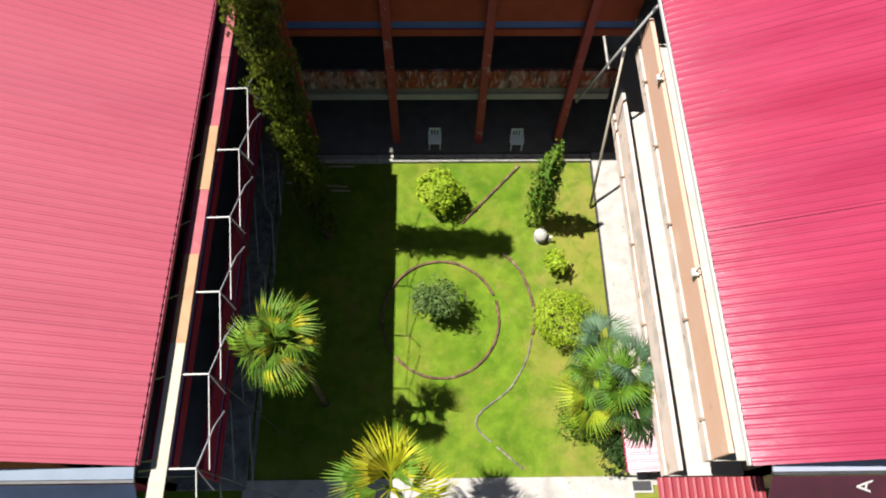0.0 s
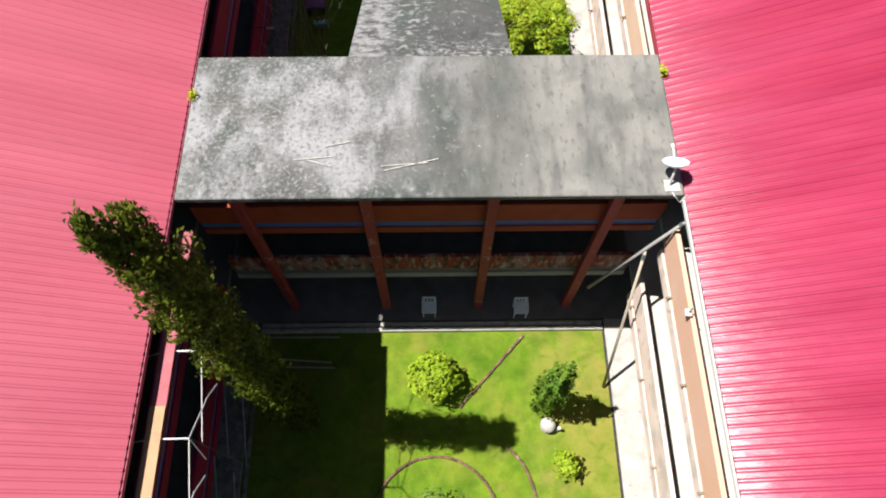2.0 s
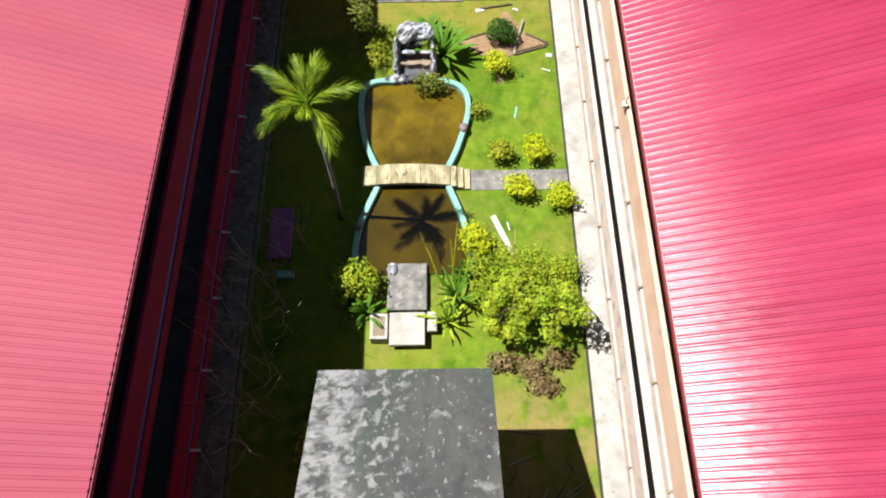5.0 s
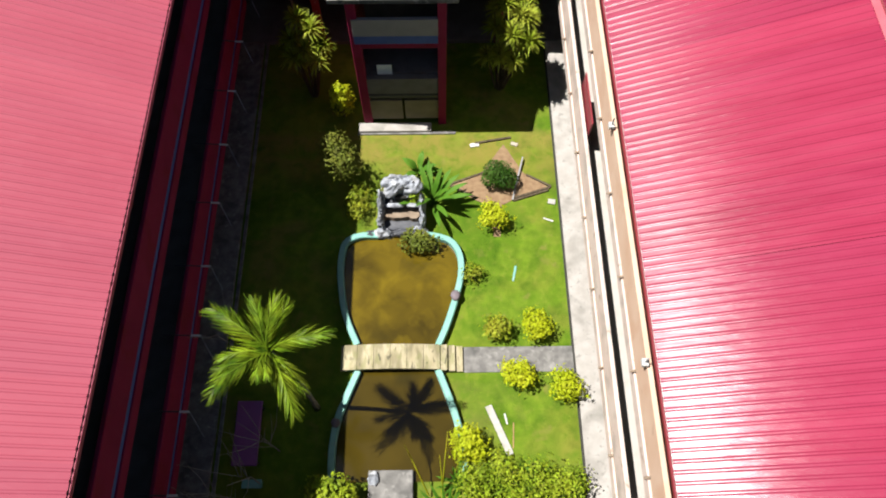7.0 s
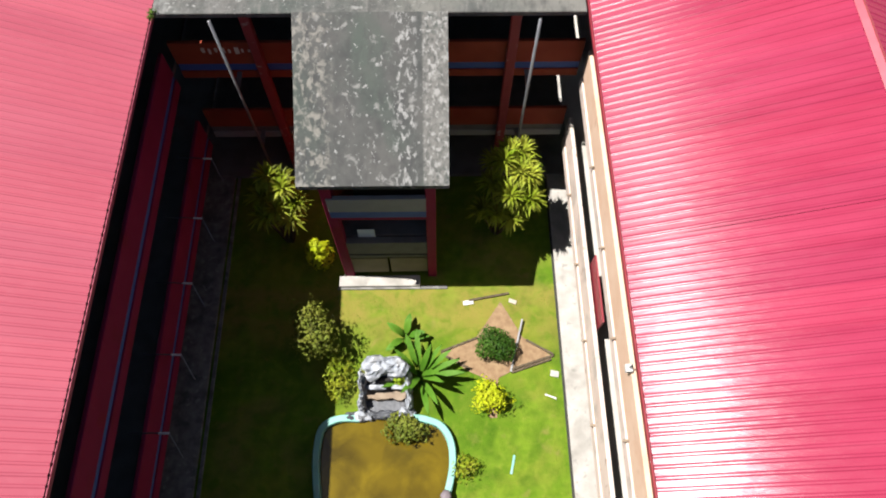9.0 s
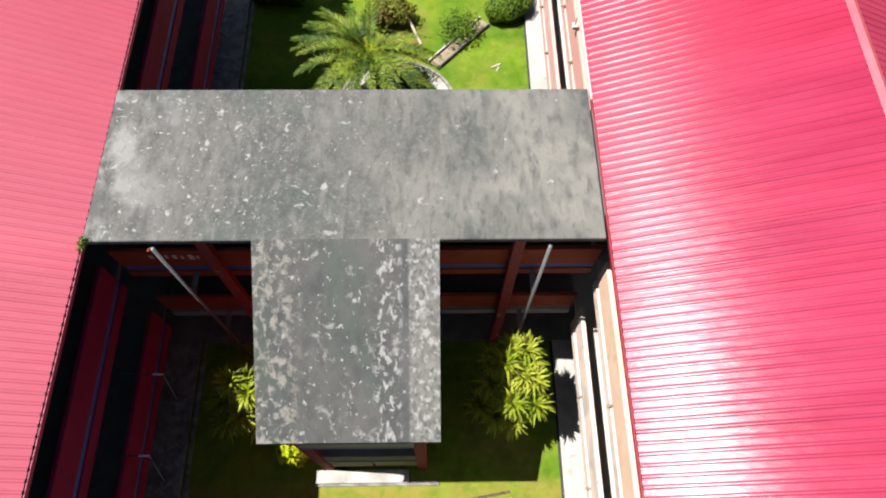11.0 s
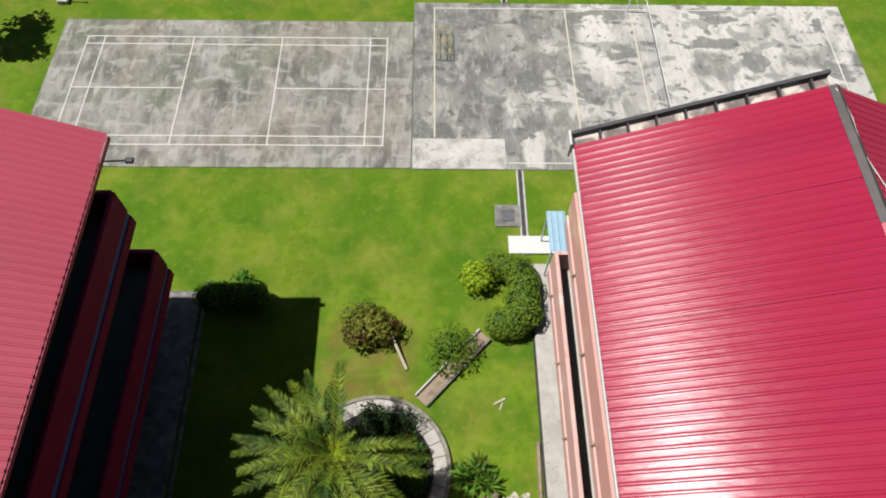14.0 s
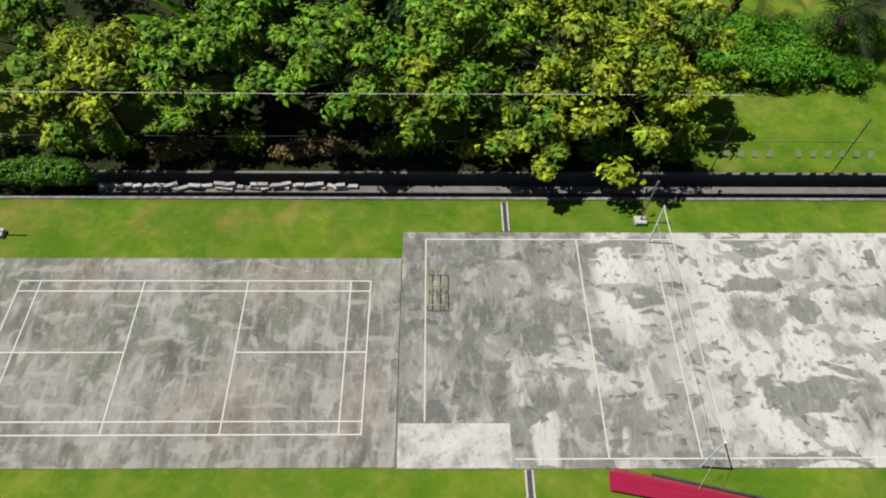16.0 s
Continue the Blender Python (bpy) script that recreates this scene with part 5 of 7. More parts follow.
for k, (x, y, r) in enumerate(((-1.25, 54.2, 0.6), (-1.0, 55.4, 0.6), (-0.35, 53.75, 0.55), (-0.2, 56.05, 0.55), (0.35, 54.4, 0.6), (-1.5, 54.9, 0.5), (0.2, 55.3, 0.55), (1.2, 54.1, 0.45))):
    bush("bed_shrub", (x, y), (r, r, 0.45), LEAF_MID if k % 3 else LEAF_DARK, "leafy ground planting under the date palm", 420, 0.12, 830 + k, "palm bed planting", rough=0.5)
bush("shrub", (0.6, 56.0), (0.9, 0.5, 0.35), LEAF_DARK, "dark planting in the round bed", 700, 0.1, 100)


def hedge(name, lumps, material, label, seed, count, size):
    x = sum(l[0] for l in lumps) / len(lumps)
    y = sum(l[1] for l in lumps) / len(lumps)
    b = thing(name, label, "hedge", (x, y, 0))
    core, s = Shape(), Shape()
    for k, (cx, cy, rx, ry, h) in enumerate(lumps):
        core.blob((cx, cy, h * 0.45), (rx * 0.85, ry * 0.85, h * 0.5), seed + k, 0.1, 8)
        leaf_cloud(s, (cx, cy, h * 0.5), (rx, ry, h * 0.52), count, size, seed + k, 0.85, 0.10, 2.2)
    part("branch", core, LEAF_DARK, b, smooth=True)
    part("crown", s, material, b)
    return b


hedge("hedge", [(3.95, 61.6, 0.5, 0.42, 1.2), (4.35, 61.45, 0.6, 0.5, 1.3), (4.75, 61.3, 0.62, 0.6, 1.3), (4.95, 60.75, 0.62, 0.62, 1.3), (4.88, 60.15, 0.68, 0.6, 1.3), (4.9, 59.65, 0.65, 0.65, 1.3), (4.5, 59.35, 0.65, 0.6, 1.28), (4.1, 59.3, 0.6, 0.55, 1.25)], foliage("hedge_leaves", (0.072, 0.128, 0.0075), (0.115, 0.178, 0.0140), islands=0.25),
      "closely clipped hedge with a hollow", 110, 1700, 0.08)
bush("shrub", (3.3, 61.05), (0.55, 0.62, 0.7), LEAF_LIME, "loose bright shrub beside the clipped hedge", 900, 0.13, 115, rough=0.4)
hedge("hedge", [(-5.9, 60.25, 0.65, 0.5, 1.3), (-5.45, 60.3, 0.65, 0.5, 1.32), (-5.0, 60.3, 0.65, 0.5, 1.3), (-4.5, 60.25, 0.6, 0.5, 1.25)], LEAF_MID, "low clipped hedge mostly in shade", 118, 1300, 0.09)
bush("shrub", (-4.95, 60.95), (0.5, 0.3, 0.6), LEAF_FRESH, "bright sprigs growing over the shaded hedge", 260, 0.13, 119, rough=0.5)

# behind the courts
def spreading_tree(base, height, r, material, seed, clumps=16):
    """A broad crown of separate leafy clumps with dark gaps between."""
    x, y = base
    b = thing("broadleaf_tree", "dense broad-leaved tree behind the fence", "tree", (x, y, 0), "trees behind the fence")
    rng = random.Random(seed)
    part("trunk", limbs(Shape(), (x, y, 0), (x, y, height * 0.85), 0.15, r * 0.8, 9, seed), BARK, b, smooth=True)
    s = Shape()
    for k in range(clumps):
        a, rr = k * 2.4 + rng.uniform(-0.3, 0.3), math.sqrt((k + 0.5) / clumps)
        z = height * (0.95 - (0.62 if x > 4 else 0.46) * rr * rr * rng.uniform(0.6, 1.1))
        q = rng.uniform(0.16, 0.30) * r
        c = (x + r * rr * math.cos(a), y + r * rr * math.sin(a), z)
        s.tube([(x, y, height * 0.5), (x + 0.6 * r * rr * math.cos(a), y + 0.6 * r * rr * math.sin(a), z * 0.9), c], [0.04, 0.025, 0.012], 4)
        leaf_cloud(s, c, (q, q, q * 0.7), 230, 0.31, seed * 17 + k, 0.4, 0.7, 2.4, bottom=-0.5, flat=0.7)
    part("crown", s, material, b)
    return b


# LEAF_DARK crowns in the back rows paint the deep shade between tree layers
for k, (x, y, h, r, m) in enumerate((
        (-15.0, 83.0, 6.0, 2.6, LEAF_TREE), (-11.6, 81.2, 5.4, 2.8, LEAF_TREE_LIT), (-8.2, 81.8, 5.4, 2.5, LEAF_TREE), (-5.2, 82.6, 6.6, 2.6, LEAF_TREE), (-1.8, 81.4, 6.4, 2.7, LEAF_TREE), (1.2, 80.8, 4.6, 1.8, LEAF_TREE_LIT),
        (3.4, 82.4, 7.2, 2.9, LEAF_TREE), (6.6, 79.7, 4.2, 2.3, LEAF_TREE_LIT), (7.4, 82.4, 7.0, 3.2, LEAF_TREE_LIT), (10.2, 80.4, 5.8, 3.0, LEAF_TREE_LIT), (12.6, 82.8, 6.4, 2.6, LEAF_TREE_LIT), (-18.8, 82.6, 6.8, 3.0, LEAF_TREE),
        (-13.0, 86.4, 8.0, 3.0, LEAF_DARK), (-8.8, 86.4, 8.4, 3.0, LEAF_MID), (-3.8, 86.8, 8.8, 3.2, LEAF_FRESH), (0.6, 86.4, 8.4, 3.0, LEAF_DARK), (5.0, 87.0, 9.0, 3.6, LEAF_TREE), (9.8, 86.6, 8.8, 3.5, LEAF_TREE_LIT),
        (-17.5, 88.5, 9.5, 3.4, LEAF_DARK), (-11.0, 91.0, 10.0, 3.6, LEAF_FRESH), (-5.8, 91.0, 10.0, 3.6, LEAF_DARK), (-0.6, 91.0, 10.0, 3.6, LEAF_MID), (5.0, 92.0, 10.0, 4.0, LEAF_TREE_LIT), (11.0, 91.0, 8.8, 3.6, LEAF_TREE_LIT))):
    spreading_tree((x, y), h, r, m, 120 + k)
rng = random.Random(77)
for k in range(16):
    x, y = (-13.5, -9.5, -8.6, -4.2, -3.4, -2.4, 0.3, 3.9, 7.2, 9.4, 11.2, 12.8, -6.0, -11.5, 5.0, 1.8)[k], 79.7 + 0.5 * rng.random()
    dry = k in (1, 2, 3, 4, 5)
    bush("dry_grass" if dry else "shrub", (x, y), (0.9, 0.5, 0.55 if dry else rng.uniform(0.6, 1.4)), DRY_GRASS if dry else rng.choice((LEAF_TREE, LEAF_TREE_LIT)),
         "tuft of dry brown grass under the trees" if dry else "leafy undergrowth shrub at the fence's foot", 420, 0.22, 700 + k, "undergrowth shrubs", rough=0.5, low=0.4)


# ---- things in the first courtyard ----
def smooth_line(points, step):
    """Evenly spaced points on a smooth curve through the given ones."""
    pts = [Vector((*p, 0)) for p in points]
    fine = []
    for i in range(len(pts) - 1):
        p0, p1, p2, p3 = pts[max(i - 1, 0)], pts[i], pts[i + 1], pts[min(i + 2, len(pts) - 1)]
        for k in range(20):
            t = k / 20
            fine.append(0.5 * ((2 * p1) + (p2 - p0) * t + (2 * p0 - 5 * p1 + 4 * p2 - p3) * t * t + (3 * p1 - p0 - 3 * p2 + p3) * t ** 3))
    fine.append(pts[-1])
    out, need = [fine[0]], step
    for a, b in zip(fine, fine[1:]):
        d = (b - a).length
        while d >= need:
            a = a.lerp(b, need / d)
            out.append(a)
            d, need = (b - a).length, step
        need -= d
    return out


BRICK_MESHES = []
for k in range(3):
    r = random.Random(k)
    s = Shape().box(-0.1, 0.1, -0.036, 0.036, -0.03, 0.085 + 0.01 * k, 0.01)
    s.v = [(x + r.uniform(-0.006, 0.006), y + r.uniform(-0.006, 0.006), z) for x, y, z in s.v]
    BRICK_MESHES.append(s.mesh("brick"))
    BRICK_MESHES[-1].materials.append(BRICK)


PALE_MESHES = []
for k in range(3):
    PALE_MESHES.append(BRICK_MESHES[k].copy())
    PALE_MESHES[-1].transform(Matrix.Diagonal((1, 0.75, 0.6, 1)))
    PALE_MESHES[-1].materials.clear()
    PALE_MESHES[-1].materials.append(BRICK_PALE)


def edging(label, points, step=0.205, seed=1, meshes=BRICK_MESHES):
    line_points = smooth_line(points, step)
    b = thing("brick_edging", label, "edging", tuple(line_points[0]))
    rng = random.Random(seed)
    for p, q in zip(line_points, line_points[1:]):
        if rng.random() < 0.03:
            continue
        o = new("brick", rng.choice(meshes))
        o.parent = b
        way = q - p
        o.matrix_basis = Matrix.Translation((p + q) / 2 - b.location) @ Matrix.Rotation(math.atan2(way.y, way.x) + rng.uniform(-0.07, 0.07), 4, "Z") @ Matrix.Rotation(rng.uniform(-0.06, 0.06), 4, "X")
    return b


edging("ring of old red bricks round the lawn bed", [(-0.5 + 1.98 * math.cos(a * math.pi / 12), 7.76 + 2.08 * math.sin(a * math.pi / 12)) for a in range(25)], seed=1)
edging("curving row of old bricks across the lawn", [(1.74, 10.14), (2.3, 9.5), (2.62, 8.5), (2.68, 7.7), (2.54, 7.0)], seed=2)
edging("curving row of bleached old bricks across the lawn", [(2.54, 7.0), (2.3, 6.23), (1.69, 5.3), (0.95, 4.75), (0.61, 4.4), (0.6, 4.1), (0.89, 3.78), (1.5, 3.25), (2.08, 2.75)], seed=4, meshes=PALE_MESHES)
edging("straight row of dark old bricks across the lawn", [(2.52, 13.77), (1.4, 12.55), (0.4, 11.45), (0.26, 11.2)], seed=3)

ball = thing("stone_ball", "pale round stone ball on a short foot", "garden ornament", (3.08, 10.72, 0))
part("ball", Shape().blob((3.08, 10.72, 0.33), (0.25, 0.25, 0.25), 3, 0.05, 10), KERB, ball, smooth=True)
part("foot", Shape().tube([(3.08, 10.72, 0), (3.08, 10.72, 0.14)], [0.2, 0.15], 10), KERB, ball)
peg = thing("marker_post", "short white post beside the stone ball", "post", (3.42, 10.6, 0))
part("post", Shape().box(3.38, 3.45, 10.57, 10.64, 0, 0.42, 0.008), WHITE_PAINT, peg)
part("post_cap", Shape().box(3.37, 3.46, 10.56, 10.65, 0.42, 0.45, 0.005), WHITE_PAINT, peg)


def plastic_chair(x, y, z):
    c = thing("plastic_chair", "white plastic chair in the dim corridor", "chair", (x, y, z), "corridor chairs")
    part("seat", Shape().box(x - 0.23, x + 0.23, y - 0.22, y + 0.22, z + 0.41, z + 0.45, 0.015), PLASTIC, c)
    part("backrest", Shape().box(x - 0.23, x + 0.23, y + 0.2, y + 0.24, z + 0.74, z + 0.85, 0.015), PLASTIC, c)
    for k in range(4):
        part("back_slat", Shape().bar((x - 0.16 + 0.107 * k, y + 0.22, z + 0.45), (x - 0.16 + 0.107 * k, y + 0.22, z + 0.75), 0.05, 0.02), PLASTIC, c)
    for sx in (-0.2, 0.2):
        part("back_post", Shape().bar((x + sx, y + 0.22, z + 0.4), (x + sx, y + 0.22, z + 0.6), 0.035, 0.03), PLASTIC, c)
        part("armrest", Shape().bar((x + sx * 1.12, y - 0.2, z + 0.65), (x + sx * 1.12, y + 0.22, z + 0.67), 0.04, 0.025), PLASTIC, c)
        part("arm_post", Shape().bar((x + sx * 1.12, y - 0.19, z + 0.42), (x + sx * 1.12, y - 0.19, z + 0.65), 0.03, 0.03), PLASTIC, c)
        for sy in (-0.19, 0.19):
            part("leg", Shape().bar((x + sx, y + sy, z), (x + sx, y + sy, z + 0.42), 0.035, 0.035), PLASTIC, c)
    return c


plastic_chair(-0.65, 14.6, 0.18)
plastic_chair(2.42, 14.55, 0.18)

for a, b, lab in (((5.5, 14.1, 7.85), (4.06, 14.14, 3.5), "long grey pipe propped across the link block's corner"), ((5.0, 14.1, 6.2), (5.03, 11.98, 0.1), "long pale bamboo pole leaning from the lawn's edge")):
    p = thing("leaning_pole", lab, "pole", b)
    part("pole", Shape().tube([a, tuple(Vector(a).lerp(Vector(b), 0.5) + Vector((0, 0, -0.03))), b], [0.04, 0.045, 0.05], 8), GREY_PANEL if a[0] > 5.2 else BOARD_WHITE, p, smooth=True)
    part("binding", Shape().tube([tuple(Vector(a).lerp(Vector(b), 0.02)), tuple(Vector(a).lerp(Vector(b), 0.05))], 0.055, 8), STEEL, p)


def scaffold():
    """Boards on cantilevered arms with rods, along the shaded eaves."""
    f = thing("scaffold", "white steel scaffold arms with painted boards under the eaves", "scaffold", (-6.0, 7, 8.2))
    ys = (2.0, 3.83, 5.61, 7.4, 9.19, 10.97)
    top = 8.3
    for k, (y0, y1, m) in enumerate(((0.85, 4.52, BOARD_WHITE), (4.47, 6.47, BOARD_PEACH), (6.43, 8.12, BOARD_PINK), (8.08, 9.82, BOARD_PEACH), (9.79, 11.95, BOARD_PINK), (11.9, 13.7, BOARD_PINK))):
        part("board", Shape().bar((-5.99, y0, top + 0.02 + 0.012 * (k % 2)), (-6.0, y1, top + 0.02 + 0.012 * (k % 2)), 0.31, 0.045), m, f)
    part("lower_board", Shape().bar((-5.84, 8.9, top - 0.1), (-5.85, 10.5, top - 0.1), 0.06, 0.04), BOARD_PINK, f)
    for y in ys:
        part("arm", Shape().tube([(-6.55, y, 7.9), (-6.05, y, top - 0.04), (-5.3, y, top)], 0.018, 6), WHITE_PAINT, f)
        part("rod", Shape().tube([(-5.3, y, top), (-5.2, y - 1.8, top - 0.5)], 0.012, 5), WHITE_PAINT, f)
        part("rod", Shape().tube([(-5.3, y, top), (-5.05, y + 0.8, top), (-4.92, y + 1.1, top - 0.1)], 0.015, 5), STEEL, f)
        part("brace", Shape().tube([(-5.3, y, top), (-4.92, y - 0.4, top - 0.05)], 0.015, 5), DARK_STEEL, f)
        part("lower_rod", Shape().tube([(-5.5, y - 0.05, 6.0), (-5.35, y - 1.8, 5.4)], 0.014, 5), STEEL, f)
        part("lower_rod", Shape().tube([(-5.02, y - 0.4, 6.0), (-4.9, y - 2.0, 5.4)], 0.014, 5), STEEL, f)
        part("standard", Shape().tube([(-5.3, y, 0), (-5.3, y, top)], 0.012, 5), DARK_STEEL, f)
    return f


scaffold()
for x0, y0, x1, y1 in ((-6.2, 13.78, -3.68, 13.76), (-6.2, 13.07, -3.91, 12.89), (-5.6, 12.77, -3.79, 12.71)):
    p = thing("lath", "whitish wooden lath lying in the shade", "lath", (x0, y0, 0.03), "laths in the shade")
    part("lath_body", Shape().bar((x0, y0, 0.06), (x1, y1, 0.06), 0.05, 0.04), BOARD_WHITE, p)

shed = thing("lean_to", "low pink-red tin lean-to roof beside the walkway", "lean-to", (5.5, 3.6, 0))
prof = sheet_mesh("tin_sheet", 4.75, 1.85, 5.95, 2.15, 2.2, 0.8, 3)
prof.materials.append(GLARE_PINK_TIN)
o = part("tin_sheet", prof, GLARE_PINK_TIN, shed)
o.location = (0, 2.5, 0)
o.matrix_parent_inverse = Matrix.Translation(-shed.location)
part("edge_flashing", Shape().bar((4.76, 2.5, 1.83), (4.76, 4.7, 1.83), 0.07, 0.05), ROOF_BRIGHT, shed)
part("purlin", Shape().bar((5.85, 2.5, 2.06), (5.85, 4.7, 2.06), 0.06, 0.06), BARK, shed)
for x, y in ((4.85, 2.6), (4.85, 4.6), (5.85, 2.6), (5.85, 4.6)):
    part("post", Shape().bar((x, y, 0), (x, y, 1.84 if x < 5 else 2.06), 0.06, 0.06), BARK, shed)
pit = thing("drain_box", "dark open drain box at the path's end", "drain", (5.55, 2.3, 0))
part("rim", Shape().box(5.28, 5.95, 2.08, 2.48, 0.06, 0.12, 0.01), KERB, pit)
part("opening", Shape().box(5.33, 5.9, 2.14, 2.42, 0.09, 0.126), DARK_STEEL, pit)


# ends of the long buildings nearest the front path
def end_canopy(x0, x1, z, top, lower, lab):
    c = thing("end_canopy", lab, "canopy", ((x0 + x1) / 2, 1.5, z))
    part("flashing", sloped(x0, x1, 1.78, z - 0.05, 1.99, z, 0.05), top, c)
    part("lip", Shape().box(x0, x1, 1.72, 1.77, z - 0.16, z - 0.07), DARK_STEEL, c)
    part("face", sloped(x0, x1, 1.0, z - 0.75, 1.70, z - 0.12, 0.06), lower, c)
    return c


PALE_BLUE = shade("pale_blue_metal", ((0.051, 0.079, 0.121), (0.070, 0.102, 0.144)), 1.5, 0.5)
NAVY = shade("navy_panel", ((0.0070, 0.0116, 0.0279), (0.0116, 0.0186, 0.042)), 2, 0.5)
PURPLE_GREY = shade("grey_purple_metal", ((0.186, 0.200, 0.256), (0.214, 0.228, 0.279)), 1.5, 0.45)
end_canopy(-16.0, -6.3, 8.72, PALE_BLUE, NAVY, "pale blue metal flashing over a navy end panel")
RC = end_canopy(5.6, 15.0, 8.72, PURPLE_GREY, shade("dark_maroon_panel", ((0.0232, 0.0037, 0.0093), (0.037, 0.0056, 0.0139)), 2, 0.5), "grey flashing over a dark maroon end panel")
letter = bpy.data.curves.new("letter", "FONT")
letter.body, letter.size, letter.extrude, letter.align_x = "A", 0.42, 0.004, "CENTER"
sign = new("sign_letter", letter)
sign.data.materials.append(WHITE_PAINT)
sign.matrix_basis = Matrix.Translation((7.5, 1.52, 8.463)) @ Matrix.Rotation(radians(42), 4, "X") @ Matrix.Rotation(radians(90), 4, "Z")
tagged(sign, "white capital letter A on the end panel", "sign")
bar = thing("sign_mark", "white unreadable lettering fragment on the navy panel", "sign", (-9.2, 1.5, 8.4))
part("mark", sloped(-9.22, -9.02, 1.44, 8.37, 1.56, 8.475, 0.01), WHITE_PAINT, bar)
porch = thing("porch_roof", "maroon ribbed tin porch roof at the building's end", "roof", (6.2, 1.2, 4))
pm = sheet_mesh("porch_sheet", 0.0, 0.0, 1.9, 0.12, 2.6, 0.5, 4)
pm.materials.append(ROOF_DARK)
o = part("porch_sheet", pm, ROOF_DARK, porch)
o.matrix_basis = Matrix.Translation((7.35, 0.2, 4.35)) @ Matrix.Rotation(radians(90), 4, "Z")
o.matrix_parent_inverse = Matrix.Translation(-porch.location)
part("porch_wall", Shape().box(5.3, 7.5, 0.4, 0.55, 0, 4.2), DARK_WALL, porch)

# roof clutter on the first slab
dish = thing("satellite_dish", "white satellite dish on a stub mast at the slab's corner", "satellite dish", (4.85, 14.75, 8.91))
rings = []
for r, z in ((0.06, 9.42), (0.18, 9.44), (0.24, 9.48), (0.29, 9.53), (0.28, 9.545), (0.22, 9.50), (0.16, 9.465), (0.05, 9.45)):
    rings.append([(4.86 + r * math.cos(a * math.pi / 12), 14.78 + r * math.sin(a * math.pi / 12), z) for a in range(24)])
bowl = Shape().rings(rings)
tip = Matrix.Translation((4.84, 14.68, 9.36)) @ Matrix.Rotation(radians(-38), 4, "X") @ Matrix.Translation((-4.86, -14.78, -9.42))
bowl.v = [tuple(tip @ Vector(v)) for v in bowl.v]
part("reflector", bowl, PLASTIC, dish, smooth=True)
part("mast", Shape().tube([(4.8, 14.45, 8.91), (4.82, 14.55, 9.25), (4.83, 14.62, 9.38)], 0.03, 8), WHITE_PAINT, dish)
part("feed_arm", Shape().tube([(4.83, 14.66, 9.38), (4.80, 15.08, 9.55)], 0.025, 8), WHITE_PAINT, dish)
part("feed_horn", Shape().tube([(4.80, 15.06, 9.54), (4.77, 15.13, 9.58)], 0.045, 8), WHITE_PAINT, dish)
part("base", Shape().box(4.7, 5.05, 14.3, 14.6, 8.91, 8.94, 0.01), KERB, dish)
cable = thing("cable", "thin slack cable over the slab's edge", "cable", (4.8, 14.3, 8.92))
part("wire", Shape().tube([(4.8, 14.4, 8.93), (4.9, 14.2, 8.9), (5.05, 14.12, 8.75), (5.2, 14.25, 8.85)], 0.012, 5), WHITE_PAINT, cable)
slope_z = lambda x: 10.98 - (x - 10.48) * 0.411 + 0.035
line_points = [(10.45, 60.4), (10.6, 59.6), (10.5, 58.7), (10.8, 57.9), (10.75, 56.8), (11.0, 55.9), (10.9, 54.6), (11.15, 53.4)]
cable = thing("cable", "thin white cable lying along the roof ridge", "cable", (10.45, 60.4, 11.0))
part("wire", Shape().tube([(x, y, slope_z(x)) for x, y in line_points], 0.012, 5), WHITE_PAINT, cable)
for x0, y0, x1, y1 in ((-3.6, 15.2, -2.72, 15.28), (-3.3, 15.2, -2.75, 15.02), (-2.9, 15.55, -2.33, 15.68), (-1.62, 15.02, -0.55, 15.1), (-1.55, 14.9, -0.32, 15.2)):
    p = thing("pipe_offcut", "pale pipe offcut lying on the concrete roof", "pipe", (x0, y0, 8.93), "offcuts on the roof")
    part("offcut", Shape().tube([(x0, y0, 8.93), (x1, y1, 8.93)], 0.016, 6), KERB, p)
for x, y, m, n in ((-6.12, 17.0, LEAF_GOLD, 7), (5.14, 17.6, LEAF_GOLD, 8), (-6.14, 44.5, LEAF_MID, 9)):
    bush("weed", (x, y), (0.12, 0.22, 0.15), m, "tuft of weeds growing on the roof edge", 60, 0.07, n, "roof weeds").location.z = 8.86

rng = random.Random(31)
for k in range(14):
    x, y, a, l = rng.uniform(1.8, 4.6), rng.uniform(18.6, 22.4), rng.uniform(0, 3.14), rng.uniform(0.35, 1.3)
    p = thing("fallen_branch", "dry fallen branch on the worn ground", "branch", (x, y, 0.02), "fallen branches")
    part("limb", Shape().tube([(x, y, 0.03), (x + 0.5 * l * math.cos(a) + 0.06, y + 0.5 * l * math.sin(a), 0.05), (x + l * math.cos(a), y + l * math.sin(a), 0.04)], [0.03, 0.024, 0.012], 5), rng.choice((BARK, PALE_BARK)), p)
bush("shrub", (-3.1, 19.6), (0.55, 0.7, 0.9), LEAF_YELLOWISH, "bright leafy shrub beside the stair wall", 420, 0.17, 303, rough=0.5)

# ---- the pond garden ----
RIM_LEFT = [(-1.45, 35.88), (-2.1, 35.88), (-2.6, 35.62), (-2.74, 35.0), (-2.72, 34.2), (-2.5, 32.9), (-2.02, 31.75)]
RIM_RIGHT = [(0.68, 31.75), (1.0, 32.5), (1.35, 33.6), (1.52, 34.4), (1.48, 35.1), (1.2, 35.6), (0.72, 35.82), (0.25, 35.9)]
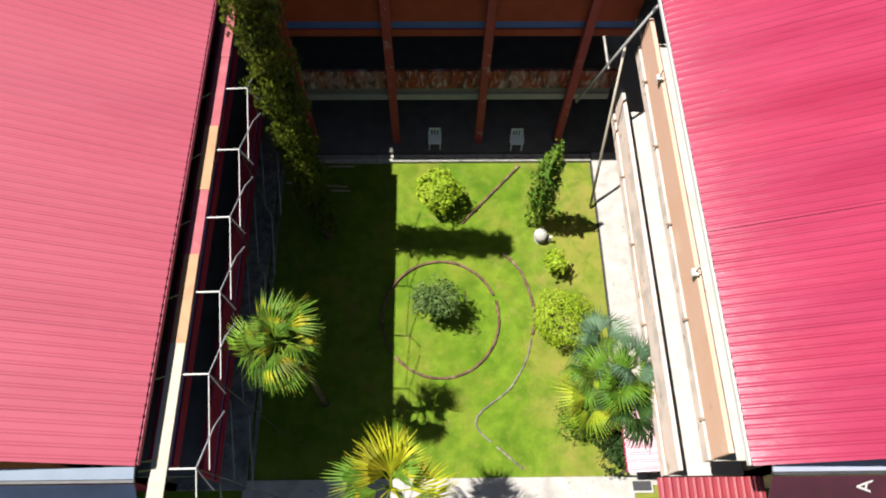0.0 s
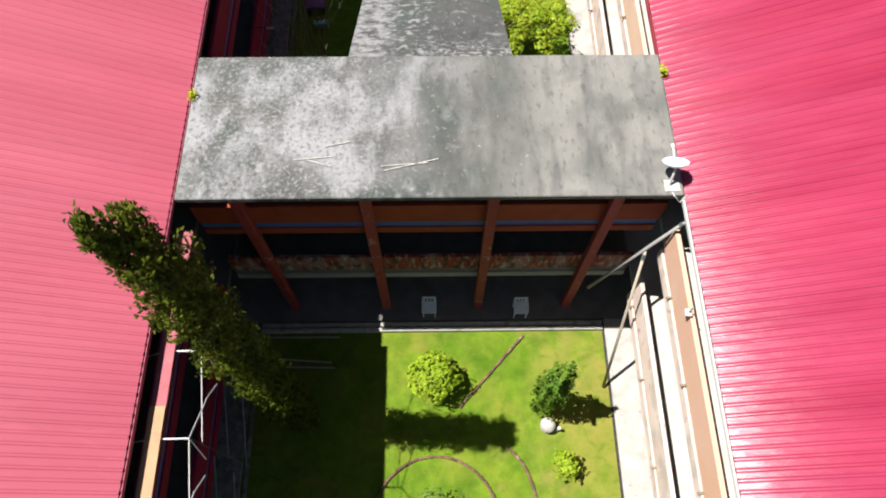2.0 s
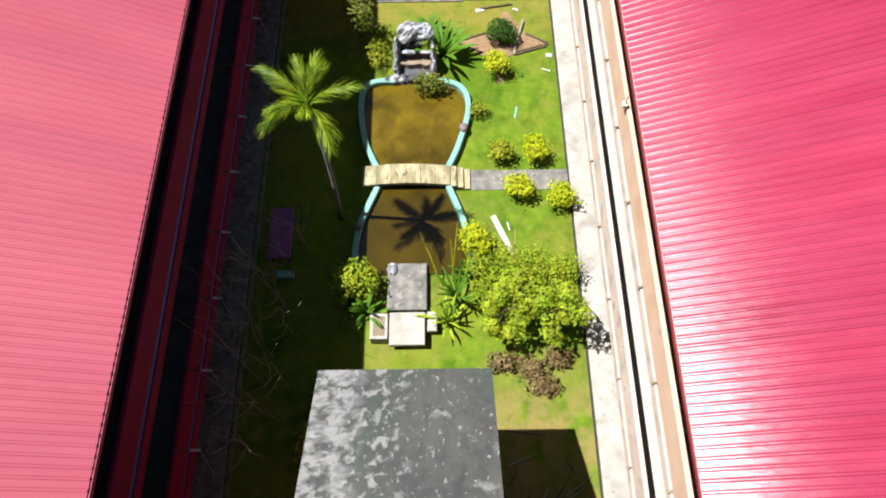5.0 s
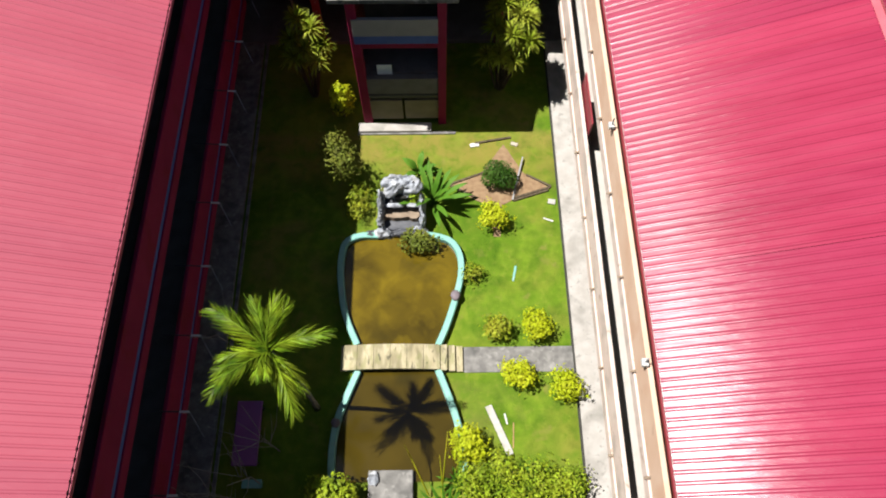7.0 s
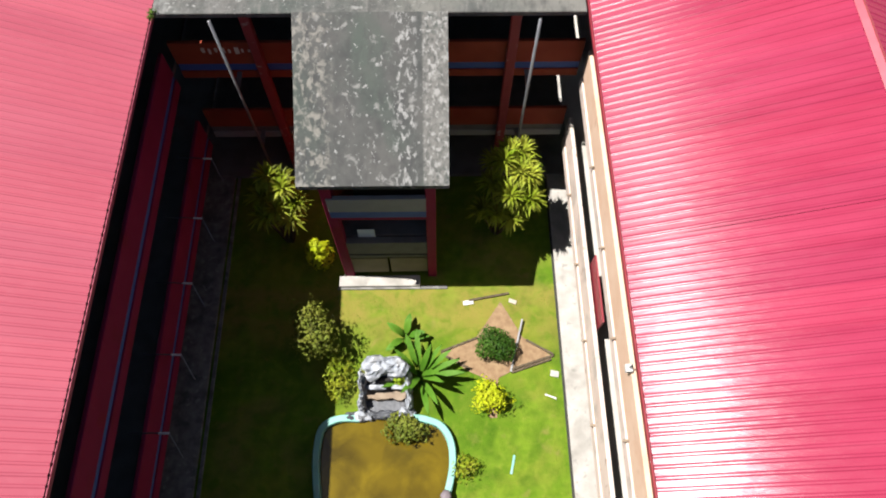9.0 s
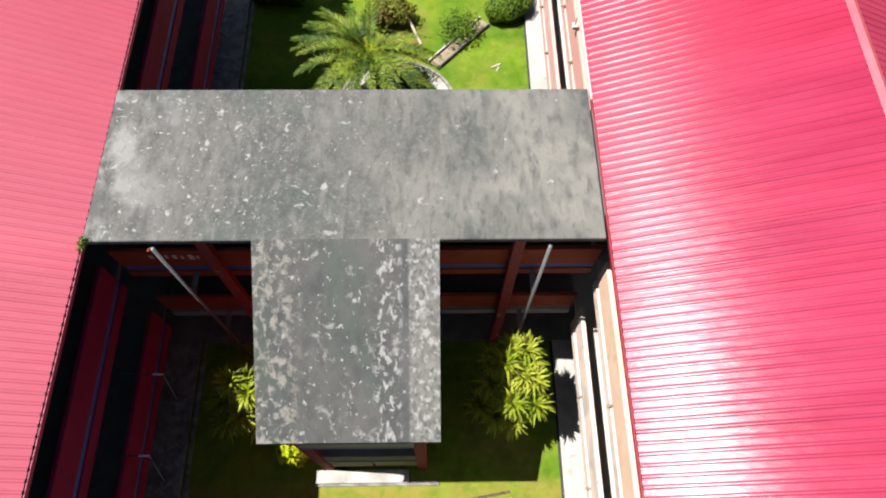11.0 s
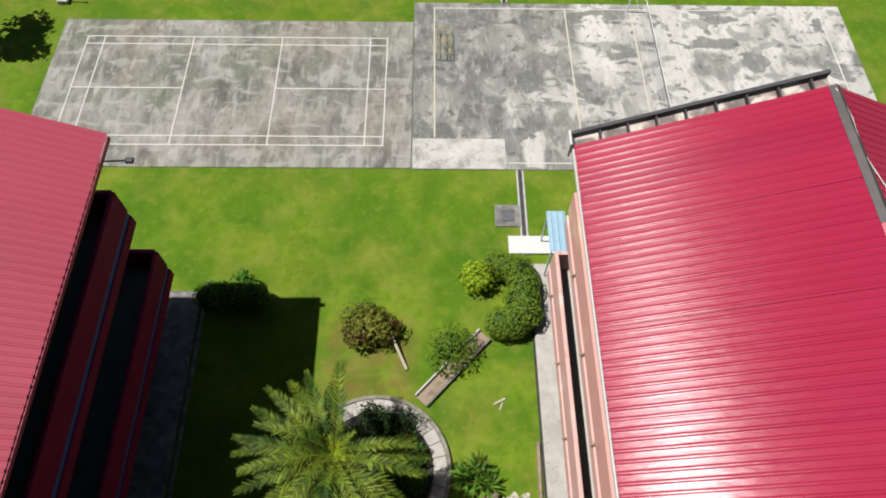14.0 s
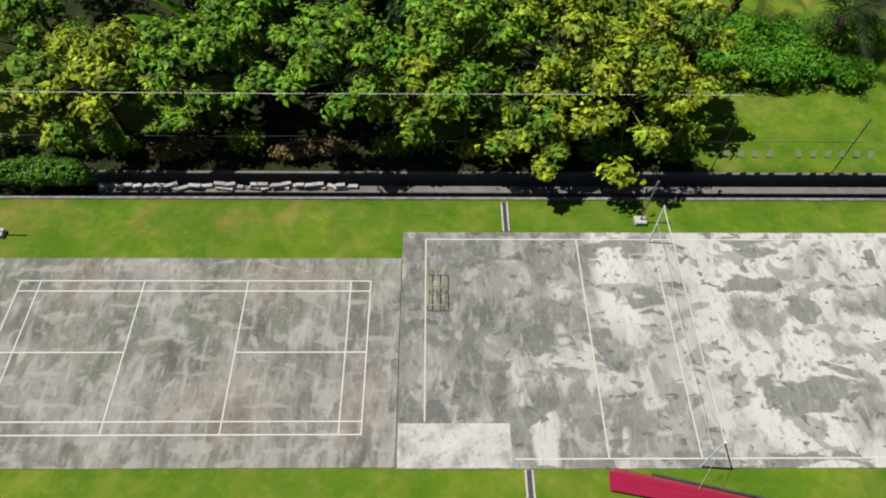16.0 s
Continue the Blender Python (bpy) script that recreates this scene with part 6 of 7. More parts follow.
RIM_LEFT_LOW = [(-1.98, 30.9), (-2.3, 30.1), (-2.58, 29.3), (-2.7, 28.4), (-2.68, 27.3)]
RIM_RIGHT_LOW = [(0.68, 30.9), (0.95, 30.2), (1.22, 29.4), (1.42, 28.5), (1.5, 27.3)]
pond = thing("pond", "garden pond with a turquoise rim and murky water", "pond", (-0.6, 32, 0))


def rim(points):
    line_points = smooth_line(points, 0.14)
    s, rings = Shape(), []
    for i, p in enumerate(line_points):
        way = (line_points[min(i + 1, len(line_points) - 1)] - line_points[max(i - 1, 0)]).normalized()
        side = Vector((-way.y, way.x, 0)) * 0.11
        inner = side * 0.78
        rings.append([tuple(p - side + Vector((0, 0, -0.1))), tuple(p + side + Vector((0, 0, -0.1))), tuple(p + side + Vector((0, 0, 0.3))), tuple(p + inner + Vector((0, 0, 0.33))),
                      tuple(p - inner + Vector((0, 0, 0.33))), tuple(p - side + Vector((0, 0, 0.3)))])
    return s.rings(rings)


for pts in (RIM_LEFT, RIM_RIGHT, RIM_LEFT_LOW, RIM_RIGHT_LOW):
    part("rim", rim(pts), TEAL, pond, "turquoise painted pond rim")


def sheet(outline, z0, z1):
    return Shape().prism(outline, z0, z1)


upper = [(p.x, p.y) for p in smooth_line(RIM_RIGHT, 0.3)] + [(p.x, p.y) for p in smooth_line(RIM_LEFT, 0.3)]
lower = [(p.x, p.y) for p in smooth_line(RIM_LEFT_LOW, 0.3)] + [(p.x, p.y) for p in reversed(smooth_line(RIM_RIGHT_LOW, 0.3))]
part("water", sheet(upper + [(-2.0, 31.4), (0.66, 31.4)], -0.05, 0.1), WATER, pond, "murky olive-brown water")
part("water", sheet([(-1.98, 31.4)] + lower + [(0.66, 31.4)], -0.05, 0.098), WATER, pond, "murky olive-brown water")
for x, y, r in ((1.3, 33.5, 0.17), (-2.62, 29.2, 0.14)):
    k = thing("rim_stone", "rounded purplish stone set on the pond rim", "stone", (x, y, 0.3), "rim stones")
    part("stone", Shape().blob((x, y, 0.38), (r, r * 1.1, 0.13), x, 0.15, 8), shade("purplish_stone", ((0.102, 0.084, 0.093), (0.140, 0.116, 0.130)), 4, 0.8), k, smooth=True)
bridge = thing("garden_bridge", "small arched mossy cement bridge over the pond", "bridge", (-0.5, 31.3, 0.3))


def arch(x):
    return 0.40 + 0.17 * math.sin(math.pi * (x + 2.55) / 3.3)


xs = [-2.55 + 3.29 * k / 6 for k in range(7)]
for xa, xb in zip(xs, xs[1:]):
    xa, xb = xa + 0.006, xb - 0.006
    part("deck_slab", Shape().add([(xa, 30.9, arch(xa) - 0.16), (xb, 30.9, arch(xb) - 0.16), (xb, 31.74, arch(xb) - 0.16), (xa, 31.74, arch(xa) - 0.16),
                                   (xa, 30.9, arch(xa)), (xb, 30.9, arch(xb)), (xb, 31.74, arch(xb)), (xa, 31.74, arch(xa))],
                                  [(3, 2, 1, 0), (4, 5, 6, 7), (0, 1, 5, 4), (1, 2, 6, 5), (2, 3, 7, 6), (3, 0, 4, 7)]), BRIDGE_STONE, bridge)
for x0, z in ((0.75, 0.34), (1.01, 0.24), (1.27, 0.13)):
    part("bridge_step", Shape().box(x0, x0 + 0.24, 30.88, 31.76, 0.0, z, 0.015), BRIDGE_STONE, bridge)


def rockery():
    r = thing("rock_waterfall", "pale grey artificial rock waterfall with dark stepped slabs above the pond", "rockery", (-0.6, 36.7, 0))
    for k, (x, y, z, a, b, c, m) in enumerate((
            (-0.6, 37.3, 0.9, 0.72, 0.36, 1.0, ROCK), (-0.85, 37.2, 1.55, 0.42, 0.34, 0.42, ROCK), (-0.25, 37.2, 1.5, 0.4, 0.32, 0.42, ROCK),
            (-1.32, 36.9, 0.7, 0.15, 0.36, 0.8, ROCK), (-1.34, 36.35, 0.45, 0.13, 0.32, 0.55, ROCK), (0.14, 36.9, 0.65, 0.14, 0.36, 0.75, ROCK), (0.16, 36.4, 0.4, 0.12, 0.3, 0.5, ROCK),
            (-1.3, 35.98, 0.2, 0.3, 0.2, 0.26, ROCK), (0.05, 36.05, 0.2, 0.3, 0.2, 0.26, ROCK), (-1.7, 35.95, 0.18, 0.26, 0.16, 0.18, SLATE), (-0.6, 36.0, 0.2, 0.5, 0.16, 0.2, SLATE))):
        part("rock", Shape().blob((x, y, z), (a, b, c), k + 1, 0.42, 12), m, r)
    for k, (y0, y1, z, m) in enumerate(((36.75, 37.05, 0.95, SLATE), (36.42, 36.76, 0.62, ROCK_BROWN), (36.1, 36.43, 0.36, SLATE))):
        s = Shape()
        rng = random.Random(k)
        edge = [(-1.25 + 0.13 * i, y0 + rng.uniform(-0.05, 0.05)) for i in range(11)]
        s.prism(edge + [(0.06, y1), (-1.25, y1)], 0.0, lambda x, y: z + 0.05 * noise.noise(Vector((x * 5, y * 5, k))))
        part("step_slab", s, m, r, "dark wet slab of the cascade")
    part("lip", Shape().blob((-0.85, 36.72, 1.0), (0.36, 0.09, 0.07), 8, 0.4, 8), ROCK, r)
    part("lip", Shape().blob((-0.15, 36.72, 1.0), (0.3, 0.08, 0.07), 9, 0.4, 8), ROCK, r)
    # solid box; the recess's shade is only its dark colour
    part("cave", Shape().box(-0.8, -0.36, 36.84, 37.02, 0.98, 1.34, 0.05), DARK_GAP, r, "dark box painted as the waterfall's shaded recess")


rockery()
bush("fern", (-1.1, 36.75), (0.28, 0.22, 0.2), LEAF_LIME, "small fern growing on the rocks", 120, 0.1, 301, "ferns")
bush("fern", (-0.1, 37.0), (0.26, 0.24, 0.85), LEAF_LIME, "bright fern growing up the rocks", 260, 0.11, 302, "ferns", lift=1.2)
bush("fern", (-1.1, 37.15), (0.22, 0.2, 0.6), LEAF_OLIVE_LIT, "small fern in the top of the rocks", 120, 0.1, 303, "ferns", lift=2.0)
terrace = thing("pond_terrace", "grey cement terrace slab at the pond's end", "terrace", (-0.9, 26.9, 0))
part("slab", Shape().box(-1.52, -0.14, 26.0, 27.75, 0, 0.32, 0.02), TERRACE_STONE, terrace)
part("stone", Shape().blob((-1.36, 27.5, 0.4), (0.16, 0.22, 0.13), 5, 0.35, 8), ROCK, terrace)
basin = thing("wash_basin", "white cement wash basin with an open tank", "basin", (-1.0, 25.3, 0))
part("tank", Shape().box(-2.05, -1.45, 24.9, 25.8, 0, 0.55, 0.02), CONCRETE, basin)
part("tank_opening", Shape().box(-1.95, -1.55, 25.0, 25.7, 0.3, 0.556), TAN_PANEL, basin)
part("slab_top", Shape().box(-1.4, -0.2, 24.7, 25.85, 0.3, 0.5, 0.02), CONCRETE, basin)
part("shelf", Shape().box(-0.12, 0.2, 25.2, 25.9, 0.2, 0.42, 0.02), CONCRETE, basin)


def plank(name, label, a, b, w, h, m, group="", category="plank"):
    p = thing(name, label, category, a, group)
    part("plank_body" if name == "plank" else "body", Shape().bar((a[0], a[1], a[2] + h / 2), (b[0], b[1], b[2] + h / 2), w, h), m, p)
    return p


plank("plank", "white painted board lying on the grass", (2.3, 29.75, 0.02), (2.95, 28.2, 0.02), 0.22, 0.05, KERB)
plank("stick", "short pale stick on the grass", (2.82, 29.5, 0.01), (2.9, 29.15, 0.01), 0.05, 0.03, WHITE_PAINT, "sticks on the lawn", "stick")
plank("stick", "thin tan stick on the grass", (3.1, 29.2, 0.01), (3.05, 28.4, 0.01), 0.03, 0.03, BOARD_PEACH, "sticks on the lawn", "stick")
plank("stick", "pale turquoise strip on the grass", (3.49, 34.72, 0.01), (3.36, 34.15, 0.01), 0.07, 0.03, TEAL, "sticks on the lawn", "stick")
plank("stick", "short whitish strip near the walkway", (4.62, 36.64, 0.01), (4.98, 36.5, 0.01), 0.05, 0.03, WHITE_PAINT, "sticks on the lawn", "stick")
plank("flat_stone", "flat pale stone in the grass", (4.85, 37.35, 0.0), (5.12, 37.3, 0.0), 0.2, 0.05, KERB, "", "stone")
plank("bamboo_pole", "grey bamboo pole propped on the bed", (4.0, 39.2, 0.15), (3.52, 37.4, 0.03), 0.06, 0.06, GREY_PANEL, "", "pole")
structure("earth_bed", Shape().prism([(1.2, 38.1), (2.1, 37.45), (2.65, 37.2), (2.75, 35.9), (3.0, 35.9), (3.1, 37.2), (3.6, 37.45), (5.0, 37.9), (4.0, 38.6), (3.3, 39.9), (2.4, 38.6)], -0.02, 0.025), EARTH, "bare reddish earth bed in the lawn", "flower bed")
for a, b in (((1.2, 38.12), (2.45, 38.6)), ((1.2, 38.05), (2.2, 37.5)), ((3.6, 37.5), (5.0, 37.95)), ((3.55, 37.38), (4.9, 37.82)), ((5.0, 37.98), (4.1, 38.5)), ((2.2, 39.95), (3.6, 40.2))):
    plank("log_edging", "weathered log edging of the earth bed", (*a, 0.0), (*b, 0.0), 0.07, 0.08, BARK, "log edging", "log")
plank("flat_stone", "white broken slab on the grass", (2.0, 39.85, 0.0), (2.35, 39.9, 0.0), 0.16, 0.05, WHITE_PAINT, "", "stone")
plank("flat_stone", "pale broken slab on the grass", (3.6, 39.95, 0.0), (3.85, 39.85, 0.0), 0.14, 0.05, BOARD_WHITE, "", "stone")

for x0, y0, x1, y1, z1 in ((0.35, 27.0, -0.35, 28.35, 1.5), (0.75, 27.1, 0.95, 28.7, 1.6), (0.8, 27.0, 0.7, 28.0, 1.7)):
    cane = thing("cane", "thin yellow cane leaning over the pond", "cane", (x0, y0, 0), "canes over the pond")
    part("stalk", Shape().tube([(x0, y0, 0.2), ((x0 + x1) / 2, (y0 + y1) / 2, z1 * 0.7), (x1, y1, z1)], [0.03, 0.022, 0.01], 5), LEAF_PALM_DRY, cane)
bench = thing("bench", "long purple-topped bench in deep shade", "bench", (-5.4, 28.8, 0))
part("seat", Shape().box(-5.75, -4.95, 27.9, 29.9, 0.5, 0.58, 0.02), shade("purple_laminate", ((0.140, 0.037, 0.140), (0.167, 0.051, 0.167)), 2, 0.5), bench)
for x, y in ((-5.65, 28.05), (-5.05, 28.05), (-5.65, 29.75), (-5.05, 29.75)):
    part("leg", Shape().bar((x, y, 0), (x, y, 0.5), 0.06, 0.06), DARK_STEEL, bench)
crate = thing("crate", "turquoise plastic crate in the shade", "crate", (-5.1, 27.4, 0))
part("tray", Shape().box(-5.4, -4.85, 27.3, 27.5, 0.0, 0.28, 0.02), TEAL, crate)
part("crate_rim", Shape().box(-5.43, -4.82, 27.27, 27.53, 0.25, 0.3, 0.01), TEAL, crate)


def bare_sapling(x, y, h, seed):
    rng = random.Random(seed)
    b = thing("bare_sapling", "leafless thin sapling in the shade", "sapling", (x, y, 0), "bare saplings")
    part("stem", Shape().tube([(x, y, 0), (x + rng.uniform(-0.2, 0.2), y + rng.uniform(-0.2, 0.2), h * 0.5), (x + rng.uniform(-0.4, 0.4), y + rng.uniform(-0.4, 0.4), h)], [0.024, 0.018, 0.009], 5), PALE_BARK, b)
    for k in range(7):
        z = h * rng.uniform(0.35, 0.9)
        a = rng.uniform(0, 6.283)
        l = rng.uniform(0.5, 1.2)
        part("branch", Shape().tube([(x, y, z), (x + l * 0.5 * math.cos(a), y + l * 0.5 * math.sin(a), z + l * 0.5), (x + l * math.cos(a), y + l * math.sin(a), z + l * 1.6)], [0.011, 0.009, 0.005], 4), PALE_BARK, b)
    return b


for k, (x, y, h) in enumerate(((-5.3, 24.5, 4.2), (-5.0, 26.2, 3.6), (-5.6, 22.5, 4.5), (-4.6, 25.2, 3.2), (-5.7, 27.0, 3.5), (-4.4, 28.4, 2.8), (-5.8, 31.5, 3.0), (-5.2, 21.2, 4.6), (-4.7, 23.4, 4.0), (-5.9, 25.4, 4.4), (-5.4, 26.6, 4.2), (-5.0, 22.4, 3.8), (-5.6, 23.6, 4.8), (-4.9, 27.4, 3.4))):
    bare_sapling(x, y, h, 400 + k)
for k in range(12):
    y = 20.7 + 2.0 * k
    a = thing("awning_arm", "short white steel awning arm on the shaded facade", "bracket", (-6.5, y, 5.0), "awning arms")
    part("arm", Shape().tube([(-6.56, y, 5.1), (-5.62, y, 5.0)], 0.02, 6), DARK_STEEL, a)
    part("arm_tip", Shape().tube([(-5.85, y, 5.02), (-5.6, y, 5.0)], 0.03, 6), WHITE_PAINT, a)
    part("rod", Shape().tube([(-5.6, y, 5.0), (-5.3, y - 0.55, 4.6)], 0.012, 5), STEEL, a)

# rain spouts and clips along the sunlit corridor fronts
spouts = thing("rain_spout", "short pipe rain spout in the parapet", "spout", (5.43, 3.2, 6.22), "rain spouts")
part("spout_pipe", Shape().tube([(5.33, 3.2, 6.2), (5.5, 3.2, 6.23)], 0.035, 8), ROCK_BROWN, spouts)
for y in [5.6, 8.2, 10.6, 12.8] + [19.5 + 2.45 * k for k in range(10)] + [49.5 + 2.2 * k for k in range(5)]:
    copy_thing(spouts, pose(5.43, y, 6.22))
    copy_thing(spouts, pose(5.43, y + 0.9, 3.05))
for y in (6.35, 29.2, 12.0, 35.6, 52.0):
    c = thing("eave_clip", "white cable clip box under the eave", "bracket", (5.3, y, 7.6), "eave clips")
    part("box", Shape().box(5.28, 5.43, y - 0.09, y + 0.09, 7.3, 7.42, 0.01), WHITE_PAINT, c)
    part("conduit", Shape().tube([(5.36, y, 7.42), (5.36, y, 7.7)], 0.02, 6), GREY_PANEL, c)
red_board = thing("red_board", "red painted board leaning on the corridor parapet", "board", (5.75, 38.6, 4.1))
part("board", sloped(5.61, 5.66, 37.6, 4.6, 39.6, 4.62, 1.2), ROOF_DARK, red_board)

marks = thing("wall_marks", "pale smeared unreadable lettering on the upper parapet", "wall marks", (-4.8, 45.09, 6.9))
rng = random.Random(12)
for k in range(9):
    x = -5.6 + 0.19 * k
    part("mark", Shape().box(x, x + rng.uniform(0.06, 0.13), 45.088, 45.099, 6.86 + rng.uniform(-0.05, 0.05), 6.98 + rng.uniform(0, 0.12)), PEACH_WORN, marks)

# ---- the last courtyard ----
ring = thing("ring_path", "paved ring path round the date palm", "path", (-0.1, 54.55, 0))
C, R = Vector((-0.1, 54.5, 0)), 2.38
tiles = []
for k in range(-4, 15):
    a0, a1 = 2 * math.pi * k / 30 + 0.005, 2 * math.pi * (k + 1) / 30 - 0.005
    outline = [(C.x + r * math.cos(a), C.y + r * math.sin(a)) for r, a in ((1.88, a0), (R - 0.08, a0), (R - 0.08, (a0 + a1) / 2), (R - 0.08, a1), (1.88, a1), (1.88, (a0 + a1) / 2))]
    part("paver", Shape().prism(outline, -0.03, 0.10 + 0.006 * (k % 3)), CONCRETE, ring)
outer = [[(C.x + r * math.cos(2 * math.pi * k / 60), C.y + r * math.sin(2 * math.pi * k / 60), z) for r, z in ((R - 0.07, -0.1), (R + 0.05, -0.1), (R + 0.05, 0.17), (R - 0.07, 0.17))] for k in range(61)]
part("ring_kerb", Shape().rings(outer), shade("mossy_dark_kerb", ((0.074, 0.070, 0.051), (0.158, 0.149, 0.116)), 4, 0.9, bump=0.4), ring)
# the palm's shadow on the soil is put into this dark colour
structure("bed_soil", Shape().prism([(C.x + 1.86 * math.cos(a * math.pi / 16), C.y + 1.86 * math.sin(a * math.pi / 16)) for a in range(32)], -0.03, 0.06), DARK_GAP, "palm bed soil coloured dark for the shade under the palm", "flower bed")
for xa, xb, tip in ((-1.55, -0.38, 0.0), (-0.27, 0.30, 0.03), (0.44, 1.05, -0.01)):
    low = [(xa + (xb - xa) * i / 6, C.y - math.sqrt(2.28 ** 2 - (xa + (xb - xa) * i / 6 - C.x) ** 2)) for i in range(7)]
    part("front_paver", Shape().prism(low + [(xb + 0.36, 52.98), (xa + 0.36, 52.98)], -0.03, lambda px, py, tip=tip: 0.13 + tip + 0.06 * (py - 52.4) + 0.02 * noise.noise(Vector((px * 3, py * 3, 2)))), TAN_PANEL, ring, "tan cement paver with wide dark joints")
way = Vector((3.45 - 1.2, 59.15 - 56.9, 0)).normalized()
side = Vector((-way.y, way.x, 0))
spur = thing("spur_path", "short earth path with low kerbs to the ring", "path", (1.5, 57, 0))
a, b = Vector((1.35, 56.75, 0.02)), Vector((3.55, 59.1, 0.02))
part("bed", Shape().bar(a, b, 0.46, 0.06), ROCK_BROWN, spur)
for sgn, m in ((1, KERB), (-1, DARK_WALL)):
    part("side_kerb", Shape().bar(a + side * 0.26 * sgn, b + side * 0.26 * sgn + Vector((0, 0, 0.0)), 0.06, 0.3), m, spur)
plank("plank", "white painted post lying on the grass", (0.85, 57.85, 0.02), (0.1, 59.4, 0.5), 0.09, 0.08, BOARD_WHITE)
rubble = thing("rubble_patch", "patch of white plaster rubble on the lawn", "rubble", (4.4, 52.9, 0))
rng = random.Random(8)
PLASTER = shade("crumbled_plaster", ((0.27, 0.25, 0.205), (0.34, 0.32, 0.275)), 7, 0.9, bump=0.5, bump_scale=30, patches=[((0.19, 0.15, 0.10), 4.0, 0.48, 0.62, 0.7), ((0.14, 0.12, 0.06), 9.0, 0.56, 0.66, 0.6)])
lobe = lambda a: 0.92 + 0.42 * noise.noise(Vector((2.2 * math.cos(a), 2.2 * math.sin(a), 4))) + 0.12 * noise.noise(Vector((7 * math.cos(a), 7 * math.sin(a), 9)))
spread = [(4.45 + lobe(a) * (0.66 * math.cos(a) - 0.12 * math.sin(a)), 52.95 + lobe(a) * 0.95 * math.sin(a)) for a in (6.283 * k / 60 for k in range(60))]
part("plaster_spread", Shape().prism(spread, -0.02, lambda px, py: 0.035 + 0.03 * noise.noise(Vector((px * 5, py * 5, 1)))), PLASTER, rubble)
for k in range(70):
    x, y, r = 4.45 + rng.uniform(-0.6, 0.6), 52.95 + rng.uniform(-0.85, 0.85), rng.uniform(0.02, 0.09)
    turn, sides = rng.random() * 6.28, rng.randint(3, 5)
    outline = [(x + r * rng.uniform(0.5, 1.3) * math.cos(turn + 6.283 * i / sides), y + r * rng.uniform(0.5, 1.3) * math.sin(turn + 6.283 * i / sides)) for i in range(sides)]
    tx, ty, h = rng.uniform(-0.35, 0.35), rng.uniform(-0.35, 0.35), rng.uniform(0.04, 0.09)
    part("fragment", Shape().prism(outline, -0.02, lambda px, py: h + tx * (px - x) + ty * (py - y)), PLASTER, rubble)
pad = thing("concrete_pad", "small grey concrete pad beside the walkway", "slab", (4.9, 51.6, 0))
part("slab", Shape().box(4.55, 5.12, 51.35, 51.85, -0.05, 0.06, 0.01), TERRACE_STONE, pad)
for x, y, turn in ((-0.45, 51.85, 0.4), (4.05, 51.55, 1.1), (1.75, 51.0, 0.2)):
    scrap = thing("litter_scrap", "crumpled pale scrap on the lawn", "litter", (x, y, 0), "scraps on the lawn")
    part("sheet", Shape().prism([(x + r * math.cos(turn + a), y + r * math.sin(turn + a)) for a, r in ((0, 0.2), (1.1, 0.13), (2.0, 0.19), (3.3, 0.12), (4.4, 0.2), (5.4, 0.1))], -0.01, lambda px, py: 0.04 + 0.03 * math.sin(px * 25) * math.cos(py * 21)), PLASTER, scrap)
for x, y, r in ((3.35, 53.45, 0.28), (3.6, 53.7, 0.2), (3.3, 53.0, 0.16)):
    k = thing("boulder", "brownish garden boulder under the strap leaves", "boulder", (x, y, 0), "garden boulders")
    part("rock", Shape().blob((x, y, 0.14), (r, r * 0.9, 0.24), x * 5, 0.4, 9), ROCK_BROWN, k)
plank("beam", "reddish timber lying along the walkway's edge", (5.12, 55.4, 0.0), (5.08, 53.4, 0.0), 0.1, 0.12, ROCK_BROWN, "", "timber")
plank("stick", "pale broken stick on the lawn", (3.75, 56.65, 0.01), (4.15, 56.85, 0.01), 0.06, 0.04, BOARD_WHITE, "sticks on the lawn", "stick")
plank("stick", "pale litter scrap on the lawn", (3.95, 56.45, 0.01), (4.05, 56.7, 0.01), 0.05, 0.03, BOARD_WHITE, "sticks on the lawn", "stick")

man = thing("manhole", "square concrete manhole with a dark iron grate", "manhole", (4.65, 64.0, 0))
part("frame", Shape().box(4.13, 5.1, 63.52, 64.5, -0.1, 0.07, 0.015), TERRACE_STONE, man)
part("recess", Shape().box(4.36, 4.87, 63.75, 64.27, 0.03, 0.074), DARK_STEEL, man)
for k in range(7):
    part("grate_bar", Shape().box(4.38 + 0.07 * k, 4.41 + 0.07 * k, 63.77, 64.25, 0.07, 0.082), STEEL, man)
for ya, yb, x in ((62.3, 66.18, 5.22), (75.9, 77.45, 5.1)):
    d = thing("drain_channel", "narrow dark open drain with concrete sides", "drain", (x, ya, 0), "drain channels")
    part("bottom", Shape().box(x - 0.08, x + 0.08, ya, yb, -0.05, 0.012), DARK_STEEL, d)
    for s0 in (-0.15, 0.08):
        part("side_wall", Shape().box(x + s0, x + s0 + 0.07, ya, yb, -0.05, 0.05, 0.01), KERB, d)
structure("apron", Shape().box(4.58, 6.3, 62.32, 63.08, -0.05, 0.12, 0.01), WHITE_PAINT, "white concrete apron at the walkway's end", "concrete apron")
blue = thing("blue_canopy", "pale blue corrugated canopy over the walkway's end", "canopy", (6.1, 62.0, 2))
bm_ = sheet_mesh("canopy_sheet", 0, 0, 1.65, 0.0, 0.62)
SKY_SHEET = shade("pale_blue_sheet", ((0.158, 0.260, 0.335), (0.195, 0.288, 0.353)), 3, 0.4)
bm_.materials.append(SKY_SHEET)
o = part("canopy_sheet", bm_, SKY_SHEET, blue)
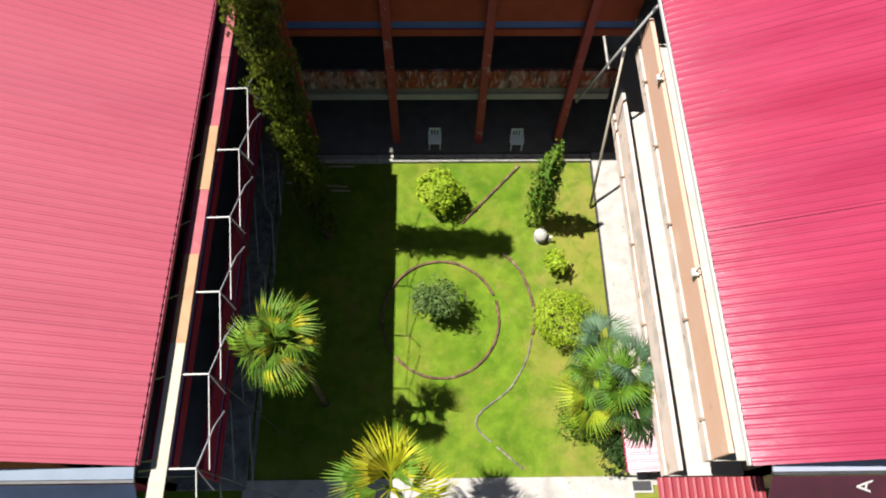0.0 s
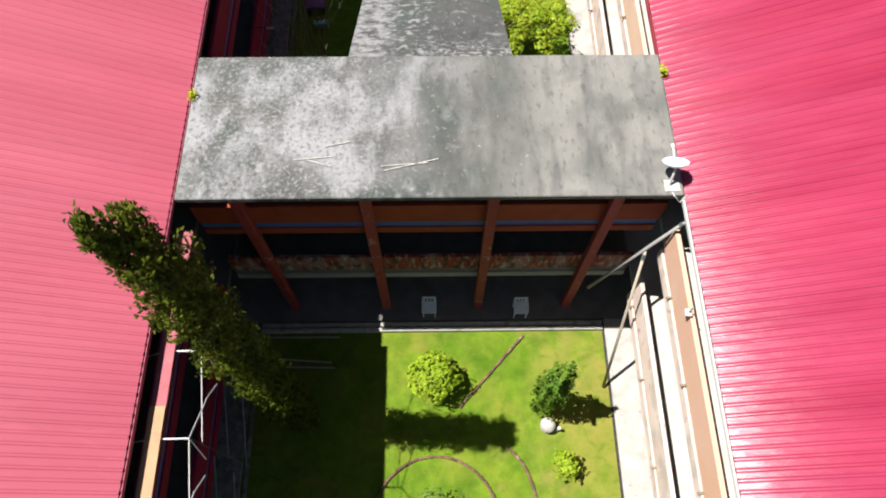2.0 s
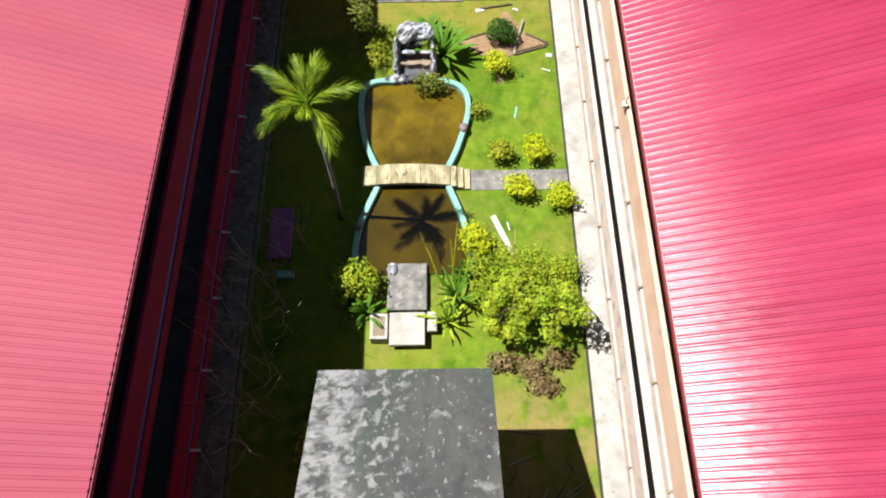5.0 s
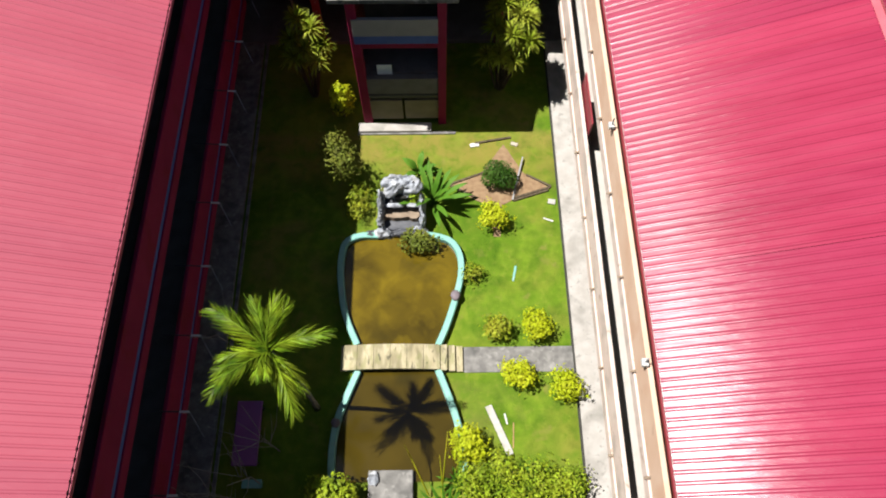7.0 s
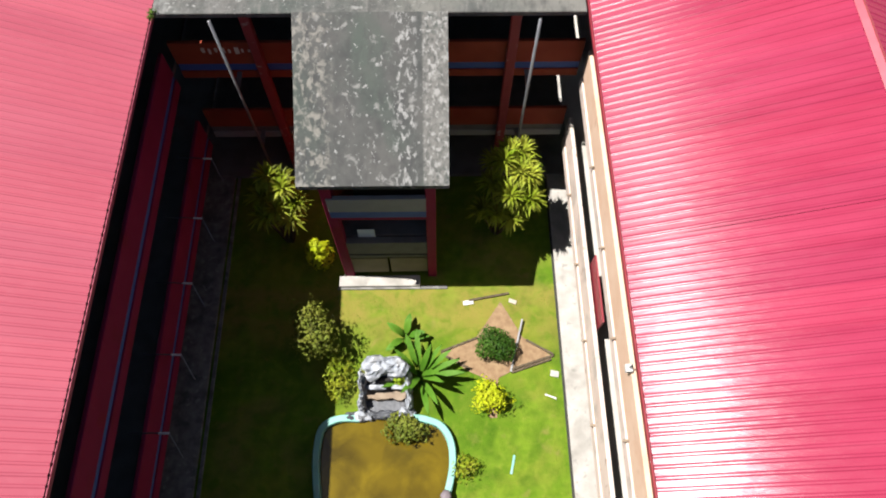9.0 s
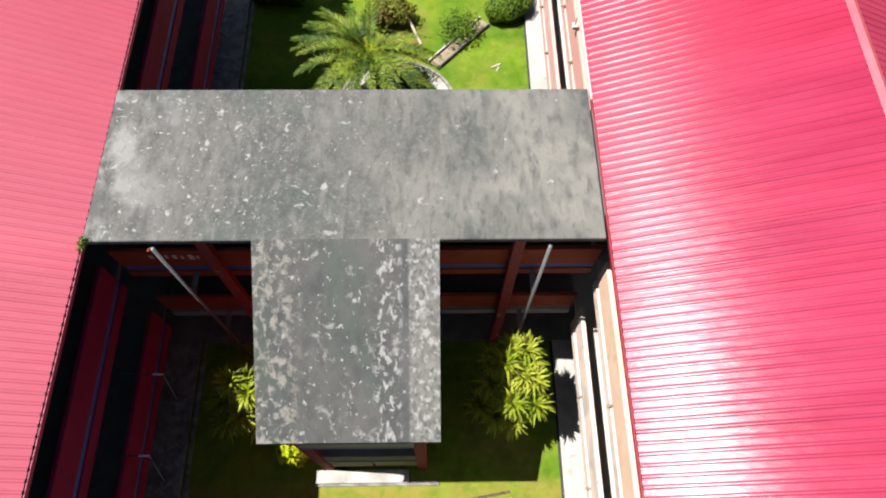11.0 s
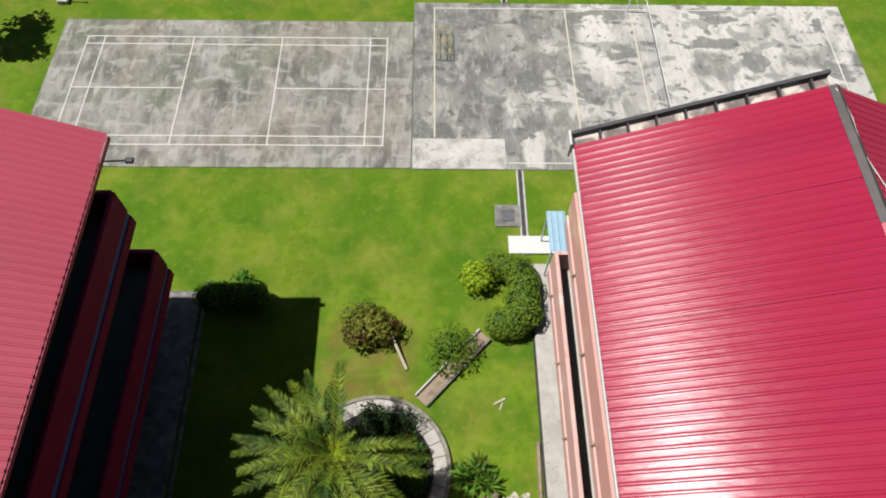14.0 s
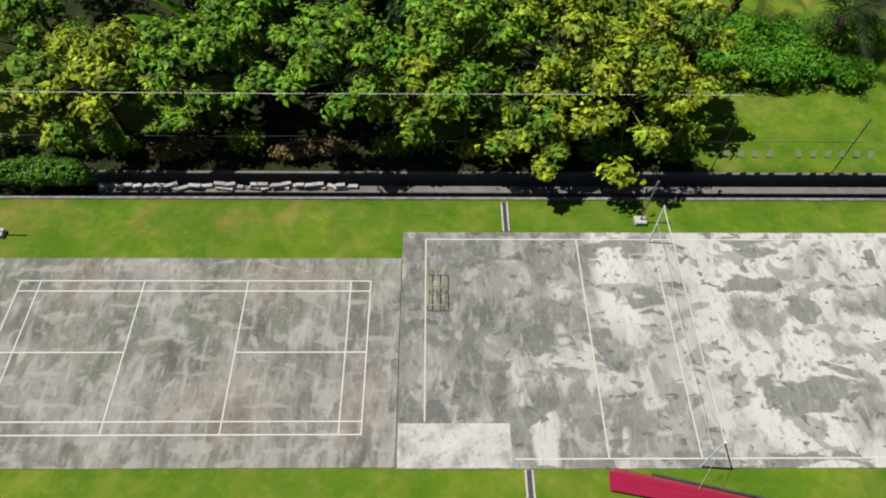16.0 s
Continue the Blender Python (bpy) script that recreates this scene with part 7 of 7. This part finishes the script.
o.matrix_basis = Matrix.Translation((6.36, 61.3, 2.05)) @ Matrix.Rotation(radians(90), 4, "Z")
o.matrix_parent_inverse = Matrix.Translation(-blue.location)
for x, y in ((5.8, 61.4), (5.8, 62.85), (6.3, 61.4), (6.3, 62.85)):
    part("post", Shape().bar((x, y, 0), (x, y, 2.05), 0.05, 0.05), PLASTIC, blue)


def rake_tray():
    """The open concrete tray along the gable's rake."""
    t = thing("gable_tray", "weathered concrete tray with dividers along the gable", "gutter", (7.8, 60.85, 9.8))
    z = lambda x: 8.82 + (x - 5.17) * 0.411
    def run(x0, x1, y0, y1, d0, d1):
        return Shape().add([(x0, y0, z(x0) + d0), (x1, y0, z(x1) + d0), (x1, y1, z(x1) + d0), (x0, y1, z(x0) + d0), (x0, y0, z(x0) + d1), (x1, y0, z(x1) + d1), (x1, y1, z(x1) + d1), (x0, y1, z(x0) + d1)],
                           [(3, 2, 1, 0), (4, 5, 6, 7), (0, 1, 5, 4), (1, 2, 6, 5), (2, 3, 7, 6), (3, 0, 4, 7)])
    part("outer_rim", run(5.1, 10.48, 60.87, 60.95, -0.45, 0.0), DARK_STEEL, t, "dark weathered rim")
    part("rim_cap", run(5.1, 10.48, 60.86, 60.96, 0.0, 0.03), DARK_STEEL, t)
    part("tray_floor", run(5.15, 10.48, 60.52, 60.87, -0.3, -0.16), shade("mottled_cement", ((0.074, 0.060, 0.056), (0.112, 0.093, 0.084)), 3, 0.9, patches=[((0.349, 0.326, 0.288), 1.6, 0.48, 0.55, 0.9), ((0.20, 0.15, 0.13), 4.0, 0.52, 0.62, 0.6)]), t)
    for k in range(9):
        x = 5.16 + 0.62 * k
        part("divider", run(x, x + 0.03, 60.52, 60.87, -0.16, -0.04), DARK_STEEL, t)
    part("end_post", Shape().box(5.06, 5.12, 60.5, 60.95, 8.4, 8.9, 0.01), WHITE_PAINT, t)


rake_tray()
fallen = thing("roofing_sheets", "crimson roofing sheets lying bent on the grass", "roofing sheets", (10.6, 65.3, 0))


def bent_sheet(ends, lift, seed):
    """ends: the four corners, near left, near right, far right, far left."""
    a, b, c, d = (Vector((*p, 0)) for p in ends)
    s, across, along = Shape(), 16, 14
    for top in (0.0, 0.012):
        for i in range(along + 1):
            u = i / along
            near, far = a.lerp(b, u), d.lerp(c, u)
            for k in range(across + 1):
                p = near.lerp(far, k / across)
                s.v.append((p.x, p.y, lift + top + 0.015 * math.sin(k * math.pi / 2) + 0.10 * (0.5 + noise.noise(Vector((u * 3, k * 0.08, seed))))))
    n, o = across + 1, (across + 1) * (along + 1)
    for i in range(along):
        for k in range(across):
            q = i * n + k
            s.f += [(q + o, q + n + o, q + n + 1 + o, q + 1 + o), (q, q + 1, q + n + 1, q + n)]
    return s


part("sheet", bent_sheet(((7.72, 65.48), (13.42, 64.44), (13.5, 64.8), (7.78, 66.1)), 0.14, 1), ROOF_BRIGHT, fallen, smooth=True)
part("lower_sheet", bent_sheet(((7.9, 65.9), (13.3, 64.75), (13.5, 64.95), (8.0, 66.22)), 0.04, 5), ROOF_DARK, fallen, "dark maroon sheet underneath", smooth=True)
part("batten", Shape().bar((9.2, 66.0, 0.08), (13.6, 65.0, 0.08), 0.07, 0.08), DARK_STEEL, fallen)
lamp = thing("wall_lamp", "small grey lamp arm at the roof's corner", "lamp", (-6.1, 60.5, 8.0))
part("lamp_arm", Shape().tube([(-6.55, 60.5, 8.1), (-5.95, 60.5, 8.15)], 0.025, 6), STEEL, lamp)
part("lamp_head", Shape().box(-6.0, -5.8, 60.42, 60.58, 8.1, 8.2, 0.02), DARK_STEEL, lamp)

# ---- round the ball courts ----
NX, NY0, NY1 = 10.85, 66.25, 75.35
net = thing("volleyball_net", "volleyball net on two slender posts", "net", (NX, 70.8, 0))
for y in (NY0, NY1):
    part("post", Shape().tube([(NX, y, 0), (NX, y, 2.35)], 0.03, 8), PLASTIC, net)
part("top_band", Shape().bar((NX, NY0, 2.27), (NX, NY1, 2.27), 0.03, 0.06), WHITE_PAINT, net)
part("bottom_cord", Shape().tube([(NX, NY0, 1.35), (NX, 70.8, 1.30), (NX, NY1, 1.35)], 0.008, 4), WHITE_PAINT, net)
mesh_cords = Shape()
for k in range(60):
    y = NY0 + 0.05 + (NY1 - NY0 - 0.1) * k / 59
    mesh_cords.bar((NX, y, 1.33), (NX, y, 2.26), 0.0025, 0.0025)
for k in range(5):
    mesh_cords.bar((NX, NY0, 1.45 + 0.16 * k), (NX, NY1, 1.45 + 0.16 * k), 0.0025, 0.0025)
part("mesh", mesh_cords, GREY_PANEL, net)
part("guy_rope", Shape().tube([(NX, NY0, 2.3), (NX - 0.35, 65.4, 0.05)], 0.008, 4), WHITE_PAINT, net)
part("guy_rope", Shape().tube([(NX, NY0, 2.3), (NX + 0.5, 65.5, 0.05)], 0.006, 4), STEEL, net)


def post_in_block(x, y, dx, dy, h, lab):
    p = thing("sports_post", lab, "post", (x, y, 0), "posts in concrete blocks")
    part("block", Shape().box(x - 0.25, x + 0.25, y - 0.2, y + 0.2, 0, 0.22, 0.03), KERB, p)
    part("pole", Shape().tube([(x, y, 0.2), (x + dx, y + dy, h)], 0.035, 8), STEEL, p)
    part("hook", Shape().tube([(x + dx, y + dy, h), (x + dx + 0.02, y + dy, h + 0.12)], 0.05, 8), STEEL, p)


post_in_block(10.68, 76.4, 0.1, 0.05, 2.4, "grey steel post standing in a concrete block")
post_in_block(-15.4, 75.7, -0.1, 0.05, 2.4, "grey steel post standing in a concrete block by the badminton court")
for y in (72.15, 73.0):
    f = thing("steel_hurdle", "low yellowish steel frame on the court", "steel frame", (2.2, y, 0), "steel frames")
    for x in (1.9, 2.5):
        for dy in (0, 0.75):
            part("leg", Shape().tube([(x, y + dy, 0.04), (x, y + dy, 0.45)], 0.018, 5), shade("yellow_steel", ((0.186, 0.158, 0.046), (0.232, 0.195, 0.070)), 5, 0.6) if x < 1.95 and dy == 0 and y < 72.5 else bpy.data.materials["yellow_steel"], f)
    for a, b in (((1.9, y), (2.5, y)), ((1.9, y + 0.75), (2.5, y + 0.75)), ((2.2, y), (2.2, y + 0.75)), ((2.5, y), (2.5, y + 0.75)), ((1.9, y), (1.9, y + 0.75))):
        part("rail", Shape().tube([(*a, 0.45), (*b, 0.45)], 0.018, 5), bpy.data.materials["yellow_steel"], f)

structure("ditch_kerb", Shape().box(-24, 26, 77.58, 77.72, -0.9, 0.06, 0.015), TERRACE_STONE, "stained concrete kerb of the boundary ditch", "kerb")
structure("ditch_floor", Shape().box(-24, 26, 77.72, 79.0, -0.95, -0.78), SHADE_GROUND, "dark floor of the boundary ditch", "ditch")
structure("ditch_ledge", Shape().box(-12.2, 26, 78.12, 78.5, -0.8, -0.14, 0.02), DARK_WALL, "rough concrete ledge inside the ditch", "ledge")
structure("ditch_wall", Shape().box(-24, 26, 78.98, 79.12, -0.9, 0.12, 0.015), DARK_WALL, "dark retaining wall behind the ditch", "wall")
BLOCK = Shape().box(-0.25, 0.25, -0.09, 0.09, 0, 0.16, 0.02).mesh("concrete_block")
BLOCK.materials.append(shade("old_concrete_block", ((0.195, 0.177, 0.167), (0.260, 0.242, 0.232)), 6, 0.9, bump=0.4, objects=0.2))
rng = random.Random(5)
for k in range(46):
    x = -11.9 + 10.6 * (k % 23) / 22 + rng.uniform(-0.12, 0.12)
    o = new("concrete_block", BLOCK)
    o.matrix_basis = Matrix.Translation((x, 78.3 + rng.uniform(-0.08, 0.08), -0.14 + (0.16 if k > 22 else 0))) @ Matrix.Rotation(rng.uniform(-0.35, 0.35), 4, "Z") @ Matrix.Scale(rng.uniform(0.7, 1.1), 4, (1, 0, 0))
    if k > 22 and rng.random() < 0.35:
        bpy.data.objects.remove(o)
        continue
    tagged(o, "old concrete block stacked along the ditch ledge", "concrete block", "stacked concrete blocks")
# dark sheet standing in for the deep shade between the crowns
structure("undergrowth", Shape().box(-26, 13.6, 79.13, 100, -0.1, 0.02), SHADE_GROUND, "forest floor coloured near black for the trees' shade", "forest floor")
fence = thing("wire_fence", "tall wire fence on thin steel posts", "fence", (2, 79.05, 0))
for k in range(8):
    x = -18.2 + 5.4 * k
    h = 4.75 if x < 14 else 3.4
    part("post", Shape().tube([(x, 79.05, 0), (x, 79.0, h)], 0.024, 6), DARK_STEEL, fence)
for z, x1 in ((4.62, 14.0), (2.35, -3.0), (2.1, 20.0)):
    part("wire", Shape().tube([(-20, 79.0, z), (-6, 79.0, z - 0.04), (x1, 79.0, z)], 0.013, 4), WHITE_PAINT if z > 4 else DARK_STEEL, fence)
banner = thing("fence_banner", "faded mesh banner with pale unreadable lettering", "banner", (18, 79.1, 1.5))
for k in range(11):
    x = 14.4 + 0.62 * k
    if k == 4:
        continue
    part("letter_bar", sloped(x, x + 0.26, 78.97, 1.2, 79.15, 1.45, 0.01), shade("faded_lettering", ((0.116, 0.149, 0.060), (0.140, 0.167, 0.084)), 4, 0.9) if k == 0 else bpy.data.materials["faded_lettering"], banner)
bush("shrub", (-14.3, 78.5), (2.2, 0.75, 0.8), LEAF_FRESH, "overgrown grassy shrub on the ditch bank", 3600, 0.16, 500, rough=0.4)
bush("shrub", (-18.5, 78.6), (2.4, 0.9, 0.9), LEAF_FRESH, "overgrown bright shrub on the ditch bank", 1500, 0.16, 501, rough=0.4)
for k, (x, y, rx, rz) in enumerate(((16.6, 85.6, 1.5, 1.2), (18.6, 85.2, 1.5, 1.1), (20.4, 85.6, 1.4, 1.1), (17.6, 87.2, 1.6, 1.4), (19.8, 87.2, 1.6, 1.3), (22.4, 85.2, 1.2, 0.8), (23.0, 87.6, 1.8, 1.4), (15.2, 87.0, 1.3, 1.2))):
    bush("thicket", (x, y), (rx, rx * 0.8, rz), LEAF_GRASSY if k < 6 else LEAF_TREE, "dense low green thicket beyond the fence", 2600, 0.17, 510 + k, "thickets", rough=0.35)
for k, (x, y, z) in enumerate(((21.8, 87.0, 2.6), (17.6, 89.4, 2.6), (24.4, 88.6, 2.8))):
    palm("oil_palm", (x, y, 0), (x, y, z), [(a * 27 + 9 * k, 15 + (a * 17) % 40, 3.2) for a in range(15)], "dark oil palm behind the thicket", "oil palms", 520 + k,
         foliage("oil_palm_leaflets", (0.0139, 0.0279, 0.0070), (0.042, 0.060, 0.0139)) if k == 0 else bpy.data.materials["oil_palm_leaflets"], trunk_r=0.3, trunk_mat=BARK, leaflets=30, width=0.25, arch=1.2)
broad_leaves("banana_plant", (-7.0, 84.4), [(a * 51 + 200, 66 + (a * 13) % 20, 7.2, 0.95) for a in range(8)], foliage("banana_leaves", (0.045, 0.120, 0.0050), (0.100, 0.190, 0.0120), islands=0.2), "banana plant among the trees", 521)
broad_leaves("banana_plant", (-5.9, 84.0), [(250, 74, 7.0, 0.55)], LEAF_GOLD, "yellowed banana leaf among the trees", 522)
tree("broadleaf_tree", (-18.4, 73.2), 5.0, (2.0, 2.0, 1.6), LEAF_DARK, "dark tree beside the badminton court", 2200, 0.3, 530, "", 9, 0.14, 0.4)
